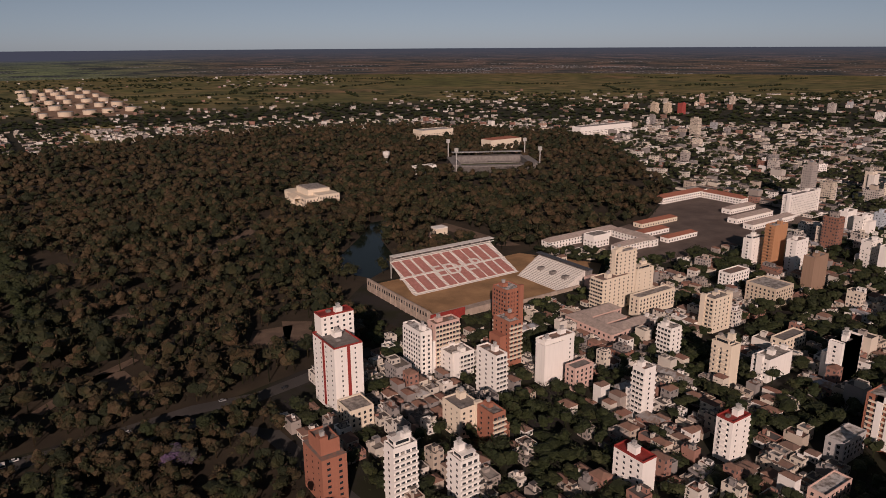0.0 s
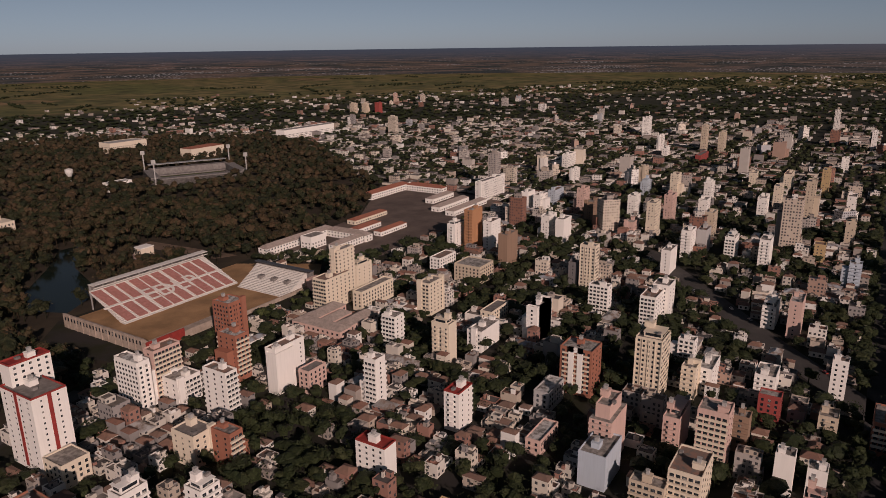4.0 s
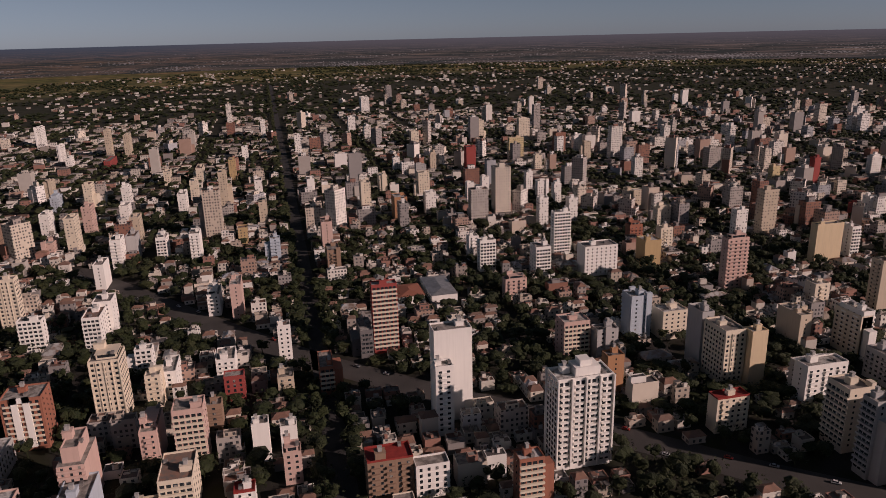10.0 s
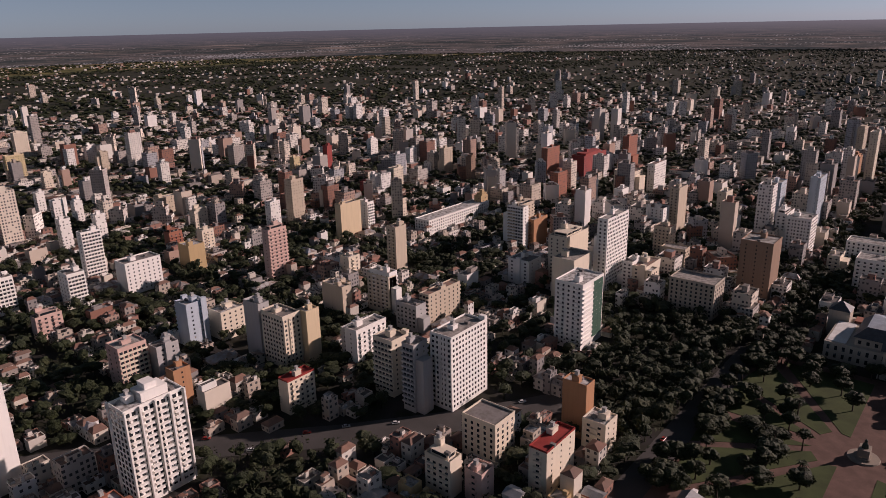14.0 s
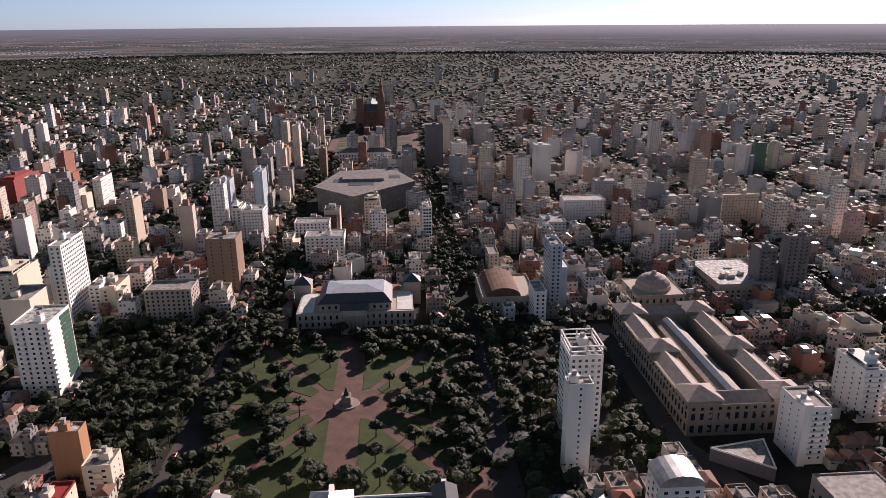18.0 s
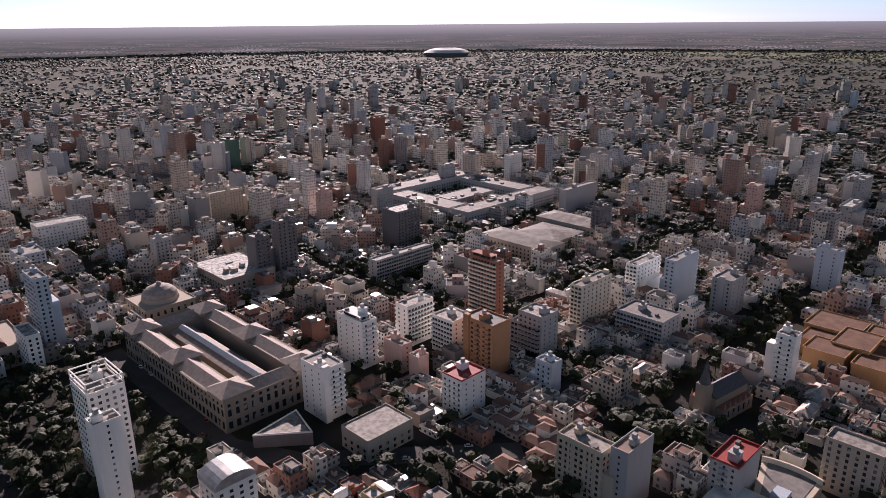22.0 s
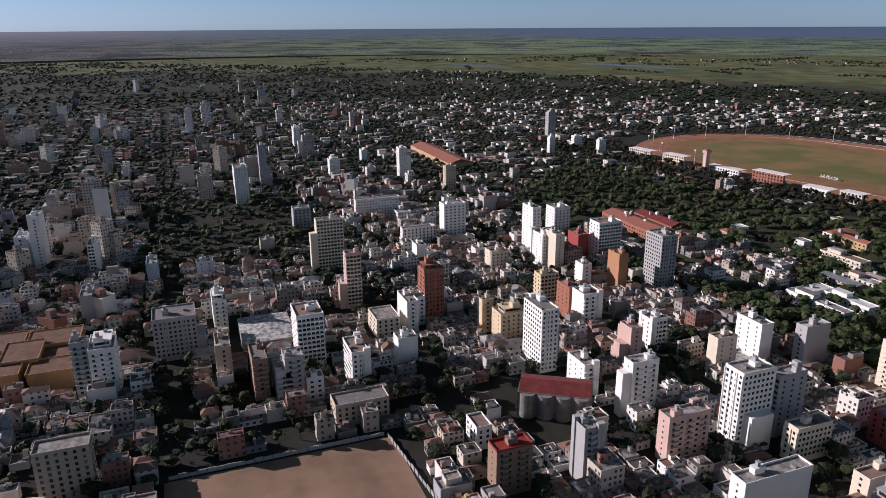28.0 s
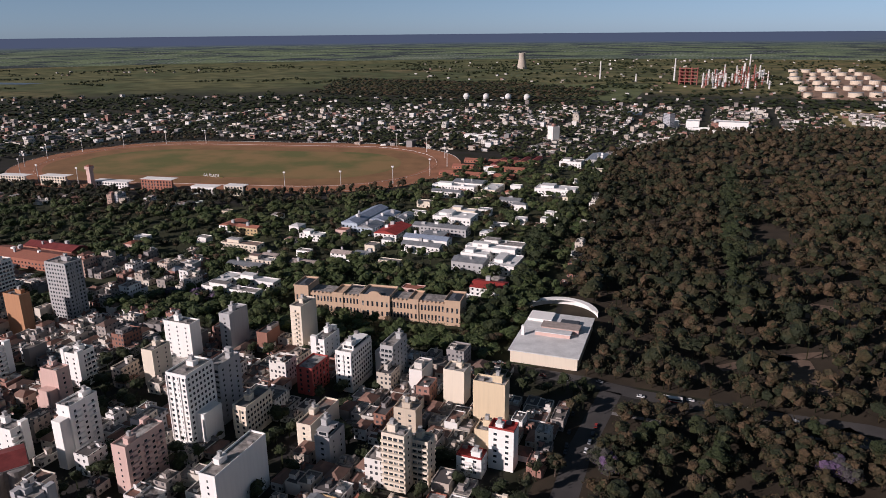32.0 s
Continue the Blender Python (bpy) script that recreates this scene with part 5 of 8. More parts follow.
part("touch_wall", boxes_bm((62, -6, 0, 165, -5, 3.2)), OLD_WALL, ob)
flat_patch("stadium_pitch", [(266, 398), (420, 392), (470, 430), (430, 500), (266, 500)], PITCH_EARTH, 0.06, "bare brown earth of the football pitch under works")

LITTER = plain("woodland_leaf_litter", (0.060, 0.045, 0.028), 0.95, 0.5, 0.05)
flat_patch("wood_floor", WOOD, LITTER, 0.02, "dark leaf-strewn floor of the wood")
flat_patch("near_park_floor", NEAR_PARK, LITTER, 0.02, "dark leaf-strewn floor of the park")
flat_patch("campus_ground", CAMPUS, plain("shaded_campus_grass", (0.050, 0.055, 0.022), 0.95, 0.5, 0.04), 0.02, "dark grass of the campus")
# -- the park: lake, museum, far ground --
flat_patch("lake", LAKE, WATER, 0.05, "dark still park lake", "water")
ob = thing("museum", pose(360, 832, 0), "pale stone museum with wings and a portico among trees", "museum")
claim(325, 795, 395, 872)
block(ob, "wing", -18, -30, 20, 34, 0, 12, WALLS["cream"])
block(ob, "central_hall", -8, -14, 22, 22, 0, 19, WALLS["cream"])
block(ob, "rear_wing", -2, -34, 26, -10, 0, 15, WALLS["cream"])
part("round_end", cylinder_bm(15, 15, 11, 20), WALLS["cream"], ob, at=(-4, 34, 0))
part("portico", boxes_bm((-26, -12, 0, -18, 6, 1.2), (-26, -12, 9, -18, 6, 11), bottom=True), WALLS["cream"], ob)
part("pediment", roof_bm("gable", -26, -12, -18, 6, 11, 3), WALLS["beige"], ob)
for i in range(6):
    part("column", cylinder_bm(0.7, 0.6, 7.8, 10), WALLS["cream"], ob, at=(-25, -10.6 + i * 3.1, 1.2))
part("attic_roof", boxes_bm((-6, -12, 19, 20, 20, 20.2)), ROOF_FLAT, ob)
windows_on(ob, 38, 64, 2.5, 2, 4.0, 1.5, 2.4, 4.6, (1, 2))
windows_on(ob, 28, 24, 10.0, 1, 3.5, 1.4, 2.2, 4.4, (12, -22))
ob = thing("lake_pavilion", pose(402, 598, 0), "cream arched pavilion on a terrace by the lake", "pavilion")
claim(385, 580, 420, 620)
block(ob, "terrace", -16, -8, 8, 12, 0, 1.6, WALLS["pink"])
block(ob, "hall", -6, -5, 8, 6, 1.6, 9, WALLS["cream"])
part("cornice", boxes_bm((-6.5, -5.5, 9, 8.5, 6.5, 9.8)), WALLS["white"], ob)
for i in range(4):
    part("arch", boxes_bm((-6.1, -4 + i * 2.5, 3, -5.9, -2.6 + i * 2.5, 7)), GLASS, ob)
ob = thing("bowl_stadium", pose(715, 905, 0, 0, 0, -28), "low white football bowl with corner masts in the wood", "stadium")
for sx, sy, w, d in ((0, 48, 120, 16), (0, -48, 120, 16), (-62, 0, 16, 80), (62, 0, 16, 80)):
    for i in range(8):
        if w > d:
            lo, hi = sorted((sy - math.copysign(8 - i * 2, sy), sy + math.copysign(8, sy)))
            b = (-w / 2, lo, 0, w / 2, hi, (i + 1) * 1.5)
        else:
            lo, hi = sorted((sx - math.copysign(8 - i * 2, sx), sx + math.copysign(8, sx)))
            b = (lo, -d / 2, 0, hi, d / 2, (i + 1) * 1.5)
        part("step", boxes_bm(b), CONCRETE, ob)
part("stand_roof", boxes_bm((-60, 50, 17, 60, 62, 17.6), bottom=True), STEEL, ob)
for sx in (-66, 66):
    for sy in (-54, 54):
        part("light_mast", boxes_bm((sx - 0.8, sy - 0.8, 0, sx + 0.8, sy + 0.8, 34), (sx - 3, sy - 0.8, 34, sx + 3, sy + 0.8, 40)), STEEL, ob)
part("pitch", boxes_bm((-52, -38, 0.02, 52, 38, 0.1)), GRASS, ob)
claim(640, 840, 790, 970, 0)
ob = thing("water_tower", pose(570, 999, 0), "white goblet-shaped water tower above the wood", "water tower")
part("tank", lathe_bm([(1.6, 0), (1.4, 14), (5.5, 22), (5.8, 27), (0.1, 28.5)], 16), LINE_WHITE, ob)
low_hall("park_clubhouse", 575, 915, 612, 930, 12, WALLS["white"], ROOF_FLAT, 0, "white flat-roofed clubhouse between the trees")
low_hall("white_institute", 800, 1250, 880, 1285, 20, WALLS["cream"], ROOF_FLAT, 0, "cream institute block behind the wood", rows=4)
low_hall("columned_institute", 830, 1055, 905, 1085, 19, WALLS["cream"], ROOF_TILE, 3, "cream institute with a tiled roof", kind="hip", rows=3)
low_hall("long_faculty", 1095, 1085, 1255, 1110, 22, WALLS["white"], ROOF_FLAT, 0, "long white faculty block at the wood's edge", rows=4)
WOOD_GAPS = [rect(8, 380, 17, 1200), [(8, 418), (38, 444), (70, 462), (73, 456), (42, 436), (13, 412)], [(157, 416), (170, 406), (192, 453), (174, 466)], [(40, 410), (70, 400), (62, 445), (35, 450)], [(-20, 400), (5, 395), (2, 420), (-18, 425)], [(130, 420), (165, 430), (178, 455), (150, 460)], [(60, 520), (95, 515), (110, 545), (70, 550)], [(430, 530), (450, 520), (440, 640), (420, 640)], [(150, 640), (166, 640), (300, 780), (284, 784)]]
for k, g in enumerate(WOOD_GAPS[1:]):
    flat_patch("wood_clearing", [(x, y) for x, y in g], plain("clearing_earth", (0.20, 0.14, 0.10), 0.95, 0.4, 0.1) if k == 0 else bpy.data.materials["clearing_earth"], 0.04, "bare earth clearing in the wood")
WOOD_HOLES = [LAKE, STADIUM, rect(322, 792, 398, 875), rect(630, 835, 795, 975), rect(385, 580, 420, 620), rect(572, 905, 616, 935)]

# -- barracks --
flat_patch("parade_ground", PARKING, plain("worn_parade_ground", (0.17, 0.13, 0.11), 0.95, 0.4, 0.04), 0.05, "worn brownish parade ground between barracks")
for x0, y0, x1, y1, h, wall, roof, rise in ((462, 492, 560, 504, 7, "white", TILE_GREY, 3.5), (548, 440, 560, 491, 7, "white", TILE_GREY, 3.5), (505, 442, 547, 452, 7, "white", TILE_GREY, 3.2), (500, 470, 522, 484, 12, "white", ROOF_FLAT, 0), (572, 468, 612, 480, 5, "white", ROOF_TILE, 2.5), (575, 440, 622, 450, 5, "white", ROOF_TILE, 2.5), (600, 495, 660, 507, 5, "cream", ROOF_TILE, 2.5), (715, 560, 800, 574, 8, "white", ROOF_TILE, 3.5), (790, 500, 803, 558, 8, "white", ROOF_TILE, 3.5), (735, 478, 785, 490, 6, "white", TILE_GREY, 3), (700, 446, 770, 458, 6, "white", TILE_GREY, 3), (690, 420, 770, 432, 6, "white", TILE_GREY, 3)):
    low_hall("barrack_hall", x0, y0, x1, y1, h, WALLS[wall], roof, rise, "long white barrack hall with a pitched roof", "hall", "hip", 2 if h > 6 else 1)

# -- plaza --
flat_patch("plaza_paths", PLAZA, RED_PAVE, 0.05, "reddish gravel paths of the town plaza", "plaza")
PCX, PCY = 30.0, -338.0


def lawn_piece(poly):
    bm = prism_bm(poly, 0.05, 0.22)
    return tagged(new("lawn", bm_mesh("lawn", bm, LAWN)), "kerbed green lawn between the plaza paths", "lawn", "lawns of the plaza")


for sx in (-1, 1):
    for sy in (-1, 1):
        lawn_piece([(PCX + sx * 8, PCY + sy * 15), (PCX + sx * 8, PCY + sy * 80), (PCX + sx * 55, PCY + sy * 80), (PCX + sx * 12, PCY + sy * 16)])
        lawn_piece([(PCX + sx * 16, PCY + sy * 15), (PCX + sx * 62, PCY + sy * 76), (PCX + sx * 68, PCY + sy * 40), (PCX + sx * 20, PCY + sy * 9)])
        lawn_piece([(PCX + sx * 21, PCY + sy * 4), (PCX + sx * 68, PCY + sy * 34), (PCX + sx * 70, PCY + sy * 4)])
ob = thing("plaza_monument", pose(PCX, PCY, 0), "grey stone pedestal with a dark bronze group on a round base", "monument")
part("base", cylinder_bm(7, 6.6, 0.7, 24), HALL_STONE, ob)
part("pedestal", boxes_bm((-2.4, -3, 0.7, 2.4, 3, 5.5), (-3, -3.6, 0.7, 3, 3.6, 1.6)), HALL_STONE, ob)
part("statue", lathe_bm([(1.5, 5.5), (1.2, 7.2), (0.6, 8.4), (0.75, 9.2), (0.05, 10)], 10), BRONZE, ob)

# -- legislature --
ob = thing("legislature", pose(30, -462, 0), "grey stone palace with a dark mansard and pale skylight roof", "palace")
claim(-15, -500, 75, -425)
block(ob, "wing", -39, -24, 39, 24, 0, 11, WALLS["stone"])
block(ob, "central_block", -24, -12, 24, 20, 11, 16, WALLS["stone"])
bm = bmesh.new()
a, b = ((-25, -13), (25, -13), (25, 21), (-25, 21)), ((-19, -8), (19, -8), (19, 16), (-19, 16))
lo, hi = [bm.verts.new((x, y, 16)) for x, y in a], [bm.verts.new((x, y, 22)) for x, y in b]
for i in range(4):
    bm.faces.new((lo[i], lo[(i + 1) % 4], hi[(i + 1) % 4], hi[i]))
part("mansard", bm, SLATE, ob, "dark slate mansard")
part("skylight", roof_bm("hip", -19, -8, 19, 16, 22, 1.6), SKYLIGHT, ob, "pale skylight roof")
block(ob, "portico", -8, 24, 8, 30, 0, 15, WALLS["stone"])
part("pediment", roof_bm("gable", -9, 23, 9, 30.5, 15, 3.4), SLATE, ob)
for i in range(6):
    part("column", cylinder_bm(0.75, 0.65, 10, 10), WALLS["stone"], ob, at=(-7 + i * 2.8, 31, 1))
part("steps", boxes_bm((-9, 30, 0, 9, 35, 0.5), (-9, 30, 0, 9, 33.6, 1.0)), WALLS["stone"], ob)
for sx in (-1, 1):
    block(ob, "corner_pavilion", sx * 39 - 6, -26, sx * 39 + 6, -14, 0, 17, WALLS["stone"])
    part("pavilion_roof", roof_bm("hip", sx * 39 - 6, -26, sx * 39 + 6, -14, 17, 5), SLATE, ob)
    part("wing_roof", boxes_bm((sx * 33 - 5, -12, 11, sx * 33 + 5, 22, 11.3)), WHITE_ROOF, ob)
part("rear_roof", boxes_bm((-30, -23, 11, 30, -14, 12.5)), ROOF_TILE, ob)
windows_on(ob, 78, 48, 1.6, 2, 3.9, 1.5, 2.8, 4.8)
windows_on(ob, 48, 32, 12, 1, 4.2, 1.7, 2.2, 4, (0, 4))

# -- government house --
ob = thing("government_house", pose(30, -236, 0), "long white two-storey palace with slate mansard pavilions", "palace")
claim(-30, -255, 92, -215)
block(ob, "wing", -50, -9, 50, 9, 0, 10, WALLS["white"])
part("wing_roof", boxes_bm((-49, -8, 10, 49, 8, 10.4)), SLATE, ob)
part("balustrade", boxes_bm((-50.2, -9.2, 10, 50.2, -8.6, 11.2), (-50.2, 8.6, 10, 50.2, 9.2, 11.2)), WALLS["white"], ob)
for cx, w in ((-46, 10), (0, 17), (46, 10)):
    block(ob, "pavilion", cx - w / 2, -12, cx + w / 2, 13, 0, 12, WALLS["white"])
    part("pavilion_roof", roof_bm("hip", cx - w / 2, -12, cx + w / 2, 13, 12, 6), SLATE if w < 12 else ROOF_ZINC, ob)
    part("dormer", boxes_bm((cx - 1, -12.4, 12.6, cx + 1, -8, 15)), WALLS["white"], ob)
block(ob, "rear_block", 10, 13, 24, 26, 0, 9, WALLS["white"])
part("rear_roof", boxes_bm((10, 13, 9, 24, 26, 9.3)), WHITE_ROOF, ob)
windows_on(ob, 100, 18, 1.4, 2, 3.4, 1.3, 2.6, 4.6)

# -- market passage hall --
ob = thing("passage_hall", pose(-167, -354, 0), "long stone palace of hipped roofs round a glazed passage", "civic hall")
claim(-200, -420, -132, -288)
HW, HD, HH = 29.0, 61.0, 17.5
for sx in (-1, 1):
    x0, x1 = sorted((sx * HW, sx * (HW - 14)))
    block(ob, "long_wing", x0, -HD, x1, HD, 0, HH, HALL_STONE)
    for y0, y1 in ((-HD + 15, -9), (9, HD - 15)):
        part("wing_roof", roof_bm("gable", x0 + 1.5, y0, x1 - 1.5, y1, HH, 3.4), TILE_GREY, ob)
    for cy in (-HD + 7.5, 0, HD - 7.5):
        block(ob, "pavilion", min(sx * (HW + 0.6), sx * (HW - 16)), cy - 8, max(sx * (HW + 0.6), sx * (HW - 16)), cy + 8, HH, HH + 2.6, HALL_STONE)
        part("pavilion_roof", roof_bm("hip", min(sx * (HW + 0.6), sx * (HW - 16)), cy - 8, max(sx * (HW + 0.6), sx * (HW - 16)), cy + 8, HH + 2.6, 4.2, 1.0), TILE_GREY, ob)
for sy in (-1, 1):
    y0, y1 = sorted((sy * HD, sy * (HD - 13)))
    block(ob, "end_wing", -HW + 14, y0, HW - 14, y1, 0, HH, HALL_STONE)
    part("wing_roof", roof_bm("gable", -HW + 15, y0 + 1, HW - 15, y1 - 1, HH, 3.4), TILE_GREY, ob)
part("passage_roof", roof_bm("gable", -7, -HD + 14, 7, HD - 14, 13, 2.8), TILE_GREY, ob)
part("glass_ridge", roof_bm("gable", -2.2, -HD + 16, 2.2, HD - 16, 15.6, 1.6), SKYLIGHT, ob, "bright glazed ridge")
block(ob, "passage_wall", -7, -HD + 14, 7, HD - 14, 0, 13, HALL_STONE)
windows_on(ob, 2 * HW, 2 * HD, 2.0, 1, 4.1, 2.2, 4.0, 6)
windows_on(ob, 2 * HW, 2 * HD, 9.0, 1, 4.1, 1.9, 3.6, 6)
windows_on(ob, 2 * HW, 2 * HD, 14.2, 1, 4.1, 1.6, 1.6, 6)
part("cornice", parapet_bm(2 * HW + 1.2, 2 * HD + 1.2, 0.9), HALL_STONE, ob, at=(0, 0, HH - 0.9))

# -- domed bank, vaulted block, corner blocks --
ob = thing("domed_bank", pose(-181, -462, 0), "grey stone bank with a low ribbed dome", "bank")
claim(-200, -482, -162, -442)
block(ob, "hall", -17, -17, 17, 17, 0, 13, WALLS["stone"])
part("cornice", parapet_bm(35, 35, 1.2), WALLS["stone"], ob, at=(0, 0, 12.4))
part("drum", cylinder_bm(12.5, 12.5, 3, 24), WALLS["stone"], ob, at=(0, 0, 13))
part("dome", lathe_bm([(12, 16), (11, 18.6), (8.6, 21), (5, 22.8), (1.8, 23.6), (1.6, 25), (0.05, 25.6)], 24), TILE_GREY, ob)
windows_on(ob, 34, 34, 2, 2, 4.2, 1.6, 3, 5.5)
ob = thing("vaulted_block", pose(-109, -236, 0), "white block under a silvery vaulted roof", "apartment building")
claim(-120, -246, -98, -226)
block(ob, "body", -9, -7, 9, 7, 0, 20, WALLS["white"])
bm = bmesh.new()
arc = [(9.3 * math.cos(math.pi * i / 10), 5 * math.sin(math.pi * i / 10)) for i in range(11)]
va = [bm.verts.new((x, -7.3, 20 + z)) for x, z in arc]
vb = [bm.verts.new((x, 7.3, 20 + z)) for x, z in arc]
for i in range(10):
    bm.faces.new((va[i + 1], va[i], vb[i], vb[i + 1]))
bm.faces.new(va)
bm.faces.new(vb[::-1])
part("vault", bm, ROOF_ZINC, ob, "silvery vaulted sheet roof")
windows_on(ob, 18, 14, 2, 6, 3.6, 1.6, 1.4, 2.9)
ob = thing("triangular_block", pose(-155, -268, 0), "low triangular corner block with a white parapet", "building")
claim(-172, -282, -134, -252)
tri = [(14, -5), (-8, 13), (-14, -10)]
part("body", prism_bm(tri, 0, 6.5), WALLS["dark"], ob)
part("roof", prism_bm([(x * 0.88, y * 0.88) for x, y in tri], 6.5, 6.7), ROOF_FLAT, ob)
bm = bmesh.new()
for (ax, ay), (bx, by) in zip(tri, tri[1:] + tri[:1]):
    v = [bm.verts.new(p) for p in ((ax, ay, 6.5), (bx, by, 6.5), (bx, by, 7.4), (ax, ay, 7.4), (ax * 0.95, ay * 0.95, 7.4), (bx * 0.95, by * 0.95, 7.4), (ax * 0.95, ay * 0.95, 6.6), (bx * 0.95, by * 0.95, 6.6))]
    bm.faces.new((v[0], v[1], v[2], v[3]))
    bm.faces.new((v[3], v[2], v[5], v[4]))
    bm.faces.new((v[4], v[5], v[7], v[6]))
part("parapet", bm, WALLS["white"], ob)
low_hall("stone_corner_block", -200, -244, -172, -224, 11, WALLS["stone"], ROOF_FLAT, 0, "pale stone corner block with a flat grey roof", kind="hip", rows=2)

# -- theatre, town hall, cathedral --
ob = thing("concrete_theatre", pose(0, 0, 0), "huge angular grey concrete theatre with roof wells", "theatre")
TH = [(86, -752), (44, -705), (-18, -770), (5, -840), (65, -830)]
FOOTPRINTS.append([(110, -760), (44, -640), (-40, -770), (0, -850), (80, -850)])
part("body", prism_bm(TH, 0, 25), CONCRETE, ob)
part("overhang", prism_bm([(34 + (x - 34) * 1.05, -780 + (y + 780) * 1.05) for x, y in TH], 21, 27), CONCRETE, ob)
for x0, y0, x1, y1 in ((25, -768, 52, -752), (25, -815, 55, -800), (60, -785, 70, -770), (-4, -800, 8, -785)):
    part("roof_well", boxes_bm((x0, y0, 27, x1, y1, 27.3)), SLATE, ob)
part("fly_tower", boxes_bm((14, -800, 27, 60, -772, 30)), CONCRETE, ob)
ob = thing("town_hall", pose(45, -1045, 0), "white town hall with slate roofs and a clock tower", "town hall")
claim(0, -1065, 90, -1025)
block(ob, "wing", -38, -10, 38, 10, 0, 13, WALLS["white"])
part("roof", roof_bm("hip", -38, -10, 38, 10, 13, 5), SLATE, ob)
block(ob, "tower_shaft", -5, -5, 5, 5, 13, 28, WALLS["white"])
part("tower_roof", roof_bm("hip", -5, -5, 5, 5, 28, 8), SLATE, ob)
windows_on(ob, 76, 20, 2, 2, 4, 1.6, 2.8, 5)
flat_patch("great_square", BIG_PLAZA, RED_PAVE, 0.05, "paved great square before the cathedral", "plaza")
for i in range(3):
    for sx in (-1, 1):
        cy = -1130 - i * 55
        bm = prism_bm([(35 + sx * 12, cy - 20), (35 + sx * 62, cy - 20), (35 + sx * 62, cy + 20), (35 + sx * 12, cy + 20)], 0.05, 0.25)
        tagged(new("lawn", bm_mesh("lawn", bm, LAWN)), "green parterre of the great square", "lawn", "lawns of the great square")
ob = thing("cathedral", pose(45, -1420, 0), "dark brick cathedral with two tall spires", "cathedral")
claim(5, -1480, 85, -1355)
block(ob, "nave", -12, -50, 12, 45, 0, 38, BRICK_DARK)
part("nave_roof", roof_bm("gable", -12, -50, 12, 45, 38, 10), SLATE, ob)
for sx in (-1, 1):
    block(ob, "aisle", min(sx * 12, sx * 28), -45, max(sx * 12, sx * 28), 42, 0, 22, BRICK_DARK)
    part("aisle_roof", boxes_bm((min(sx * 12, sx * 28), -45, 22, max(sx * 12, sx * 28), 42, 22.6)), SLATE, ob)
    block(ob, "bell_tower", sx * 20 - 7, 42, sx * 20 + 7, 56, 0, 58, BRICK_DARK)
    part("spire", cylinder_bm(6.6, 0.1, 40, 8), BRICK_DARK, ob, at=(sx * 20, 49, 58))
    for i in range(4):
        cx, cy = sx * 20 + (6 if i % 2 else -6), 49 + (6 if i > 1 else -6)
        part("pinnacle", cylinder_bm(1.2, 0.05, 12, 6), BRICK_DARK, ob, at=(cx, cy, 58))
    for i in range(8):
        part("buttress", boxes_bm((min(sx * 28, sx * 31), -40 + i * 10, 0, max(sx * 28, sx * 31), -38 + i * 10, 18)), BRICK_DARK, ob)
block(ob, "gable_front", -13, 44, 13, 52, 0, 34, BRICK_DARK)
part("front_gable", roof_bm("gable", -13, 44, 13, 52, 34, 12), SLATE, ob)
part("rose_window", cylinder_bm(5, 5, 0.5, 20), GLASS, ob)
ob.children[-1].matrix_local = pose(0, 52.1, 26, -90)
for cx in (-20, 0, 20):
    part("portal", boxes_bm((cx - 3, 52 if cx == 0 else 56, 0, cx + 3, 52.4 if cx == 0 else 56.4, 11)), GLASS, ob)

# -- ochre museum block --
ob = thing("ochre_museum", pose(-443, -100, 0), "ochre courtyard building with stepped flat roofs", "museum")
claim(-480, -135, -405, -62)
for x0, y0, x1, y1, h in ((-32, -30, -4, 0, 12), (-6, -26, 16, -2, 10.5), (-30, 2, -6, 31, 11.5), (-8, 4, 18, 31, 10), (12, -18, 32, 4, 12), (14, 8, 33, 31, 11), (-12, -8, 16, 12, 13)):
    block(ob, "wing", x0, y0, x1, y1, 0, h, ORANGE_WALL)
    part("cornice", parapet_bm(x1 - x0 + 1, y1 - y0 + 1, 1.0), ORANGE_WALL, ob, at=((x0 + x1) / 2, (y0 + y1) / 2, h - 0.2))
    part("roof_deck", boxes_bm((x0 + 0.5, y0 + 0.5, h, x1 - 0.5, y1 - 0.5, h + 0.1)), BROWN_DECK, ob)
part("entrance_arch", boxes_bm((31.9, -9, 0, 32.3, -5, 7)), GLASS, ob)
# -- waste lot --
flat_patch("waste_lot", rect(-296, -22, -165, 84), DIRT, 0.05, "bare earth lot with scattered rubble")
ob = thing("lot_wall", pose(0, 0, 0), "broken whitish boundary wall round the bare lot", "wall")
for i in range(24):
    y0 = -20 + i * 4.2
    part("wall_panel", boxes_bm((-298, y0, 0, -297.6, y0 + 4.0, 2.0 + trng.uniform(-0.5, 0.3))), WALLS["grey"], ob)
for i in range(18):
    x0 = -297 + i * 4.2
    part("wall_panel", boxes_bm((x0, 82 + i * 0.4, 0, x0 + 4.0, 82.4 + i * 0.4, 1.9 + trng.uniform(-0.6, 0.3))), WALLS["grey"], ob)
# -- concrete hall with a red roof --
ob = thing("red_roof_hall", pose(-289, 172, 0, 0, 0, -33), "grey concrete hall with rounded bays and a red roof", "hall")
claim(-312, 146, -262, 196)
block(ob, "body", -11, -19, 10, 19, 0, 13.5, CONCRETE)
part("roof", roof_bm("gable", -10.5, -18.5, 9.5, 18.5, 13.6, 3.0, 0), DULL_RED, ob)
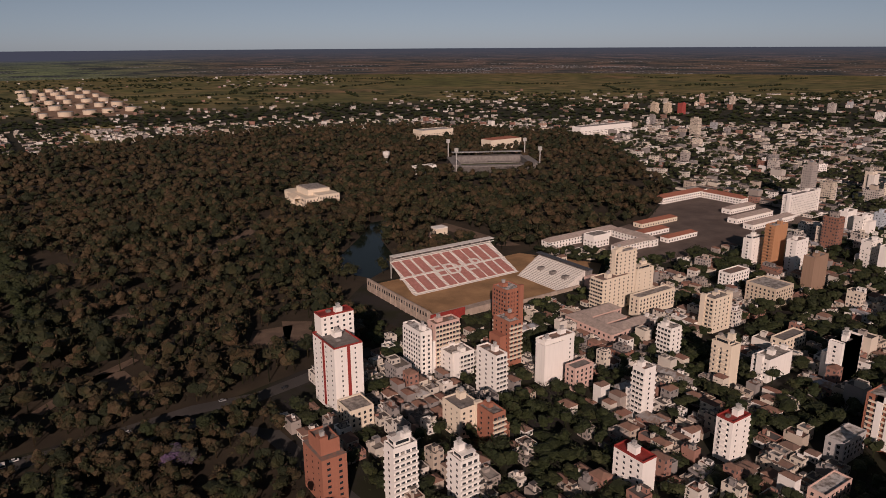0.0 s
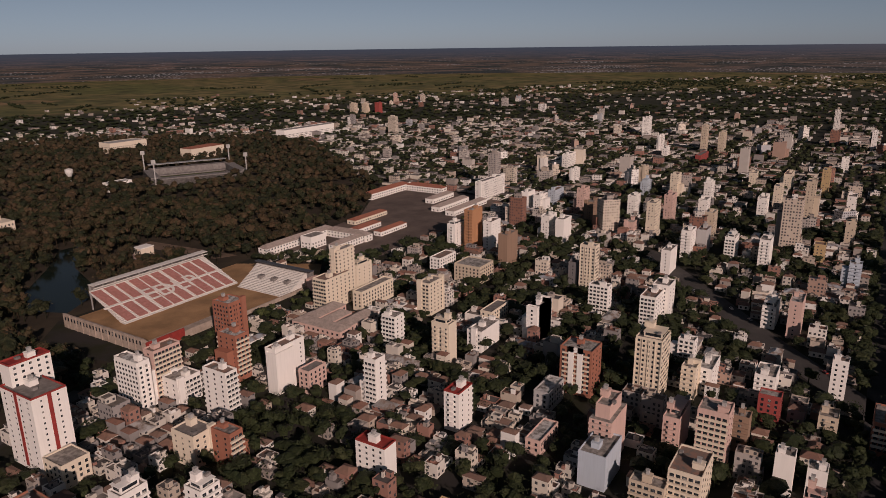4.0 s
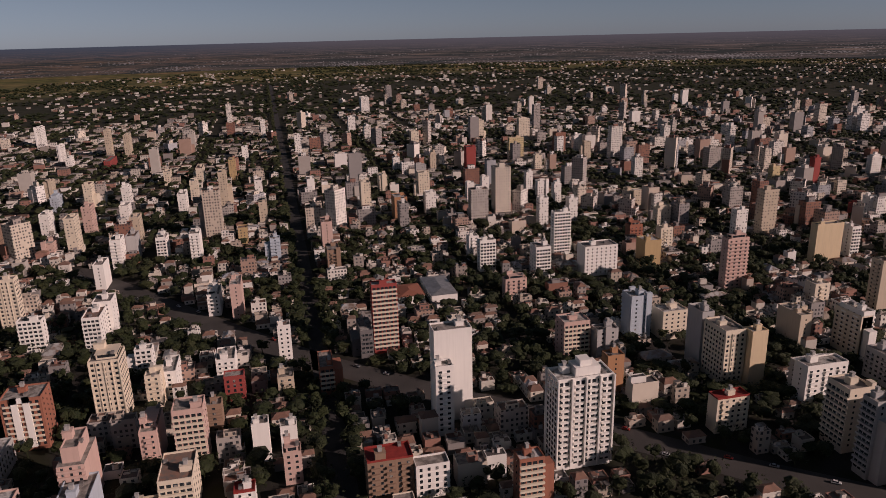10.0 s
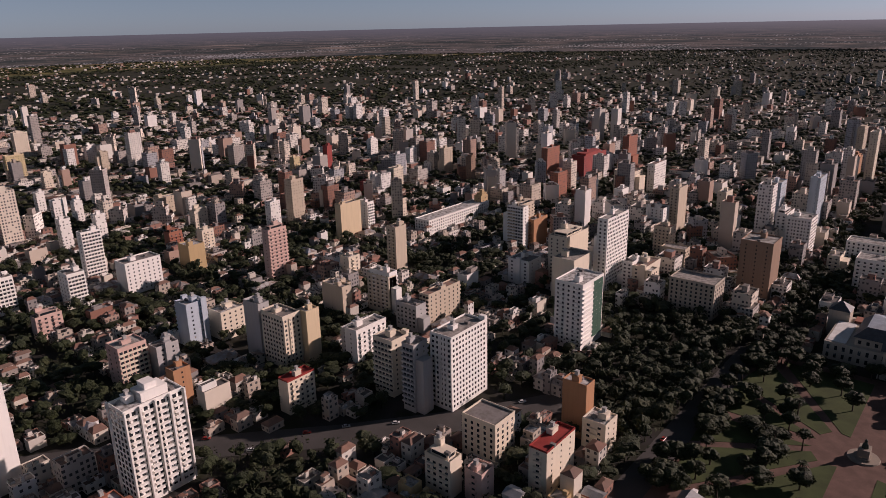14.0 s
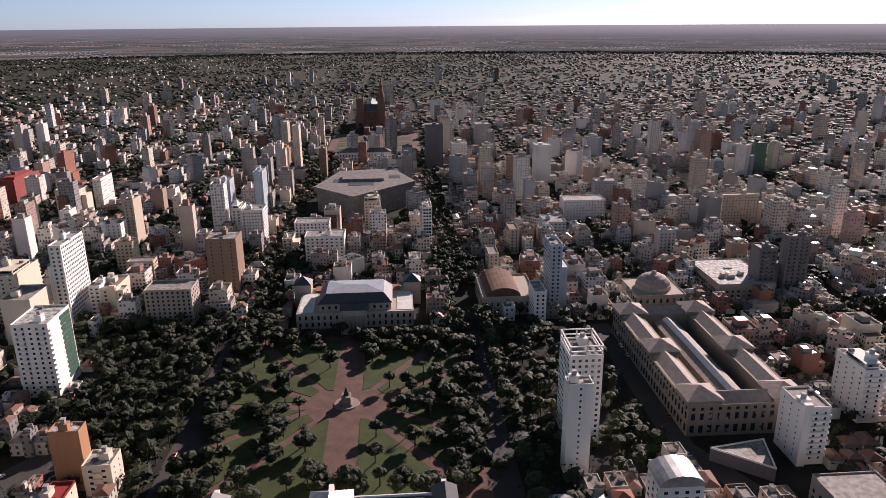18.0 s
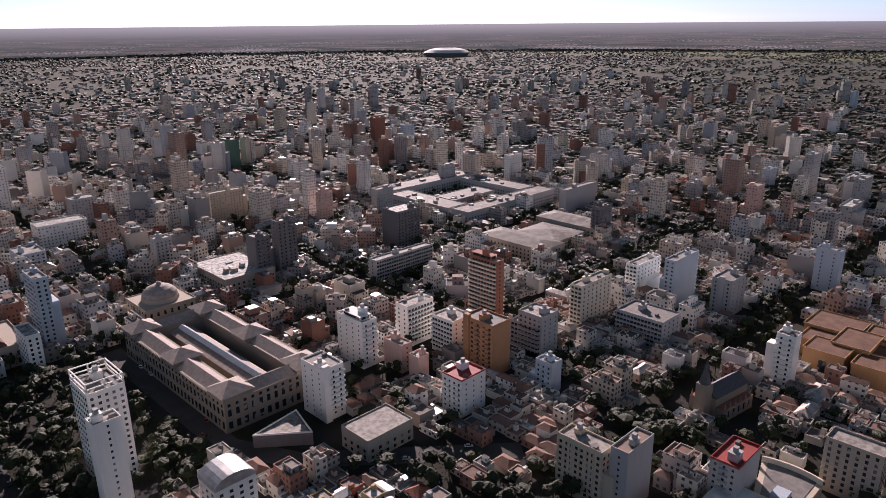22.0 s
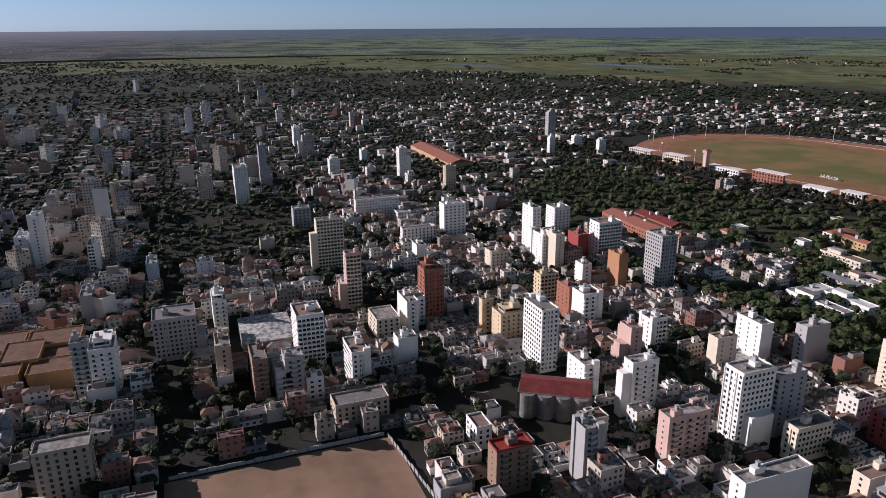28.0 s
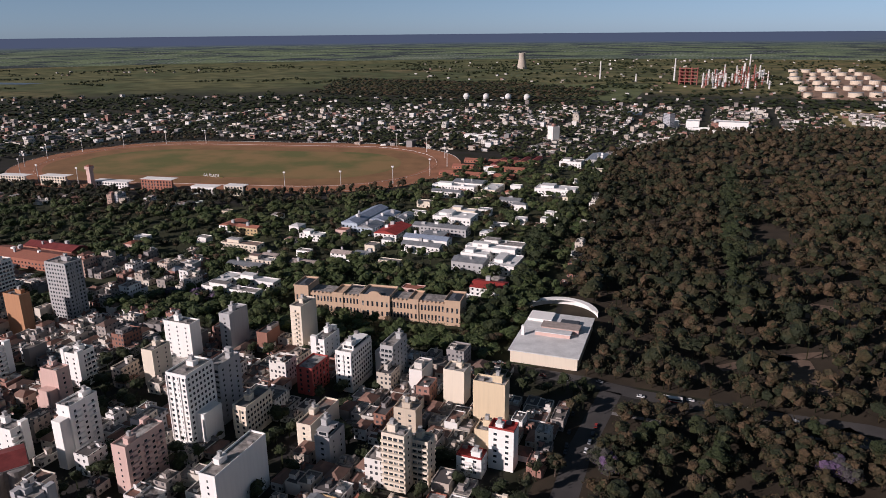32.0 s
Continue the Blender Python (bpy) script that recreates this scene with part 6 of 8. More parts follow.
for i in range(4):
    part("bay", cylinder_bm(4.1, 4.1, 13.2, 18), CONCRETE, ob, at=(8.8, -13.8 + i * 9.2, 0))

# -- racecourse --
HX, HY, HR, HL, HT = -700.0, 895.0, 195.0, 145.0, 13.0


def oval(r, l, n=20):
    c, s = math.cos(radians(HT)), math.sin(radians(HT))
    pts = [(l + r * math.cos(a), r * math.sin(a)) for a in np.linspace(-math.pi / 2, math.pi / 2, n)]
    pts += [(-l + r * math.cos(a), r * math.sin(a)) for a in np.linspace(math.pi / 2, 1.5 * math.pi, n)]
    return [(HX + x * c - y * s, HY + x * s + y * c) for x, y in pts]


OVAL_OUT = oval(HR + 8, HL)
flat_patch("race_track", OVAL_OUT, SAND, 0.05, "reddish sand of the racecourse oval", "track")
flat_patch("inner_track", oval(HR - 40, HL), plain("dry_turf_track", (0.30, 0.165, 0.07), 0.95, 0.3, 0.03), 0.1, "dry turf track inside the sand", "track")
flat_patch("infield", oval(HR - 84, HL), INFIELD, 0.15, "green racecourse infield", "ground")
for nm, r in (("inner_rail", HR - 30), ("outer_rail", HR + 6)):
    ob = thing(nm, pose(0, 0, 0), "white racecourse running rail on posts", "rail")
    o = oval(r, HL, 26)
    bm = bmesh.new()
    v0 = [bm.verts.new((x, y, 1.2)) for x, y in o]
    v1 = [bm.verts.new((x, y, 1.5)) for x, y in o]
    for i in range(len(o)):
        j = (i + 1) % len(o)
        bm.faces.new((v0[i], v0[j], v1[j], v1[i]))
    part("rail", bm, LINE_WHITE, ob)
    for x, y in o:
        part("post", boxes_bm((x - 0.15, y - 0.15, 0, x + 0.15, y + 0.15, 1.5)), LINE_WHITE, ob)
for i, (x, y) in enumerate(oval(HR - 12, HL, 9)):
    ob = thing("light_mast", pose(x, y, 0), "tall pale floodlight mast beside the track", "light mast", "racecourse masts")
    part("pole", cylinder_bm(0.5, 0.3, 22, 6), LINE_WHITE, ob)
    part("lamp_head", boxes_bm((-1.6, -0.4, 22, 1.6, 0.4, 24)), LINE_WHITE, ob)
ob = thing("infield_sign", pose(-665, 787, 0), "white standing letters on the racecourse infield", "sign")
letters("LA PLATA", 6.2, 0.3, LINE_WHITE, ob, pose(0, 0, 0.3, 62, 0, 0), "white letters")
part("sign_bank", boxes_bm((-19, 0.6, 0.1, 19, 2.5, 0.8)), INFIELD, ob)
for x0, y0, w, h, col in ((-890, 664, 44, 12, "cream"), (-832, 680, 40, 12, "cream"), (-742, 690, 52, 9, "white"), (-664, 690, 44, 17, "brick"), (-600, 700, 34, 10, "white"), (-560, 708, 26, 12, "cream")):
    ob = thing("racecourse_stand", pose(x0, y0, 0, 0, 0, 8), f"{col} racecourse stand with an open front", "grandstand", "racecourse stands")
    block(ob, "rear_wall", -w / 2, -9, w / 2, -6, 0, h, WALLS[col])
    bm = bmesh.new()
    for i in range(7):
        add_box(bm, -w / 2, -6 + i * 2, 0, w / 2, -4 + i * 2, (7 - i) * h * 0.09)
    part("terrace", bm, CONCRETE, ob)
    part("roof", boxes_bm((-w / 2 - 0.5, -9.5, h, w / 2 + 0.5, 6, h + 0.5), bottom=True), WALLS["white"], ob)
    windows_on(ob, w, 18, 1.5, int(h / 4), 4, 2.2, 2.4, 3.8, (0, 0), (0,))
ob = thing("commentary_tower", pose(-763, 672, 0), "slim brick commentary tower of the racecourse", "tower")
part("shaft", boxes_bm((-3, -3, 0, 3, 3, 26), (-4, -4, 26, 4, 4, 30), bottom=True), WALLS["pink"], ob)
part("cap", roof_bm("hip", -4, -4, 4, 4, 30, 2), ROOF_TILE, ob)

# -- college and campus --
BLUE_SHEET = plain("blue_grey_sheet_roof", (0.30, 0.35, 0.44), 0.5, 0.25, 0.3)
ob = thing("college", pose(-218, 421, 0, 0, 0, 7), "long ochre stone college with pavilions and balustrades", "college")
claim(-285, 405, -155, 440)
block(ob, "wing", -58, -8, 58, 8, 0, 15.4, COLLEGE_STONE)
part("roof", boxes_bm((-57, -7, 15.4, 57, 7, 15.8)), ROOF_FLAT, ob)
for cx, w, h, out in ((-56, 11, 19.5, 9.5), (-28, 7, 15.9, 8.7), (0, 22, 17.0, 9.8), (28, 7, 15.9, 8.7), (56, 11, 17.5, 9.5)):
    block(ob, "pavilion", cx - w / 2, -out, cx + w / 2, out, 0, h, COLLEGE_STONE)
    part("pavilion_parapet", parapet_bm(w + 0.6, 2 * out + 0.6, 1.2), COLLEGE_STONE, ob, at=(cx, 0, h))
    windows_on(ob, w, 2 * out, 2.5, 2, 3.1, 1.4, 3.6, 7.0, (cx, 0), (0, 2))
    if w > 10:
        part("pavilion_roof", roof_bm("hip", cx - w / 2 + 1, -out + 1, cx + w / 2 - 1, out - 1, h, 1.6, 0.0), SLATE, ob)
bm = bmesh.new()
arc = [(5.2 * math.cos(math.pi * k / 10), 3.6 * math.sin(math.pi * k / 10)) for k in range(11)]
va, vb = [bm.verts.new((x, -10.0, 17 + z)) for x, z in arc], [bm.verts.new((x, -8.6, 17 + z)) for x, z in arc]
for k in range(10):
    bm.faces.new((va[k + 1], va[k], vb[k], vb[k + 1]))
bm.faces.new(va[::-1])
bm.faces.new(vb)
part("arched_gable", bm, COLLEGE_STONE, ob, "rounded stone gable over the entrance")
part("cornice", boxes_bm((-58.3, -8.4, 8.4, 58.3, 8.4, 9.0), (-58.3, -8.5, 14.2, 58.3, 8.5, 15.0)), COLLEGE_STONE, ob)
for k in range(38):
    part("baluster_block", boxes_bm((-57 + k * 3.0, -8.4, 15.0, -55.6 + k * 3.0, -7.8, 16.6)), COLLEGE_STONE, ob)
windows_on(ob, 116, 16, 2.2, 2, 2.5, 1.3, 4.0, 7.0, (0, 0), (0, 2))
ob = thing("white_hall", pose(-90, 414, 0, 0, 0, 2), "low hall with a broad white flat roof and clerestory boxes", "hall")
claim(-113, 379, -66, 486)
block(ob, "body", -20, -33, 21, 30, 0, 8, WALLS["cream"])
part("roof", boxes_bm((-21, -34.5, 8, 22, 31, 8.6)), WHITE_ROOF, ob, "broad white roof")
part("roof_box", boxes_bm((-10, -8, 8.6, 12, -2, 11), (-8, 0, 8.6, 16, 9, 11.4)), WALLS["pink"], ob)
part("roof_box_top", boxes_bm((-10.4, -8.4, 11, 12.4, -1.6, 11.4)), WHITE_ROOF, ob)
part("clerestory_roof", boxes_bm((-8.4, -0.4, 11.4, 16.4, 9.4, 11.8)), TILE_GREY, ob, "brownish clerestory roof")
part("rooflight", boxes_bm((2, 12, 8.6, 14, 19, 10.2)), SLATE, ob)
part("raised_wing", boxes_bm((-20, 14, 8.6, -4, 28, 10.4)), WALLS["white"], ob)
part("vent_stack", boxes_bm((-18.5, -11, 8.6, -16.5, -9, 15)), WALLS["white"], ob)
bm = bmesh.new()
for i in range(12):
    a0, a1 = radians(20 + i * 11), radians(20 + (i + 1) * 11)
    v = [bm.verts.new((-4 + 27 * math.cos(a) * r, 43 + 29 * math.sin(a) * r, z)) for a in (a0, a1) for r, z in ((1, 0), (1, 5.5), (0.84, 5.5), (0.84, 4.6))]
    bm.faces.new((v[0], v[4], v[5], v[1]))
    bm.faces.new((v[1], v[5], v[6], v[2]))
    bm.faces.new((v[2], v[6], v[7], v[3]))
bmesh.ops.remove_doubles(bm, verts=bm.verts[:], dist=0.01)
part("curved_gallery", bm, WALLS["white"], ob, "curved white colonnade behind the hall")
CAMPUS_HALLS = (
    (-364, 406, -314, 415, 8, "white", ROOF_FLAT, 0), (-364, 416, -352, 440, 8, "white", WHITE_ROOF, 0), (-351, 429, -314, 439, 8, "white", WHITE_ROOF, 0),
    (-385, 462, -352, 474, 6, "beige", ROOF_ZINC, 1.5), (-378, 478, -350, 489, 6, "cream", ROOF_FLAT, 0), (-372, 492, -356, 505, 5, "white", TILE_GREY, 2), (-336, 484, -312, 496, 6, "brick", TILE_GREY, 2), (-316, 519, -297, 529, 6, "white", TILE_GREY, 2.5), (-296, 522, -280, 536, 6, "beige", ROOF_ZINC, 2),
    (-354, 606, -336, 678, 9, "blue", BLUE_SHEET, 3), (-334, 628, -316, 668, 8, "white", BLUE_SHEET, 2.5), (-312, 640, -300, 668, 8, "white", ROOF_ZINC, 2), (-332, 598, -314, 622, 8, "blue", ROOF_ZINC, 2.5), (-308, 588, -284, 626, 7, "white", RED_TOP, 3),
    (-276, 660, -234, 684, 9, "white", WHITE_ROOF, 0), (-270, 690, -240, 702, 9, "cream", WHITE_ROOF, 0), (-283, 624, -226, 638, 8, "grey", ROOF_ZINC, 2), (-272, 578, -228, 592, 9, "white", BLUE_SHEET, 2.5), (-266, 560, -228, 572, 8, "white", ROOF_ZINC, 2.5), (-262, 600, -240, 616, 7, "brick", ROOF_ZINC, 1.5),
    (-204, 527, -176, 545, 9, "grey", ROOF_ZINC, 2), (-204, 550, -180, 562, 9, "white", WHITE_ROOF, 0), (-206, 568, -160, 578, 10, "white", WHITE_ROOF, 0), (-200, 583, -158, 598, 9, "white", ROOF_FLAT, 0), (-172, 530, -150, 562, 8, "white", WHITE_ROOF, 0),
    (-170, 478, -145, 498, 7, "white", RED_TOP, 2.5), (-326, 776, -288, 788, 8, "white", ROOF_ZINC, 2), (-338, 808, -282, 822, 8, "white", WHITE_ROOF, 0), (-320, 832, -280, 856, 8, "white", ROOF_ZINC, 2), (-270, 800, -252, 840, 8, "cream", WHITE_ROOF, 0), (-210, 826, -160, 850, 9, "white", WHITE_ROOF, 0), (-235, 760, -210, 775, 7, "grey", ROOF_ZINC, 2.5), (-222, 1015, -190, 1040, 9, "white", ROOF_FLAT, 0), (-190, 1045, -165, 1110, 8, "white", ROOF_ZINC, 2),
    (-376, 562, -352, 574, 6, "white", WHITE_ROOF, 0), (-448, 558, -422, 568, 8, "ochre", ROOF_TILE, 2), (-428, 510, -388, 522, 7, "cream", ROOF_FLAT, 0), (-470, 560, -452, 585, 7, "white", ROOF_TILE, 2), (-604, 405, -520, 430, 9, "brick", ROOF_TILE, 3), (-590, 434, -530, 452, 9, "brick", DULL_RED, 3))
hall_rng = random.Random(77)
for x0, y0, x1, y1, h, wall, roof, rise in CAMPUS_HALLS:
    ob = low_hall("campus_hall", x0, y0, x1, y1, h, WALLS[wall], roof, rise, f"low {COLOUR_WORDS[wall]} campus hall among trees", "building", "gable", 2)
    w, d = (x1 - x0) / 2, (y1 - y0) / 2
    for k in range(1 + int(w * d / 130)):
        bx, by, bw = hall_rng.uniform(-0.7, 0.5) * w, hall_rng.uniform(-0.7, 0.4) * d, hall_rng.uniform(1.5, 4)
        part("roof_box", boxes_bm((bx, by, h - 0.3, bx + bw, by + bw * 0.8, h + (rise if rise > 0.2 else 0) + hall_rng.uniform(1.0, 2.6))), WALLS["white" if k % 2 else "grey"], ob)
    if rise < 0.2 and w > 9:
        part("upper_storey", boxes_bm((-w * 0.75, -d * 0.5, h, -w * 0.1, d * 0.7, h + 3.0)), WALLS[wall], ob)
        part("upper_roof", boxes_bm((-w * 0.75 - 0.4, -d * 0.5 - 0.4, h + 3.0, -w * 0.1 + 0.4, d * 0.7 + 0.4, h + 3.3), bottom=True), roof, ob)
hut = random.Random(31)
for i in range(90):
    x, y = hut.uniform(-520, -150), hut.uniform(440, 1000)
    w, d = hut.uniform(8, 20), hut.uniform(7, 13)
    zone = FOOTPRINTS + [HIPPO, GARDEN_HOUSES]
    if not inside(x, y, CAMPUS) or any(inside(x + a * w / 2, y + b * d / 2, z) for z in zone for a in (-1, 0, 1) for b in (-1, 0, 1)):
        continue
    flat = hut.random() < 0.6
    col, top = hut.choice((("white", WHITE_ROOF), ("cream", ROOF_FLAT), ("white", ROOF_FLAT), ("beige", TILE_GREY), ("white", ROOF_ZINC), ("pink", ROOF_TILE)))
    low_hall("campus_hall", x - w / 2, y - d / 2, x + w / 2, y + d / 2, hut.uniform(4, 8), WALLS[col], top, 0 if flat else 2, f"small {COLOUR_WORDS[col]} campus hall between trees", "building", "hip", 1)
for i in range(9):
    x0, y0 = -368 + (i % 3) * 38, 905 + (i // 3) * 52
    low_hall("stable_block", x0, y0, x0 + 32, y0 + 14, 4, WALLS["brick"], ROOF_TILE, 2.5, "low red-roofed stable block by the racecourse", "stable")
low_hall("station_shed", -1075, 352, -905, 388, 10, WALLS["ochre"], ROOF_TILE, 5, "long ochre railway shed with a brown roof", "station", "gable", 1)

# -- far things --
frng = random.Random(4)
for i in range(80):
    x, y = frng.uniform(-95, 125), frng.uniform(2560, 3250)
    h = frng.choice((18, 24, 30, 42, 58)) * frng.uniform(0.8, 1.1)
    ob = thing("refinery_column", pose(x, y, 0), "tall steel refinery column with pipework", "refinery column", "refinery columns")
    part("column", cylinder_bm(frng.uniform(2, 4.5), frng.uniform(1.6, 3.2), h, 8), LINE_WHITE if i % 3 else RUST_RED, ob)
    part("platform", boxes_bm((-6, -6, h * 0.5, 6, 6, h * 0.5 + 1.2), (-5, -5, h * 0.8, 5, 5, h * 0.8 + 1.2), bottom=True), RUST_RED if i % 2 else STEEL, ob)
for i in range(30):
    x, y = 205 + (i % 5) * 62 + (i // 5) * 8 + frng.uniform(-8, 8), 2290 + (i // 5) * 250 + (i % 5) * 24
    ob = thing("oil_tank", pose(x, y, 0), "white cylindrical oil tank in an earth bund", "oil tank", "oil tanks")
    r = frng.uniform(12, 21)
    part("shell", cylinder_bm(r, r, 13, 20, cap=False), WALLS["beige"], ob)
    part("roof", lathe_bm([(r + 0.3, 13), (r * 0.5, 14.2), (0.05, 14.8)], 20), STEEL, ob)
ob = thing("cooling_tower", pose(-1000, 3600, 0), "pale concrete cooling tower on the far plain", "cooling tower")
part("shell", lathe_bm([(26, 0), (21, 24), (17, 48), (16.5, 60), (18.5, 78)], 24), WALLS["stone"], ob)
for x, y, h in ((-490, 2930, 70), (-200, 2840, 85), (60, 3050, 95), (-335, 2806, 30)):
    ob = thing("chimney_stack", pose(x, y, 0), "slim pale chimney stack on the far plain", "chimney")
    part("shaft", cylinder_bm(3.4, 2.2, h, 10), LINE_WHITE, ob)
ob = thing("far_stadium", pose(-2890, -2880, 0), "far stadium under a bright white tent roof", "stadium")
part("bowl", lathe_bm([(115, 0), (125, 16), (120, 22)], 32), CONCRETE, ob)
part("tent_roof", lathe_bm([(128, 22), (100, 36), (62, 44), (40, 38)], 32), LINE_WHITE, ob, "white tent roof")
for x0, y0, x1, y1, h in ((-25, 1515, 40, 1545, 14), (-75, 1480, -50, 1510, 18), (-110, 1500, -90, 1520, 14), (-60, 1300 + 150, 10, 1465, 9)):
    low_hall("far_works", x0, y0, x1, y1, h, WALLS["white"], WHITE_ROOF, 0, "large white works hall beyond the wood", rows=2)
flat_patch("river_pond", [(-223, 1740), (-186, 1714), (-204, 1935), (-238, 1964)], LAGOON, 0.06, "small blue pond", "water")
flat_patch("lagoon", [(-3240, 1950), (-3030, 1985), (-2620, 2060), (-2600, 2140), (-2900, 2110), (-3150, 2060)], LAGOON, 0.06, "far lagoon in the pasture", "water")
flat_patch("lagoon", [(-3560, 1290), (-3300, 1370), (-3060, 1430), (-3040, 1500), (-3300, 1450), (-3540, 1390)], LAGOON, 0.06, "far lagoon in the pasture", "water")

# tank farm ground, open fields, red steel unit, stables and long sheds
flat_patch("tank_farm_ground", [(185, 2240), (480, 2240), (560, 3600), (300, 3700)], DIRT, 0.03, "bare brown ground of the tank farm")
flat_patch("open_field", [(200, 1660), (207, 1990), (320, 2010), (355, 1990), (290, 1555)], plain("dry_yellow_field", (0.25, 0.20, 0.075), 0.95, 0.3, 0.02), 0.04, "dry yellowish open field")
flat_patch("open_field", [(-600, 2150), (-250, 2010), (-265, 2700), (-560, 2600)], plain("green_paddock", (0.13, 0.15, 0.055), 0.95, 0.3, 0.02), 0.04, "green open paddock")
ob = thing("refinery_unit", pose(-145, 2715, 0), "tall red-painted steel refinery unit", "refinery unit")
for i in range(4):
    for j in range(3):
        part("steel_column", boxes_bm((-30 + i * 20, -18 + j * 18, 0, -27 + i * 20, -15 + j * 18, 62 - 9 * j)), RUST_RED, ob)
for k in range(5):
    part("deck", boxes_bm((-32, -20, 10 + k * 11, 34, 22 - k * 4, 12.5 + k * 11), bottom=True), RUST_RED, ob)
for x in (-22, -4, 14):
    part("vessel", cylinder_bm(6, 6, 48, 12), DULL_RED, ob, at=(x, 0, 4))
for x, y in ((-697, 1930), (-579, 1947), (-524, 1946), (-640, 1935)):
    ob = thing("gas_sphere", pose(x, y, 0), "white spherical gas tank on legs", "gas tank", "gas spheres")
    part("sphere", lathe_bm([(0.1, 3), (6, 5), (9, 11), (9, 14), (6, 20), (0.1, 22)], 16), LINE_WHITE, ob)
    for a in range(4):
        part("leg", boxes_bm((7.5 * math.cos(a * 1.57) - 0.5, 7.5 * math.sin(a * 1.57) - 0.5, 0, 7.5 * math.cos(a * 1.57) + 0.5, 7.5 * math.sin(a * 1.57) + 0.5, 10)), STEEL, ob)
for i in range(4):
    low_hall("stable_row", -318 + i * 16, 985 + i * 16, -308 + i * 16, 1040 + i * 10, 4, WALLS["pink"], DULL_RED, 2, "low stable row under a faded red roof", "stable")
low_hall("long_shed", -457, 1250, -393, 1263, 6, WALLS["white"], WHITE_ROOF, 0, "long low white shed behind the racecourse", "shed")
for x0, y0, x1, y1 in ((338, 297, 350, 341), (350, 298, 382, 311), (350, 314, 372, 325), (350, 328, 382, 341)):
    low_hall("old_school", x0, y0, x1, y1, 8, WALLS["pink"], TILE_GREY, 3.2, "old pinkish school wing with a greyish hipped tile roof", "school", "hip", 2)

# -- vaulted theatre by the plaza --
ob = thing("vaulted_theatre", pose(-76, -472, 0), "stone theatre under a long brown barrel roof", "theatre")
claim(-96, -498, -54, -448)
block(ob, "body", -19, -23, 19, 22, 0, 13, WALLS["stone"])
bm = bmesh.new()
arc = [(12 * math.cos(math.pi * i / 12), 6.5 * math.sin(math.pi * i / 12)) for i in range(13)]
va, vb = [bm.verts.new((x + 4, -22, 13 + z)) for x, z in arc], [bm.verts.new((x + 4, 20, 13 + z)) for x, z in arc]
for i in range(12):
    bm.faces.new((va[i + 1], va[i], vb[i], vb[i + 1]))
bm.faces.new(va)
bm.faces.new(vb[::-1])
part("barrel_roof", bm, BROWN_DECK, ob, "brown barrel roof")
part("parapet", parapet_bm(38, 45, 1.0), WALLS["stone"], ob, at=(0, -0.5, 13))
windows_on(ob, 38, 44, 2, 2, 4, 1.5, 2.6, 5)

# -- small gothic church --
ob = thing("parish_church", pose(-331, -131, 0, 0, 0, -8), "grey stone parish church with a slim spire", "church")
claim(-350, -150, -312, -112)
block(ob, "nave", -16, -5.5, 12, 5.5, 0, 12, HALL_STONE)
part("nave_roof", roof_bm("gable", -16, -5.5, 12, 5.5, 12, 5), SLATE, ob)
for sy in (-1, 1):
    block(ob, "aisle", -15, min(sy * 5.5, sy * 10), 11, max(sy * 5.5, sy * 10), 0, 7, HALL_STONE)
    part("aisle_roof", boxes_bm((-15, min(sy * 5.5, sy * 10), 7, 11, max(sy * 5.5, sy * 10), 7.4)), ROOF_TILE, ob)
    for i in range(6):
        part("pinnacle", cylinder_bm(0.5, 0.05, 3.5, 6), HALL_STONE, ob, at=(-13 + i * 4.6, sy * 9.6, 7.4))
block(ob, "bell_tower", 12, -3, 18, 3, 0, 20, HALL_STONE)
part("spire", cylinder_bm(3.0, 0.05, 13, 8), SLATE, ob, at=(15, 0, 20))
for i in range(5):
    part("lancet", boxes_bm((-12 + i * 4.6, 10.0, 2, -10.8 + i * 4.6, 10.08, 5.6)), GLASS, ob)

# -- fan-shaped hall --
ob = thing("fan_hall", pose(0, 0, 0), "pale fan-shaped hall with a curved parapet wall", "hall")
claim(-296, -96, -254, -62)
fan = [(-256 - 37 * math.cos(radians(a)), -80 + 37 * math.sin(radians(a))) for a in range(-20, 24, 4)]
part("body", prism_bm(fan + [(-258, -68), (-258, -84)], 0, 6.5), WALLS["beige"], ob)
part("roof", prism_bm([(x * 0.97 - 8.2, y) for x, y in fan[1:-1]] + [(-260, -70), (-260, -82)], 6.5, 6.7), CONCRETE, ob)
bm = bmesh.new()
for (ax, ay), (bx, by) in zip(fan, fan[1:]):
    v = [bm.verts.new(p) for p in ((ax, ay, 6.4), (bx, by, 6.4), (bx, by, 9.2), (ax, ay, 9.2), (ax + 0.8, ay, 9.2), (bx + 0.8, by, 9.2), (ax + 0.8, ay, 6.4), (bx + 0.8, by, 6.4))]
    for q in ((0, 1, 2, 3), (3, 2, 5, 4), (4, 5, 7, 6)):
        bm.faces.new([v[k] for k in q])
bmesh.ops.remove_doubles(bm, verts=bm.verts[:], dist=0.01)
part("curved_parapet", bm, WALLS["cream"], ob)
part("roof_box", boxes_bm((-274, -80, 6.7, -266, -74, 9.0)), WALLS["blue"], ob)

# -- roads --
ROAD_GREY = plain("worn_road_asphalt", (0.08, 0.074, 0.070), 0.9, 0.3, 0.06)


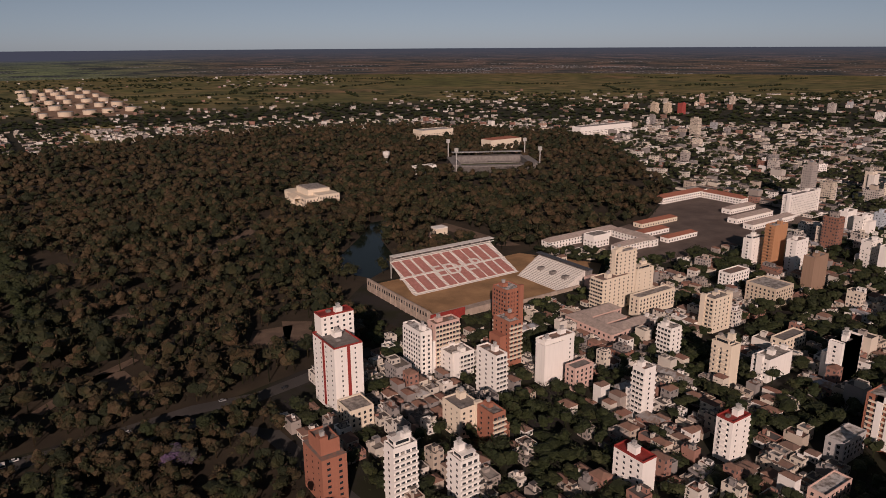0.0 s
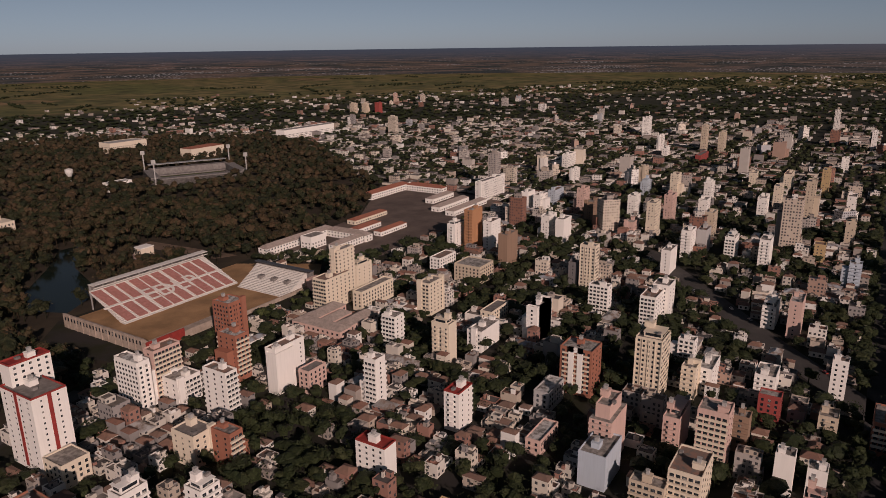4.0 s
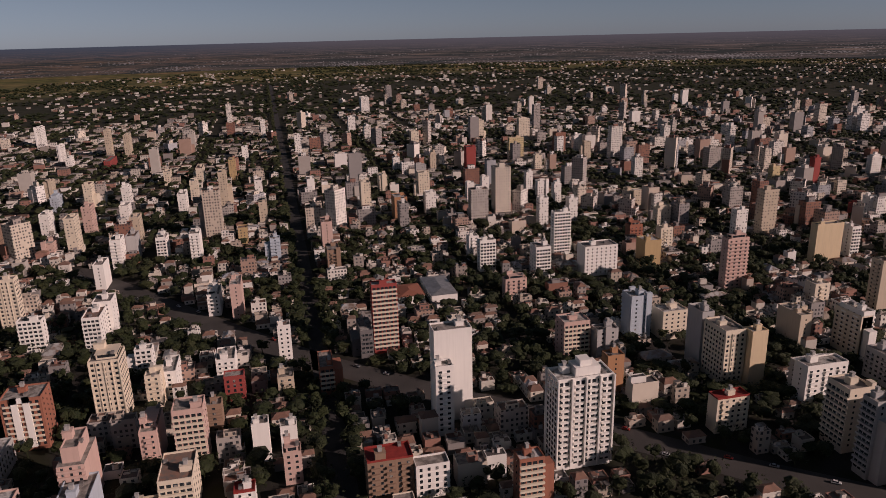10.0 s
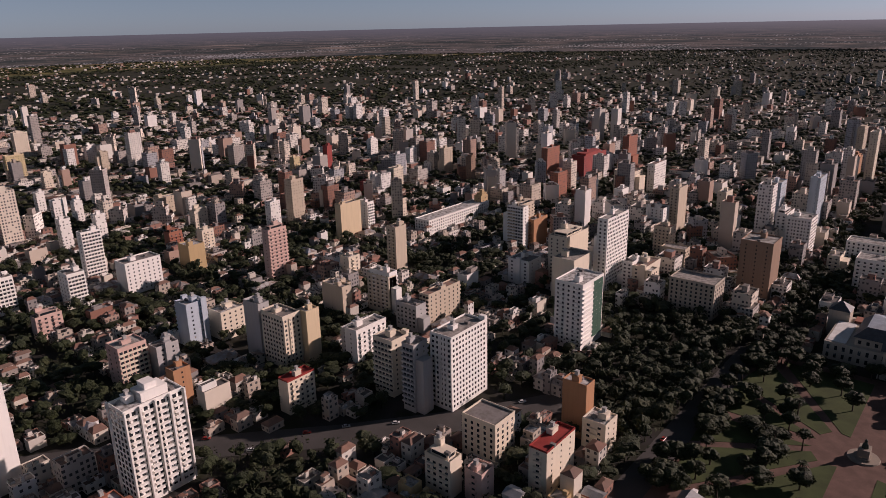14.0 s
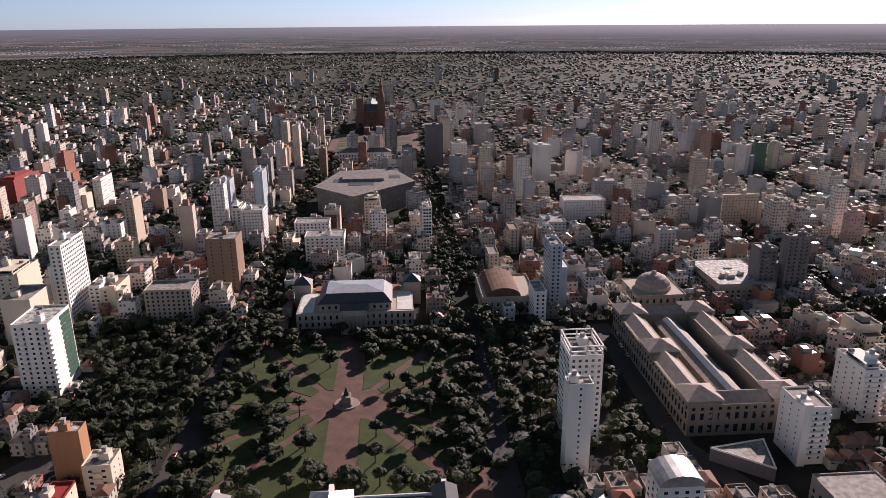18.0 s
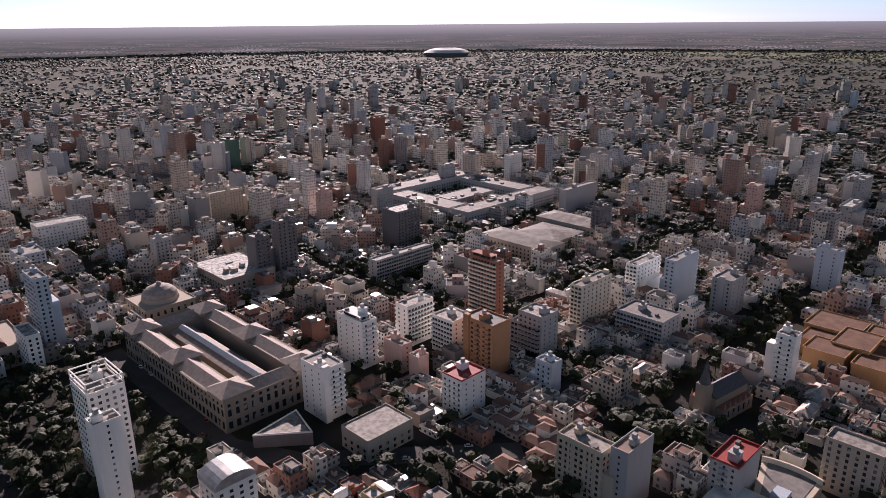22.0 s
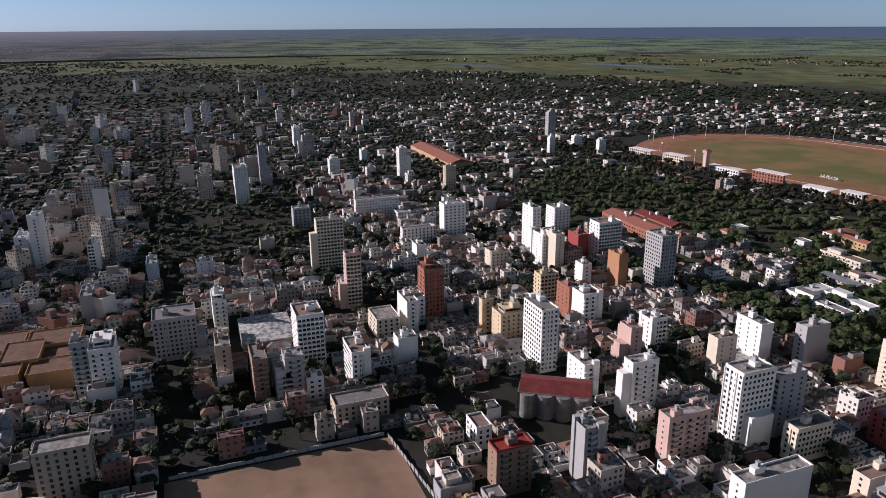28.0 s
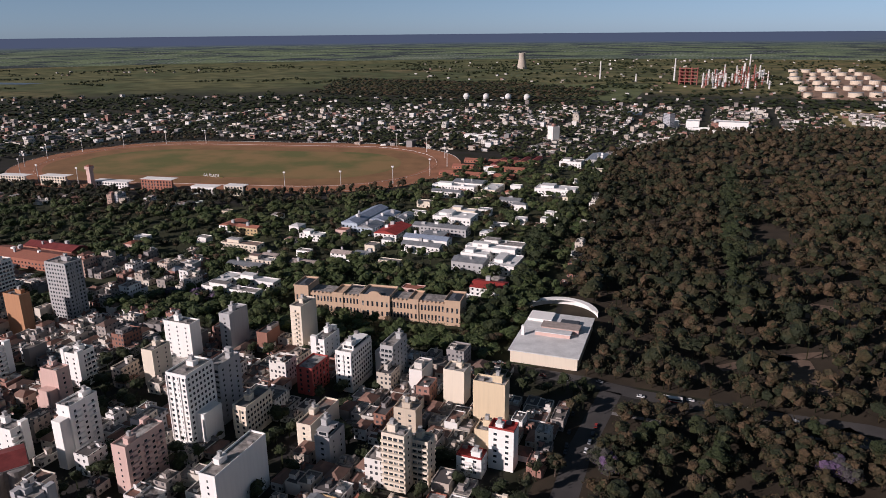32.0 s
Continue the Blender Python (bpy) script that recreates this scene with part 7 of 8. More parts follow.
def road(name, pts, width, label, mat=None, z=0.07):
    bm = bmesh.new()
    prev = None
    for i, (x, y) in enumerate(pts):
        a, b = pts[max(0, i - 1)], pts[min(len(pts) - 1, i + 1)]
        d = Vector((b[0] - a[0], b[1] - a[1])).normalized()
        n = Vector((-d.y, d.x)) * width / 2
        cur = [bm.verts.new((x - n.x, y - n.y, z)), bm.verts.new((x + n.x, y + n.y, z))]
        if prev:
            bm.faces.new((prev[0], cur[0], cur[1], prev[1]))
        prev = cur
    bmesh.ops.recalc_face_normals(bm, faces=bm.faces[:])
    if sum(f.normal.z for f in bm.faces) < 0:
        bmesh.ops.reverse_faces(bm, faces=bm.faces[:])
    for (ax, ay), (bx, by) in zip(pts, pts[1:]):
        d = Vector((bx - ax, by - ay)).normalized()
        n = Vector((-d.y, d.x)) * (width / 2 + 2)
        FOOTPRINTS.append([(ax - n.x, ay - n.y), (bx - n.x, by - n.y), (bx + n.x, by + n.y), (ax + n.x, ay + n.y)])
    return tagged(new(name, bm_mesh(name, bm, mat or ROAD_GREY)), label, "road", kind="structure")


DIAGONAL = [(660, 185), (575, 117), (490, 52), (411, -14), (350, -78), (300, -138), (236, -205), (195, -255), (165, -300)]
WOOD_ROAD = [(-120, 373), (-60, 371), (-32, 366), (10, 365), (45, 367), (83, 370), (118, 364), (150, 370), (205, 384)]
road("road", DIAGONAL, 20, "wide worn grey diagonal avenue")
road("road", [(190, -17), (3200, -2)], 12, "straight tree-lined street running out of town", ASPHALT)
road("road", WOOD_ROAD, 11, "park road curving along the wood")
road("road", [(-45, 364), (-50, 300), (-48, 200), (-45, 60)], 12, "tree-lined street running to the park")
road("road", [(70, 366), (110, 320), (118, 240), (110, 100)], 10, "street along the edge of the tower blocks")
road("road", [(105, -425), (105, -245), (100, -160)], 14, "avenue beside the plaza")
road("road", [(-45, -425), (-45, -245), (-60, -160)], 14, "avenue beside the plaza")
road("road", [(-133, -430), (-133, -285), (-150, -250), (-230, -180)], 13, "street beside the passage hall")

# -- ministry quadrangle and large town halls --
STAINED_ROOF = Mat("stained_roof_sheets", 0.75, 0.0, 0.2)
STAINED_ROOF.base(STAINED_ROOF.mix(STAINED_ROOF.ramp(STAINED_ROOF.noise(0.12, 5), (0.40, (0, 0, 0)), (0.58, (1, 1, 1))), STAINED_ROOF.mix(STAINED_ROOF.ramp(STAINED_ROOF.noise(0.03, 2), (0.48, (0, 0, 0)), (0.52, (1, 1, 1))), (0.13, 0.115, 0.10), (0.20, 0.18, 0.165)), (0.075, 0.062, 0.055)))
STAINED_ROOF = STAINED_ROOF.m
for x0, y0, x1, y1, h, wall, roof, rise, label in ((-627, -608, -487, -582, 15, "grey", STAINED_ROOF, 0, "long grey wing of a ministry quadrangle"), (-627, -480, -487, -457, 15, "grey", STAINED_ROOF, 0, "long grey wing of a ministry quadrangle"), (-627, -576, -601, -486, 14, "grey", STAINED_ROOF, 0, "grey cross wing of a ministry quadrangle"), (-515, -576, -488, -486, 14, "grey", STAINED_ROOF, 0, "grey cross wing of a ministry quadrangle"), (-592, -545, -524, -515, 10, "grey", ROOF_FLAT, 0, "low hall with a flat roof in the courtyard"), (-560, -407, -530, -336, 13, "stone", STAINED_ROOF, 3, "pale stone school wing with a grey roof"), (-478, -407, -448, -336, 13, "stone", STAINED_ROOF, 3, "pale stone school wing with a grey roof"), (-526, -395, -482, -348, 10, "stone", STAINED_ROOF, 2.5, "school hall under a blue-grey sheet roof"), (-270, -513, -228, -458, 14, "stone", ROOF_FLAT, 0, "grey stone bank with rows of tall windows"), (486, -124, 530, -104, 7, "white", ROOF_ZINC, 2, "white shed with a sheet roof"), (492, -100, 520, -80, 6, "white", ROOF_TILE, 2, "white shed with a tiled roof"), (-452, 25, -410, 57, 10, "stone", ROOF_FLAT, 1.5, "pale stone hall with a sloping grey roof"), (-262, -98, -236, -66, 9, "cream", WHITE_ROOF, 0, "cream block with a pale roof terrace")):
    ob = low_hall("civic_block", x0, y0, x1, y1, h, WALLS[wall], roof, rise, label, "civic building", "hip", max(1, int(h / 4)))
    w, d = (x1 - x0) / 2, (y1 - y0) / 2
    for k in range(int(w * d / 110) if rise < 0.2 else 0):
        bx, by, bw, bd = hall_rng.uniform(-0.9, 0.7) * w, hall_rng.uniform(-0.8, 0.4) * d, hall_rng.uniform(2, 7), hall_rng.uniform(2, 5)
        part("roof_box", boxes_bm((bx, by, h, min(bx + bw, w), min(by + bd, d), h + hall_rng.uniform(1.0, 3.0))), WALLS[("grey", "stone", "white")[k % 3]], ob)



# ---- the wood ----
px, py = scatter(-180, 370, 1150, 1620, 10.6, 0.75)
thin = np.array([noise.noise((x * 0.011, y * 0.011, 3.0)) for x, y in zip(px, py)])
ok = inside(px, py, WOOD) & free_of(px, py, WOOD_HOLES + WOOD_GAPS + FOOTPRINTS) & (thin + rng.uniform(-0.25, 0.25, len(px)) < 0.42)
px, py = px[ok], py[ok]
dist = np.hypot(px, py)
rad = rng.gamma(7.0, 0.95, len(px)).clip(3.0, 12)
top = 7 + rad * 1.05 + rng.uniform(-4, 7, len(px))
near = dist < 1000
trees_stuff("woodland_trees", np.stack([px, py, rad, top], -1)[near], "mid", LEAF_WOOD, "dense dark green and brown park woodland")
trees_stuff("far_woodland_trees", np.stack([px, py, rad * 1.15, top], -1)[~near], "far", LEAF_WOOD, "dense far park woodland in dull green")

# ---- planted ground of the campus, racecourse edge and green block ----
def planted(name, poly, step, keep, r0, r1, h0, h1, leaf, label, zones=(), kind="mid"):
    xs, ys = [p[0] for p in poly], [p[1] for p in poly]
    px, py = scatter(min(xs), min(ys), max(xs), max(ys), step)
    ok = inside(px, py, poly) & free_of(px, py, list(zones) + FOOTPRINTS) & (rng.uniform(size=len(px)) < keep)
    n = int(ok.sum())
    return trees_stuff(name, np.stack([px[ok], py[ok], rng.uniform(r0, r1, n), rng.uniform(h0, h1, n)], -1), kind, leaf, label)


def tree_row(name, x0, y0, x1, y1, wide, leaf, label):
    """A dense row of tall trees along a line."""
    n = int(math.hypot(x1 - x0, y1 - y0) / 5)
    u = np.linspace(0, 1, n)
    P = np.stack([x0 + (x1 - x0) * u + rng.uniform(-wide, wide, n), y0 + (y1 - y0) * u + rng.uniform(-2, 2, n), rng.uniform(6, 9, n), rng.uniform(14, 19, n)], -1)
    trees_stuff(name, P[free_of(P[:, 0], P[:, 1], FOOTPRINTS)], "mid", leaf, label)


NEAR_CAMPUS = [(-560, 330), (-92, 375), (-100, 520), (-330, 500), (-560, 470)]
planted("college_trees", NEAR_CAMPUS, 10.5, 0.9, 5.5, 10, 9, 16, LEAF_FRESH, "tall dense green trees round the college", [GARDEN_HOUSES])
planted("campus_trees", CAMPUS, 12, 0.5, 5.0, 9.5, 8, 16, LEAF_FRESH, "green trees between the campus halls", [OVAL_OUT, GARDEN_HOUSES])
planted("campus_dry_trees", CAMPUS, 13, 0.36, 4.0, 9.0, 6, 14, LEAF_WOOD, "thin brownish trees between the campus halls", [OVAL_OUT, GARDEN_HOUSES])
planted("racecourse_trees", [(-1080, 560), (-560, 600), (-380, 740), (-380, 840), (-500, 730), (-700, 665), (-1000, 690)], 11, 0.8, 4, 7, 9, 15, LEAF_WOOD, "dark trees along the racecourse", [OVAL_OUT])
planted("racecourse_far_trees", [(-1080, 760), (-1040, 1120), (-400, 1180), (-300, 1130), (-330, 1090), (-420, 1100), (-900, 1060)], 12, 0.6, 5, 8, 8, 13, LEAF_WOOD, "tree belt beyond the racecourse", [OVAL_OUT], "far")
planted("near_park_wood", [p for p in NEAR_PARK], 8.5, 0.72, 3.6, 6.5, 8, 15, LEAF_WOOD, "park trees in dull green and brown beside the road")
for x, y, wd in ((-24, 340.5, 34), (60, 352, 44)):
    kerb = tagged(new("pavement", bm_mesh("pavement", boxes_bm((x - wd / 2, y - 1.5, 0, x + wd / 2, y + 1.5, 0.14)), CONCRETE)), "pale concrete kerb strip beside the park road", "pavement", kind="structure")
planted("road_edge_trees", [(-130, 377), (120, 373), (120, 392), (-95, 392)], 7.5, 0.8, 4, 7, 9, 15, LEAF_WOOD, "park trees overhanging the road", WOOD_GAPS)
planted("road_side_trees", [(12, 338), (12, 362), (112, 362), (112, 330)], 8, 0.75, 3.5, 6.5, 8, 14, LEAF_WOOD, "park trees overhanging the road")
planted("hall_trees", [(-120, 344), (-55, 344), (-55, 376), (-118, 374)], 8, 0.85, 3.5, 6, 8, 13, LEAF, "green trees before the white hall")
planted("plaza_grove", PLAZA_GROVE, 7.5, 0.95, 4, 7.5, 8, 14, LEAF, "dark grove of trees beside the plaza")
planted("west_grove", WEST_GROVE, 9.5, 0.85, 4.5, 7.5, 9, 14, LEAF, "dark trees between the plaza and the passage hall")
tree_row("plaza_avenue_trees", 113, -440, 113, -235, 2, LEAF, "dark trees along the avenue beside the plaza")
tree_row("plaza_avenue_trees", -54, -440, -54, -235, 2, LEAF, "dark trees along the avenue beside the plaza")
planted("legislature_trees", [(-44, -425), (-44, -505), (104, -505), (104, -425)], 9, 0.85, 3.5, 5.5, 9, 14, LEAF, "dark trees round the legislature")
planted("axis_trees", [(-60, -505), (-25, -505), (-25, -1090), (-60, -1090)], 9, 0.8, 3.5, 5.5, 9, 13, LEAF, "trees along the avenue to the cathedral")
planted("axis_trees_east", [(86, -505), (118, -505), (118, -1090), (86, -1090)], 9, 0.8, 3.5, 5.5, 9, 13, LEAF, "trees along the avenue to the cathedral")
planted("block_trees", GREEN_BLOCK, 11, 0.62, 3.5, 8, 6, 14, LEAF_FRESH, "green trees filling an open town block")
planted("stadium_trees", [(225, 372), (445, 372), (500, 400), (470, 432), (430, 386), (300, 388), (250, 392)], 8, 0.9, 3.5, 6, 8, 13, LEAF_FRESH, "green trees along the stadium wall")
planted("stadium_wall_trees", [(200, 398), (252, 392), (252, 500), (222, 500)], 8, 0.9, 4, 6.5, 8, 13, LEAF, "green trees against the stadium wall")
planted("far_plantation", [(-1250, 1980), (-420, 1900), (-330, 2280), (-700, 2560), (-1500, 2650)], 24, 0.95, 12, 18, 10, 15, LEAF_WOOD, "dark far plantation on the plain", (), "far")

tree_row("campus_edge_trees", -142, 408, -160, 1090, 12, LEAF, "tall dense green trees along the campus edge")
tree_row("wood_avenue_trees", 22, 480, 8, 1050, 7, LEAF, "tall green avenue of trees through the wood")

# ---- tree lines and clumps on the pasture ----
prng = np.random.default_rng(12)
rows = []
for i in range(150):
    a, r = math.radians(prng.uniform(-92, 62)), prng.uniform(2300, 4700)
    cx, cy, turn, n = r * math.sin(a), r * math.cos(a), prng.uniform(0, 3.14), int(prng.uniform(5, 26))
    s = (np.arange(n) - n / 2) * 13
    line = np.stack([cx + s * math.cos(turn) + prng.normal(0, 6, n), cy + s * math.sin(turn) + prng.normal(0, 6, n), prng.uniform(6, 12, n), prng.uniform(6, 12, n)], -1)
    rows.append(line[(np.hypot(line[:, 0], line[:, 1]) < 4880) & free_of(line[:, 0], line[:, 1], FOOTPRINTS)])
trees_stuff("pasture_trees", np.concatenate(rows), "speck", LEAF, "dark tree lines and clumps on the far pasture")

# ---- houses of the town ----
def pitched_stuff(name, B, mats, label, category):
    """Many small houses with hipped roofs in one mesh."""
    B = np.asarray(B, float)
    V, F, M, U = many_boxes(B)
    n = len(B)
    V = V.reshape(n, 8, 3)
    c = V[:, 4:8].mean(1, keepdims=True)
    long_x = (B[:, 3] > B[:, 4])[:, None]
    k = np.where(np.repeat(long_x, 4, 1)[..., None], np.array([0.45, 0.04, 1]), np.array([0.04, 0.45, 1]))
    ridge = c + (V[:, 4:8] - c) * k
    ridge[:, :, 2] += np.minimum(B[:, 3], B[:, 4])[:, None] * 0.26
    eave = c + (V[:, 4:8] - c) * 1.08
    VV = np.concatenate([V, eave, ridge], 1)
    off = (np.arange(n) * 16)[:, None]
    FF, MM = [], []
    for i in range(4):
        j = (i + 1) % 4
        FF.append(off + np.array([i, j, 4 + j, 4 + i]))
        MM.append(np.zeros(n))
    for i in range(4):
        j = (i + 1) % 4
        FF.append(off + np.array([8 + i, 8 + j, 12 + j, 12 + i]))
        MM.append(np.ones(n))
    FF.append(off + np.array([12, 13, 14, 15]))
    MM.append(np.ones(n))
    UU = np.concatenate([U[: 4 * n], np.full((5 * n, 4, 2), -0.01)])
    return tagged(new(name, mesh_np(name, VV.reshape(-1, 3), np.concatenate(FF), mats, np.concatenate(MM), UU)), label, category, kind="stuff")


TILES = Mat("weathered_tiles", 0.85)
TILES.base(TILES.mix(TILES.noise(0.4, 5), TILES.ramp(TILES.math("FRACT", TILES.math("MULTIPLY", TILES.island(), 23.0)), (0.0, (0.27, 0.12, 0.08)), (0.4, (0.20, 0.13, 0.10)), (0.7, (0.30, 0.16, 0.11))), (0.12, 0.085, 0.07)))
TILES = TILES.m


def grove(px, py, scale=0.012):
    """Where gardens run together into groves: a slow noise over the plan, about -0.5 to 0.5."""
    return np.array([noise.noise((x * scale, y * scale, 7.0)) for x, y in zip(px, py)])


SHED_ROOF = Mat("patchy_sheet_roofs", 0.45, 0.3, 0.5)
SHED_ROOF.base(SHED_ROOF.mix(SHED_ROOF.ramp(SHED_ROOF.noise(0.25, 5), (0.42, (0, 0, 0)), (0.62, (1, 1, 1))), SHED_ROOF.ramp(SHED_ROOF.math("FRACT", SHED_ROOF.math("MULTIPLY", SHED_ROOF.island(), 29.0)), (0.0, (0.52, 0.51, 0.49)), (0.4, (0.34, 0.33, 0.32)), (0.7, (0.42, 0.44, 0.47)), step=True), (0.24, 0.17, 0.13)))
SHED_ROOF = SHED_ROOF.m


def lots(r_in, r_out, nx, ny, fill):
    """Boxes for the low houses of all blocks whose lots lie between two distances."""
    k = int(r_out // PITCH) + 1
    rows = []
    for i in range(-k, k + 1):
        for j in range(-k, k + 1):
            bx, by = X0 + i * PITCH + 9, Y0 + j * PITCH + 9
            if not r_in - 110 < math.hypot(bx + 60, by + 60) < r_out + 110:
                continue
            gx, gy = np.meshgrid((np.arange(nx) + 0.5) * 120 / nx, (np.arange(ny) + 0.5) * 120 / ny)
            rows.append(np.stack([bx + gx.ravel(), by + gy.ravel()], -1))
    P = np.concatenate(rows)
    d = np.hypot(P[:, 0], P[:, 1])
    az = np.degrees(np.arctan2(P[:, 0], P[:, 1]))
    ok = (d >= r_in) & (d < r_out) & ((d < plain_from(az)) | (suburb_band(az, d) & (rng.uniform(size=len(d)) < 0.3))) & (free_of(P[:, 0], P[:, 1], OPEN) | inside(P[:, 0], P[:, 1], GARDEN_HOUSES)) & free_of(P[:, 0], P[:, 1], FOOTPRINTS)
    P = P[ok]
    # leafier towards the plain in the west and north-west
    leafy = 0.28 * ((np.degrees(np.arctan2(P[:, 0], P[:, 1])) % 360 > 242) & (P[:, 0] < 0)) * np.clip(np.hypot(P[:, 0], P[:, 1]) / 500 - 1, 0, 1)
    keep = rng.uniform(size=len(P)) < fill - 0.6 * grove(P[:, 0], P[:, 1]) - 0.2 * (P[:, 0] > 60) - leafy
    return P[keep], P[~keep]


def house_boxes(P, w, d, tall=0.15, jit=1.0):
    n = len(P)
    h = rng.choice([3.4, 3.9, 4.6, 6.4, 7.2], n, p=[0.3, 0.25, 0.18, 0.17, 0.10])
    h = np.where(rng.uniform(size=n) < tall, rng.uniform(8, 13, n), h) + rng.uniform(-0.3, 0.5, n)
    return np.stack([P[:, 0] + rng.uniform(-jit, jit, n), P[:, 1] + rng.uniform(-jit, jit, n), 0 * h, w * rng.uniform(0.6, 1.02, n), d * rng.uniform(0.6, 1.02, n), h, rng.choice([0, 0, 0, 0.02, -0.02], n)], -1)


def street_trees(P, r0, r1, h0, h1, jit=3.0):
    n = len(P)
    return np.stack([P[:, 0] + rng.uniform(-jit, jit, n), P[:, 1] + rng.uniform(-jit, jit, n), rng.uniform(r0, r1, n), rng.uniform(h0, h1, n)], -1)


HN, GN = lots(0, 900, 15, 11, 0.84)
near_d = np.hypot(HN[:, 0], HN[:, 1])
order = np.argsort(near_d)
order = order[near_d[order] > 236]
HOUSE_SITES, HN = HN[order[:150]], HN[order[150:]]
HB = house_boxes(HN, 9.0, 12.2, 0.10, 1.8)
HB[:, 3:5] *= np.where(HB[:, 0:1] > 60, 0.8, 1.0)
tiled = rng.uniform(size=len(HB)) < np.where(HB[:, 0] > 40, 0.42, 0.22)
box_stuff("town_houses", HB[~tiled], [HOUSE_WALL, ROOFS], "low flat-roofed rendered houses packed into town blocks", "houses", 0.45)
pitched_stuff("tiled_houses", HB[tiled], [HOUSE_WALL, TILES], "low houses with weathered pitched tile roofs", "houses")
# mid-rise houses and long sheds scattered through the blocks
MR = HN[(rng.uniform(size=len(HN)) < np.where(HN[:, 0] > 60, 0.03, 0.055)) & (np.hypot(HN[:, 0], HN[:, 1]) > 250)]
MB = house_boxes(MR, 11, 16, 0.0, 3.0)
MB[:, 5] = rng.uniform(7, 17, len(MB))
box_stuff("mid_rise_houses", MB, [FACADE, ROOFS], "pale mid-rise houses of three to five storeys", "houses", 0.8)
MT = MB.copy()
MT[:, 2] += MT[:, 5] - 0.9
MT[:, 0] += rng.uniform(-0.25, 0.25, len(MT)) * MT[:, 3]
MT[:, 1] += rng.uniform(-0.25, 0.25, len(MT)) * MT[:, 4]
MT[:, 3:5] *= rng.uniform(0.25, 0.6, (len(MT), 2))
MT[:, 5] = rng.uniform(2.6, 4.2, len(MT))
box_stuff("set_back_storeys", MT, [HOUSE_WALL, ROOFS], "set-back top storeys and stair heads", "roof houses", 0.5)
SR = HN[(rng.uniform(size=len(HN)) < 0.03) & (np.hypot(HN[:, 0], HN[:, 1]) > 320)]
SB = house_boxes(SR, 10, 19, 0.0, 2.0)
SB[:, 5] = rng.uniform(5, 8, len(SB))
swap = rng.uniform(size=len(SB)) < 0.5
SB[swap, 3], SB[swap, 4] = SB[swap, 4].copy(), SB[swap, 3].copy()
pitched_stuff("workshop_sheds", SB, [HOUSE_WALL, SHED_ROOF], "long workshop sheds under pale sheet roofs", "sheds")
near_b = HB[~tiled]
near_b = near_b[np.hypot(near_b[:, 0], near_b[:, 1]) < 720]
CL = np.repeat(near_b, 2, 0)
n = len(CL)
CL[:, 0] += rng.uniform(-0.35, 0.35, n) * CL[:, 3]
CL[:, 1] += rng.uniform(-0.35, 0.35, n) * CL[:, 4]
CL[:, 2] += CL[:, 5] - 0.5
CL[:, 3:5] = rng.uniform(0.8, 3.6, (n, 2))
CL[:, 5] = rng.uniform(1.0, 3.0, n)
box_stuff("roof_clutter", CL, [HOUSE_WALL, ROOFS], "water tanks, stair heads and sheds on house roofs", "roof clutter")
GT = street_trees(GN, 4.4, 8.4, 7, 14)
GT[:, 2] *= np.where(GT[:, 0] > 60, 1.2, 0.95)
trees_stuff("garden_trees", GT, "mid", LEAF, "green trees in back gardens between the houses")
HM, GM = lots(900, 1900, 10, 7, 0.68)
box_stuff("outer_town_houses", house_boxes(HM, 11.5, 16, 0.08, 3.0), [HOUSE_WALL, ROOFS_MATT], "low houses of the outer town blocks", "houses")
trees_stuff("outer_garden_trees", street_trees(GM, 6, 10.5, 7, 13), "far", LEAF, "trees between the houses of the outer town")
HF, GF = lots(1900, 4900, 6, 4, 0.40)
thin = rng.uniform(size=len(HF)) < np.clip(1.25 - (np.hypot(HF[:, 0], HF[:, 1]) - 1900) / 2700 - 2.2 * grove(HF[:, 0], HF[:, 1], 0.0016) * np.clip((np.hypot(HF[:, 0], HF[:, 1]) - 2200) / 1500, 0, 1), 0.06, 1)
HF, GF = HF[thin], np.concatenate([GF, HF[~thin]])
GF = GF[(grove(GF[:, 0], GF[:, 1], 0.0045) + rng.uniform(-0.2, 0.2, len(GF)) < 0.02) | (np.hypot(GF[:, 0], GF[:, 1]) < 2300)]
box_stuff("suburb_houses", house_boxes(HF, 12, 14, 0.05, 22.0), [HOUSE_FAR, ROOFS_FAR], "far suburban houses with pale walls and roofs", "houses")
trees_stuff("suburb_trees", street_trees(GF, 8, 15, 6, 11, 30.0), "speck", LEAF, "far trees between suburban houses")


# ---- trees along the streets ----
def avenue_trees(r_max, step, green):
    rows = []
    k = int(r_max // PITCH) + 1
    s = np.arange(-r_max, r_max, step)
    for i in range(-k, k + 1):
        for side in (-6.5, 6.5):
            o = np.ones_like(s)
            rows.append(np.stack([s, o * (Y0 + i * PITCH + side)], -1))
            rows.append(np.stack([o * (X0 + i * PITCH + side), s], -1))
    P = np.concatenate(rows)
    d = np.hypot(P[:, 0], P[:, 1])
    az = np.degrees(np.arctan2(P[:, 0], P[:, 1]))
    ok = (d < r_max) & (d < plain_from(az)) & free_of(P[:, 0], P[:, 1], OPEN + FOOTPRINTS) & (rng.uniform(size=len(P)) < green - 0.25 * (P[:, 0] < 40))
    return P[ok]


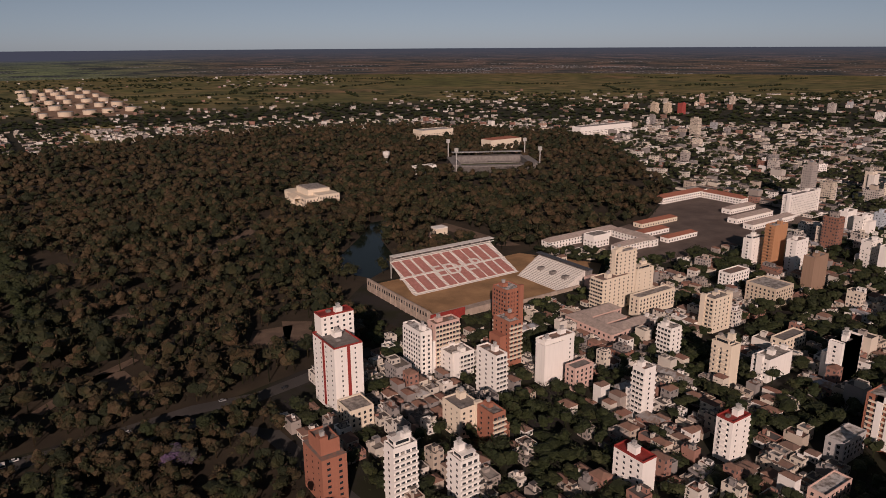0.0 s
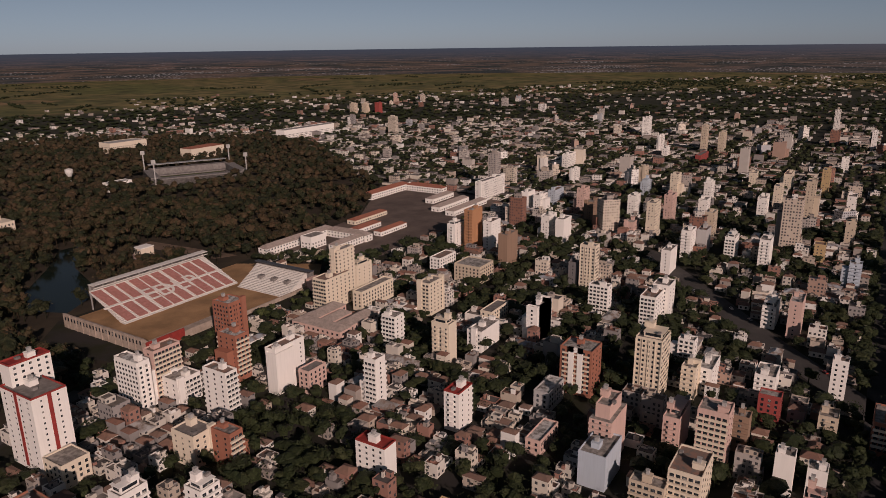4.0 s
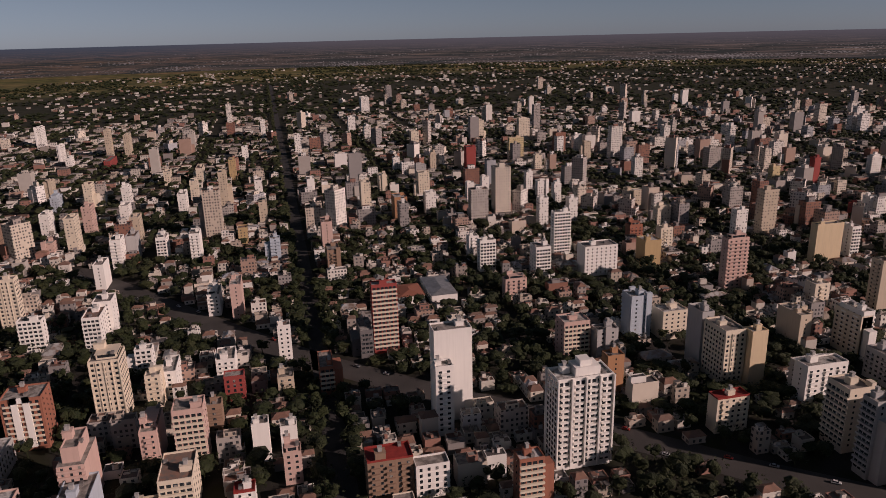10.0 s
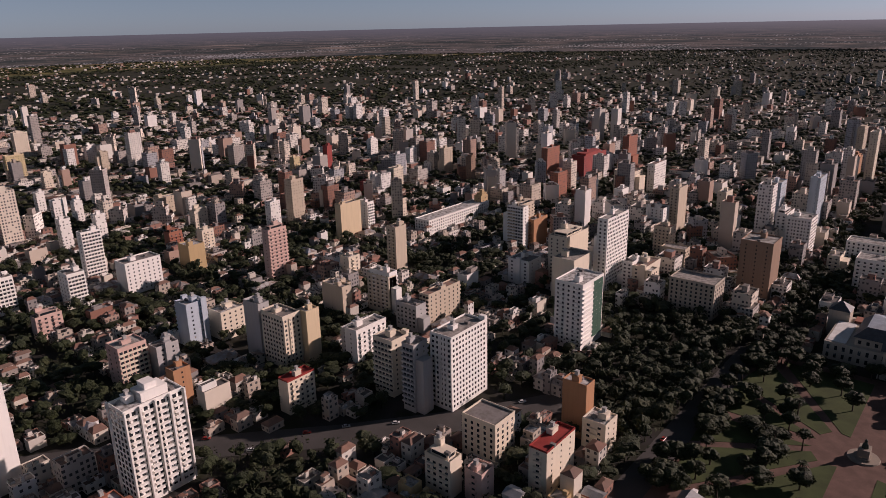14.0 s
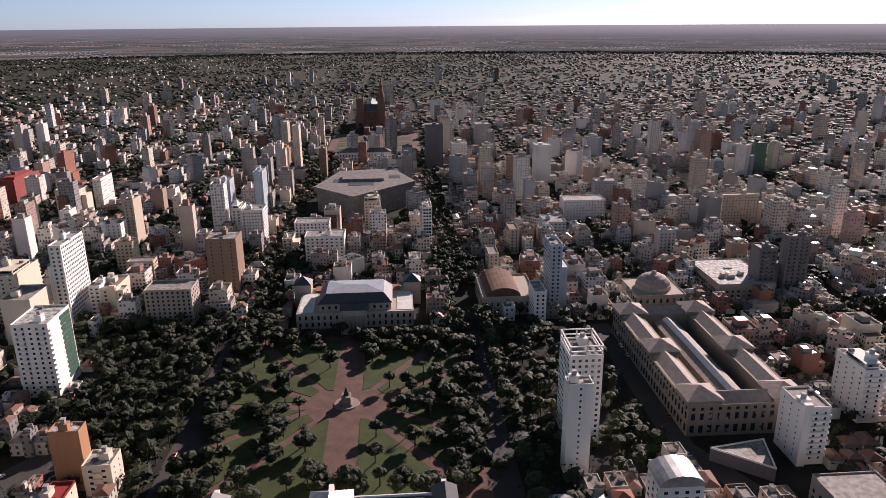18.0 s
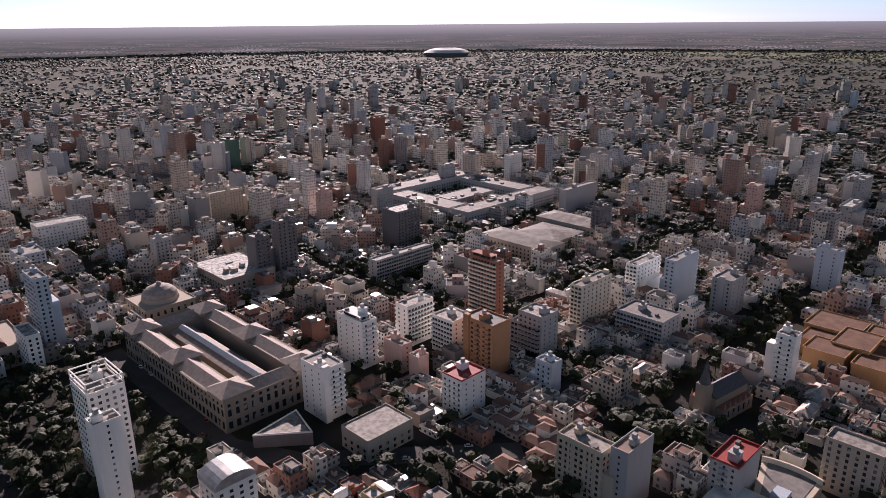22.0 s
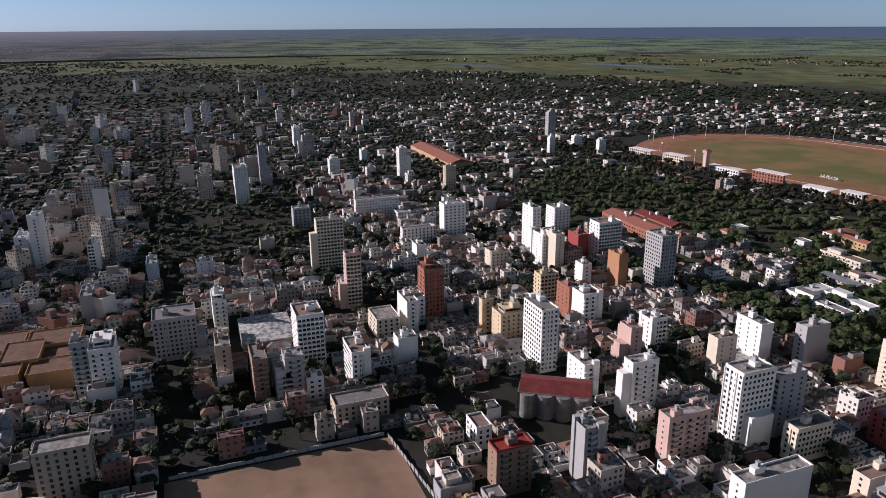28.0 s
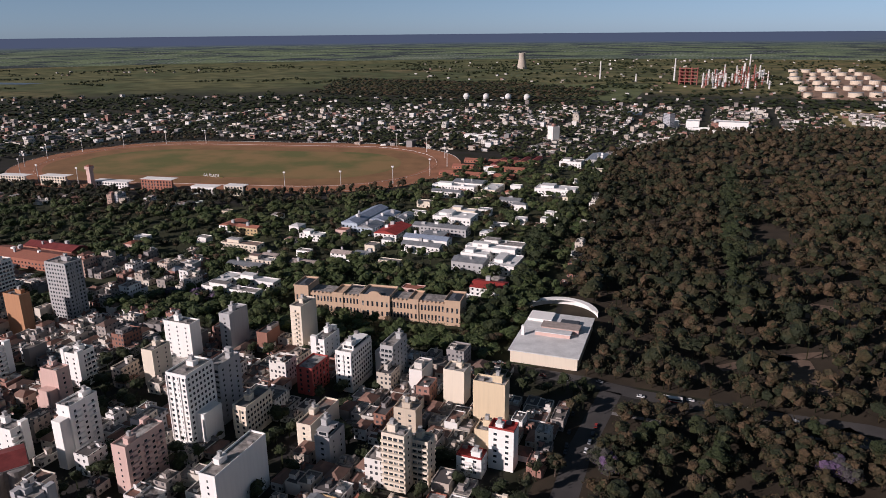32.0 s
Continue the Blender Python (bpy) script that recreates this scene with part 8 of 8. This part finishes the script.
P = avenue_trees(1500, 11.5, 0.88)
canyon = np.arange(200, 3100, 8.0)
canyon = np.stack([canyon, -18 + canyon * 0.006], -1)
canyon = np.concatenate([canyon - (0, 8.5), canyon + (0, 8.5)])
P = np.concatenate([P, canyon[free_of(canyon[:, 0], canyon[:, 1], FOOTPRINTS)]])
near = np.hypot(P[:, 0], P[:, 1]) < 700
trees_stuff("street_trees", street_trees(P[near], 4.8, 7.4, 9, 15), "mid", LEAF, "leafy trees lining the town streets")
trees_stuff("far_street_trees", street_trees(P[~near], 4.4, 7.0, 8, 12), "far", LEAF, "trees lining the outer town streets")


# ---- apartment towers of the middle distance ----
def town_towers(r_in, r_out):
    gx, gy = scatter(-2600, -2700, 2600, 1500, 30, 0.3)
    d = np.hypot(gx, gy)
    p = 0.95 * np.exp(-((gx + 50) / 1050) ** 2 - ((gy + 620) / 640) ** 2) + 0.08 * np.exp(-(d / 1500) ** 2) + 0.012 * (d < 2600)
    az = np.degrees(np.arctan2(gx, gy)) % 360
    ok = (d > np.where((az > 150) & (az < 265), 430, r_in)) & (d < r_out) & (rng.uniform(size=len(gx)) < p) & free_of(gx, gy, OPEN + FOOTPRINTS)
    ok &= ~((gy > 350) & (gx < -300) & (d > 650))
    gx, gy = gx[ok], gy[ok]
    # off the streets
    keep = (np.abs((gx - X0) % PITCH - PITCH / 2) < 52) & (np.abs((gy - Y0) % PITCH - PITCH / 2) < 52)
    gx, gy = gx[keep], gy[keep]
    n = len(gx)
    h = np.clip(rng.gamma(2.6, 6.4, n) + 8, 9, 55)
    h = np.where(np.hypot(gx, gy) < 620, np.minimum(h, 19), h)
    return np.stack([gx, gy, 0 * h, rng.uniform(9, 16, n), rng.uniform(9, 20, n), h, rng.choice([0, 0, 0, 0.785], n)], -1)


TB = town_towers(RH, 2700)
box_stuff("apartment_towers", TB, [FACADE, ROOFS_MATT], "pale rendered apartment towers over the town", "apartment buildings", 1.0)
# lower wings built against them
WB = TB[rng.uniform(size=len(TB)) < 0.6].copy()
ang = rng.uniform(0, 6.28, len(WB))
WB[:, 0] += np.cos(ang) * WB[:, 3] * 0.55
WB[:, 1] += np.sin(ang) * WB[:, 4] * 0.55
WB[:, 3:5] *= rng.uniform(0.5, 0.95, (len(WB), 2))
WB[:, 5] *= rng.uniform(0.45, 0.9, len(WB))
box_stuff("tower_wings", WB, [FACADE, ROOFS], "lower rendered wings against the apartment towers", "apartment buildings", 0.8)
# lift houses and tanks on their roofs
LB = TB.copy()
LB[:, 2] += LB[:, 5] - 1.0
LB[:, 3:5] *= rng.uniform(0.25, 0.5, (len(LB), 2))
LB[:, 5] = rng.uniform(3, 6, len(LB))
box_stuff("roof_houses", LB, [HOUSE_WALL, ROOFS], "lift houses and water tanks on tower roofs", "roof houses")
# ---- single trees ----
def tree_meshes(leaf, k):
    out = []
    for cv, cf in CROWNS["near"]:
        out.append(mesh_np("crown", cv, cf, [leaf]))
    return out


CROWN_GREEN, CROWN_BROWN = tree_meshes(LEAF, 0), tree_meshes(LEAF_WOOD, 1)
JACARANDA = leaf_mat("jacaranda_blossom", (0.16, 0.10, 0.19), (0.11, 0.08, 0.13), (0.07, 0.07, 0.05))
CROWN_PURPLE = tree_meshes(JACARANDA, 2)


def trunk_bm():
    bm = cylinder_bm(0.42, 0.2, 1.0, 8)
    for a in range(3):
        d = Vector((math.cos(a * 2.1), math.sin(a * 2.1), 0))
        p, q = Vector((0, 0, 0.75)), d * 2.2 + Vector((0, 0, 1.25))
        n = Vector((-d.y, d.x, 0)) * 0.12
        v = [bm.verts.new(c) for c in (p - n, p + n, q + n * 0.4, q - n * 0.4)]
        bm.faces.new(v)
    return bm


TRUNK = bm_mesh("trunk", trunk_bm(), BARK)


def tree(x, y, r, top, pool, label, group):
    ob = thing("tree", pose(x, y, 0, 0, 0, trng.uniform(0, 360)), label, "tree", group)
    hz = min(r * 0.95, top * 0.5)
    t = part("trunk", TRUNK, BARK, ob)
    t.scale = (1, 1, top - hz)
    c = part("crown", trng.choice(pool), LEAF, ob)
    c.scale, c.location = (r, r, hz), (0, 0, top - hz)
    return ob


def palm(x, y, h):
    ob = thing("palm", pose(x, y, 0), "tall slim palm with drooping fronds on the plaza", "palm", "plaza palms")
    part("trunk", cylinder_bm(0.4, 0.25, h, 8), BARK, ob)
    bm = bmesh.new()
    for i in range(18):
        a, up = i * 2.4, 0.5 - (i % 3) * 0.5
        d = Vector((math.cos(a), math.sin(a), 0))
        n = Vector((-d.y, d.x, 0)) * 0.35
        pts = [Vector((0, 0, h)), d * 1.5 + Vector((0, 0, h + up)), d * 3.0 + Vector((0, 0, h + up - 1.2))]
        v = [bm.verts.new(p + n * k * s) for p, k in zip(pts, (0.4, 1, 0.2)) for s in (-1, 1)]
        bm.faces.new((v[0], v[1], v[3], v[2]))
        bm.faces.new((v[2], v[3], v[5], v[4]))
    part("fronds", bm, LEAF, ob)
    return ob


# trees of the plaza: a dense rim, looser within
count = 0
for i in range(560):
    x, y = trng.uniform(-43, 103), trng.uniform(-424, -258)
    dx, dy = abs(x - PCX), abs(y - PCY)
    rim = dx > 58 or dy > 70
    on_path = dx < 8 or (dx * dx + dy * dy < 24 ** 2) or abs(dy * 0.74 - dx) < 4
    if (on_path and not rim) or (not rim and trng.random() < 0.58) or count >= 190:
        continue
    count += 1
    tree(x, y, trng.uniform(3.4, 6.6), trng.uniform(7, 12.5), CROWN_GREEN, "rounded green tree on the town plaza", "plaza trees")
for x, y, h in ((62, -352, 13), (-12, -356, 14), (-14, -320, 15), (64, -318, 12), (48, -300, 11)):
    palm(x, y, h)
for i in range(9):
    tree(-284 + trng.uniform(-9, 9), -144 + trng.uniform(-20, 22), trng.uniform(6, 8.5), trng.uniform(11, 14), CROWN_GREEN, "broad bright green street tree", "street grove")
# trees beside the park road
for i in range(70):
    x, y = trng.uniform(-60, 112), trng.uniform(262, 350)
    if abs(x + 47) < 9 or (x < 8 and y > 334) or (x > 88 and abs(x - 114) < 9):
        continue
    tree(x, y, trng.uniform(3.5, 6.5), trng.uniform(8, 14), CROWN_BROWN if i % 3 else CROWN_GREEN, "spreading park tree with thin brownish foliage", "park road trees")
for x, y in ((-37, 290), (61, 322), (66, 315), (-345, 396), (-362, 398), (-380, 392), (-354, 388), (-39, 290), (-34, 284), (59, 316)):
    tree(x, y, 6.0, 11, CROWN_PURPLE, "jacaranda in pale violet blossom", "jacarandas")

# ---- single houses ----
hrng = random.Random(21)
HOUSE_COLS = [("white", "white rendered"), ("cream", "cream rendered"), ("beige", "beige rendered"), ("pink", "pinkish rendered"), ("brick", "red-brick"), ("grey", "grey rendered"), ("ochre", "ochre rendered")]


def house(m, w, d, h, colour, words, kind):
    """A low town house: walls, roof, parapet or tiles, windows, door, roof tank and yard wall."""
    roofs = {"flat": "a flat roof", "tile": "a hipped tile roof", "sheet": "a sheet-metal roof"}
    ob = thing("house", m, f"low {words} town house with {roofs[kind]}", "house", "houses of the town")
    wall = WALLS[colour]
    d1 = d * 0.72
    part("wall", boxes_bm((-w / 2, -d / 2, 0, w / 2, -d / 2 + d1, h), (-w / 2, -d / 2 + d1, 0, w * 0.1, d / 2, h * 0.62)), wall, ob)
    if kind == "flat":
        part("roof", boxes_bm((-w / 2 + 0.3, -d / 2 + 0.3, h, w / 2 - 0.3, -d / 2 + d1 - 0.3, h + 0.12)), ROOF_FLAT, ob)
        part("parapet", parapet_bm(w, d1, 0.7), wall, ob, at=(0, -d / 2 + d1 / 2, h))
        part("roof_shed", boxes_bm((w * 0.1, 0, h, w * 0.38, d * 0.15, h + 2.2)), wall, ob)
    elif kind == "tile":
        part("roof", roof_bm("hip", -w / 2, -d / 2, w / 2, -d / 2 + d1, h, min(w, d1) * 0.28), ROOF_TILE, ob)
    else:
        part("roof", roof_bm("gable", -w / 2, -d / 2, w / 2, -d / 2 + d1, h, 1.2, 0.2), ROOF_ZINC, ob)
    part("rear_roof", boxes_bm((-w / 2, -d / 2 + d1, h * 0.62, w * 0.1, d / 2, h * 0.62 + 0.15)), ROOF_ZINC if kind == "sheet" else ROOF_FLAT, ob)
    for sx in (-0.28, 0.28):
        part("window", boxes_bm((sx * w - 0.7, -d / 2 - 0.05, 1.0, sx * w + 0.7, -d / 2 + 0.05, 2.5)), GLASS, ob)
        if h > 6:
            part("window", boxes_bm((sx * w - 0.7, -d / 2 - 0.05, 4.2, sx * w + 0.7, -d / 2 + 0.05, 5.6)), GLASS, ob)
    part("door", boxes_bm((-0.5, -d / 2 - 0.06, 0, 0.5, -d / 2 + 0.05, 2.1)), BARK, ob)
    part("water_tank", lathe_bm([(0.7, h * 0.62), (0.75, h * 0.62 + 1.3), (0.3, h * 0.62 + 1.7), (0.02, h * 0.62 + 1.75)], 10), TANK, ob, at=(-w * 0.3, d * 0.35, 0))
    return ob


models = []
for i in range(21):
    colour, words = HOUSE_COLS[i % 7]
    kind = ("flat", "flat", "tile", "flat", "sheet")[i % 5]
    models.append(house(pose(float(HOUSE_SITES[i][0]), float(HOUSE_SITES[i][1]), 0, 0, 0, hrng.choice((0, 90, 180, 270))), hrng.uniform(7, 9.2), hrng.uniform(9, 12), hrng.choice((3.4, 3.8, 4.4, 6.6)), colour, words, kind))
for x, y in HOUSE_SITES[21:]:
    copy_thing(hrng.choice(models), pose(float(x) + hrng.uniform(-0.8, 0.8), float(y) + hrng.uniform(-0.8, 0.8), 0, 0, 0, hrng.choice((0, 90, 180, 270))))

# ---- cars ----
CAR_PAINTS = [("white", plain("white_car_paint", (0.75, 0.75, 0.74), 0.3, 0.1, 1.0, 0.0, 0.5)), ("silver", plain("silver_car_paint", (0.45, 0.46, 0.47), 0.3, 0.1, 1.0, 0.5, 0.5)), ("dark", plain("dark_car_paint", (0.03, 0.032, 0.036), 0.3, 0.1, 1.0, 0.0, 0.5)), ("red", plain("red_car_paint", (0.35, 0.04, 0.03), 0.3, 0.1, 1.0, 0.0, 0.5))]
RUBBER = plain("tyre_rubber", (0.02, 0.02, 0.02), 0.9, 0.2, 2.0)


def car(m, words, paint):
    ob = thing("car", m, f"{words} parked saloon car on the asphalt", "car", "cars in the streets")
    bm = boxes_bm((-2.1, -0.85, 0.35, 2.1, 0.85, 0.95), bottom=True)
    bmesh.ops.bevel(bm, geom=bm.edges[:], offset=0.12, segments=1, affect="EDGES")
    part("body", bm, paint, ob)
    bm = bmesh.new()
    a = [bm.verts.new(p) for p in ((-1.6, -0.78, 0.94), (1.1, -0.78, 0.94), (1.1, 0.78, 0.94), (-1.6, 0.78, 0.94))]
    b = [bm.verts.new(p) for p in ((-1.2, -0.62, 1.45), (0.5, -0.62, 1.45), (0.5, 0.62, 1.45), (-1.2, 0.62, 1.45))]
    for i in range(4):
        bm.faces.new((a[i], a[(i + 1) % 4], b[(i + 1) % 4], b[i]))
    part("cabin_glass", bm, GLASS, ob)
    part("roof", boxes_bm((-1.2, -0.62, 1.45, 0.5, 0.62, 1.5)), paint, ob)
    for x in (-1.3, 1.3):
        for y in (-0.8, 0.8):
            wh = part("wheel", cylinder_bm(0.33, 0.33, 0.2, 12), RUBBER, ob)
            wh.matrix_local = pose(x, y - 0.1, 0.33, -90)
    return ob


cars = [car(pose(-47 + i * 0.2, 300 + i * 8, 0.07, 0, 0, 92), wd, pt) for i, (wd, pt) in enumerate(CAR_PAINTS)]
crng = random.Random(8)


def park(pts, width, step):
    for (ax, ay), (bx, by) in zip(pts, pts[1:]):
        L = math.hypot(bx - ax, by - ay)
        ang = math.degrees(math.atan2(by - ay, bx - ax))
        for i in range(int(L / step)):
            if crng.random() < 0.5:
                t, s = (i + crng.random() * 0.5) * step / L, crng.choice((-1, 1)) * width * crng.uniform(0.2, 0.36)
                copy_thing(crng.choice(cars), pose(ax + (bx - ax) * t - (by - ay) / L * s, ay + (by - ay) * t + (bx - ax) / L * s, 0.08, 0, 0, ang))


park(DIAGONAL, 20, 22)
park(WOOD_ROAD, 11, 14)
park([(-62, 332), (-57, 285)], 6, 6)
park([(-133, -430), (-133, -285), (-150, -250), (-230, -180)], 13, 16)
park([(-45, -425), (-45, -245)], 14, 14)
park([(105, -425), (105, -245)], 14, 14)
ob = thing("bus", pose(-13, 364, 0.08, 0, 0, 1), "long white and red bus on the park road", "bus")
part("body", boxes_bm((-6, -1.25, 0.5, 6, 1.25, 3.1), bottom=True), LINE_WHITE, ob)
part("window_band", boxes_bm((-5.8, -1.28, 1.6, 5.8, 1.28, 2.5)), GLASS, ob)
part("skirt", boxes_bm((-6.02, -1.27, 0.5, 6.02, 1.27, 1.1)), RED_TOP, ob, "red skirt")
for x in (-4, 4):
    for y in (-1.15, 1.15):
        part("wheel", cylinder_bm(0.5, 0.5, 0.3, 12), RUBBER, ob).matrix_local = pose(x, y - 0.15, 0.5, -90)
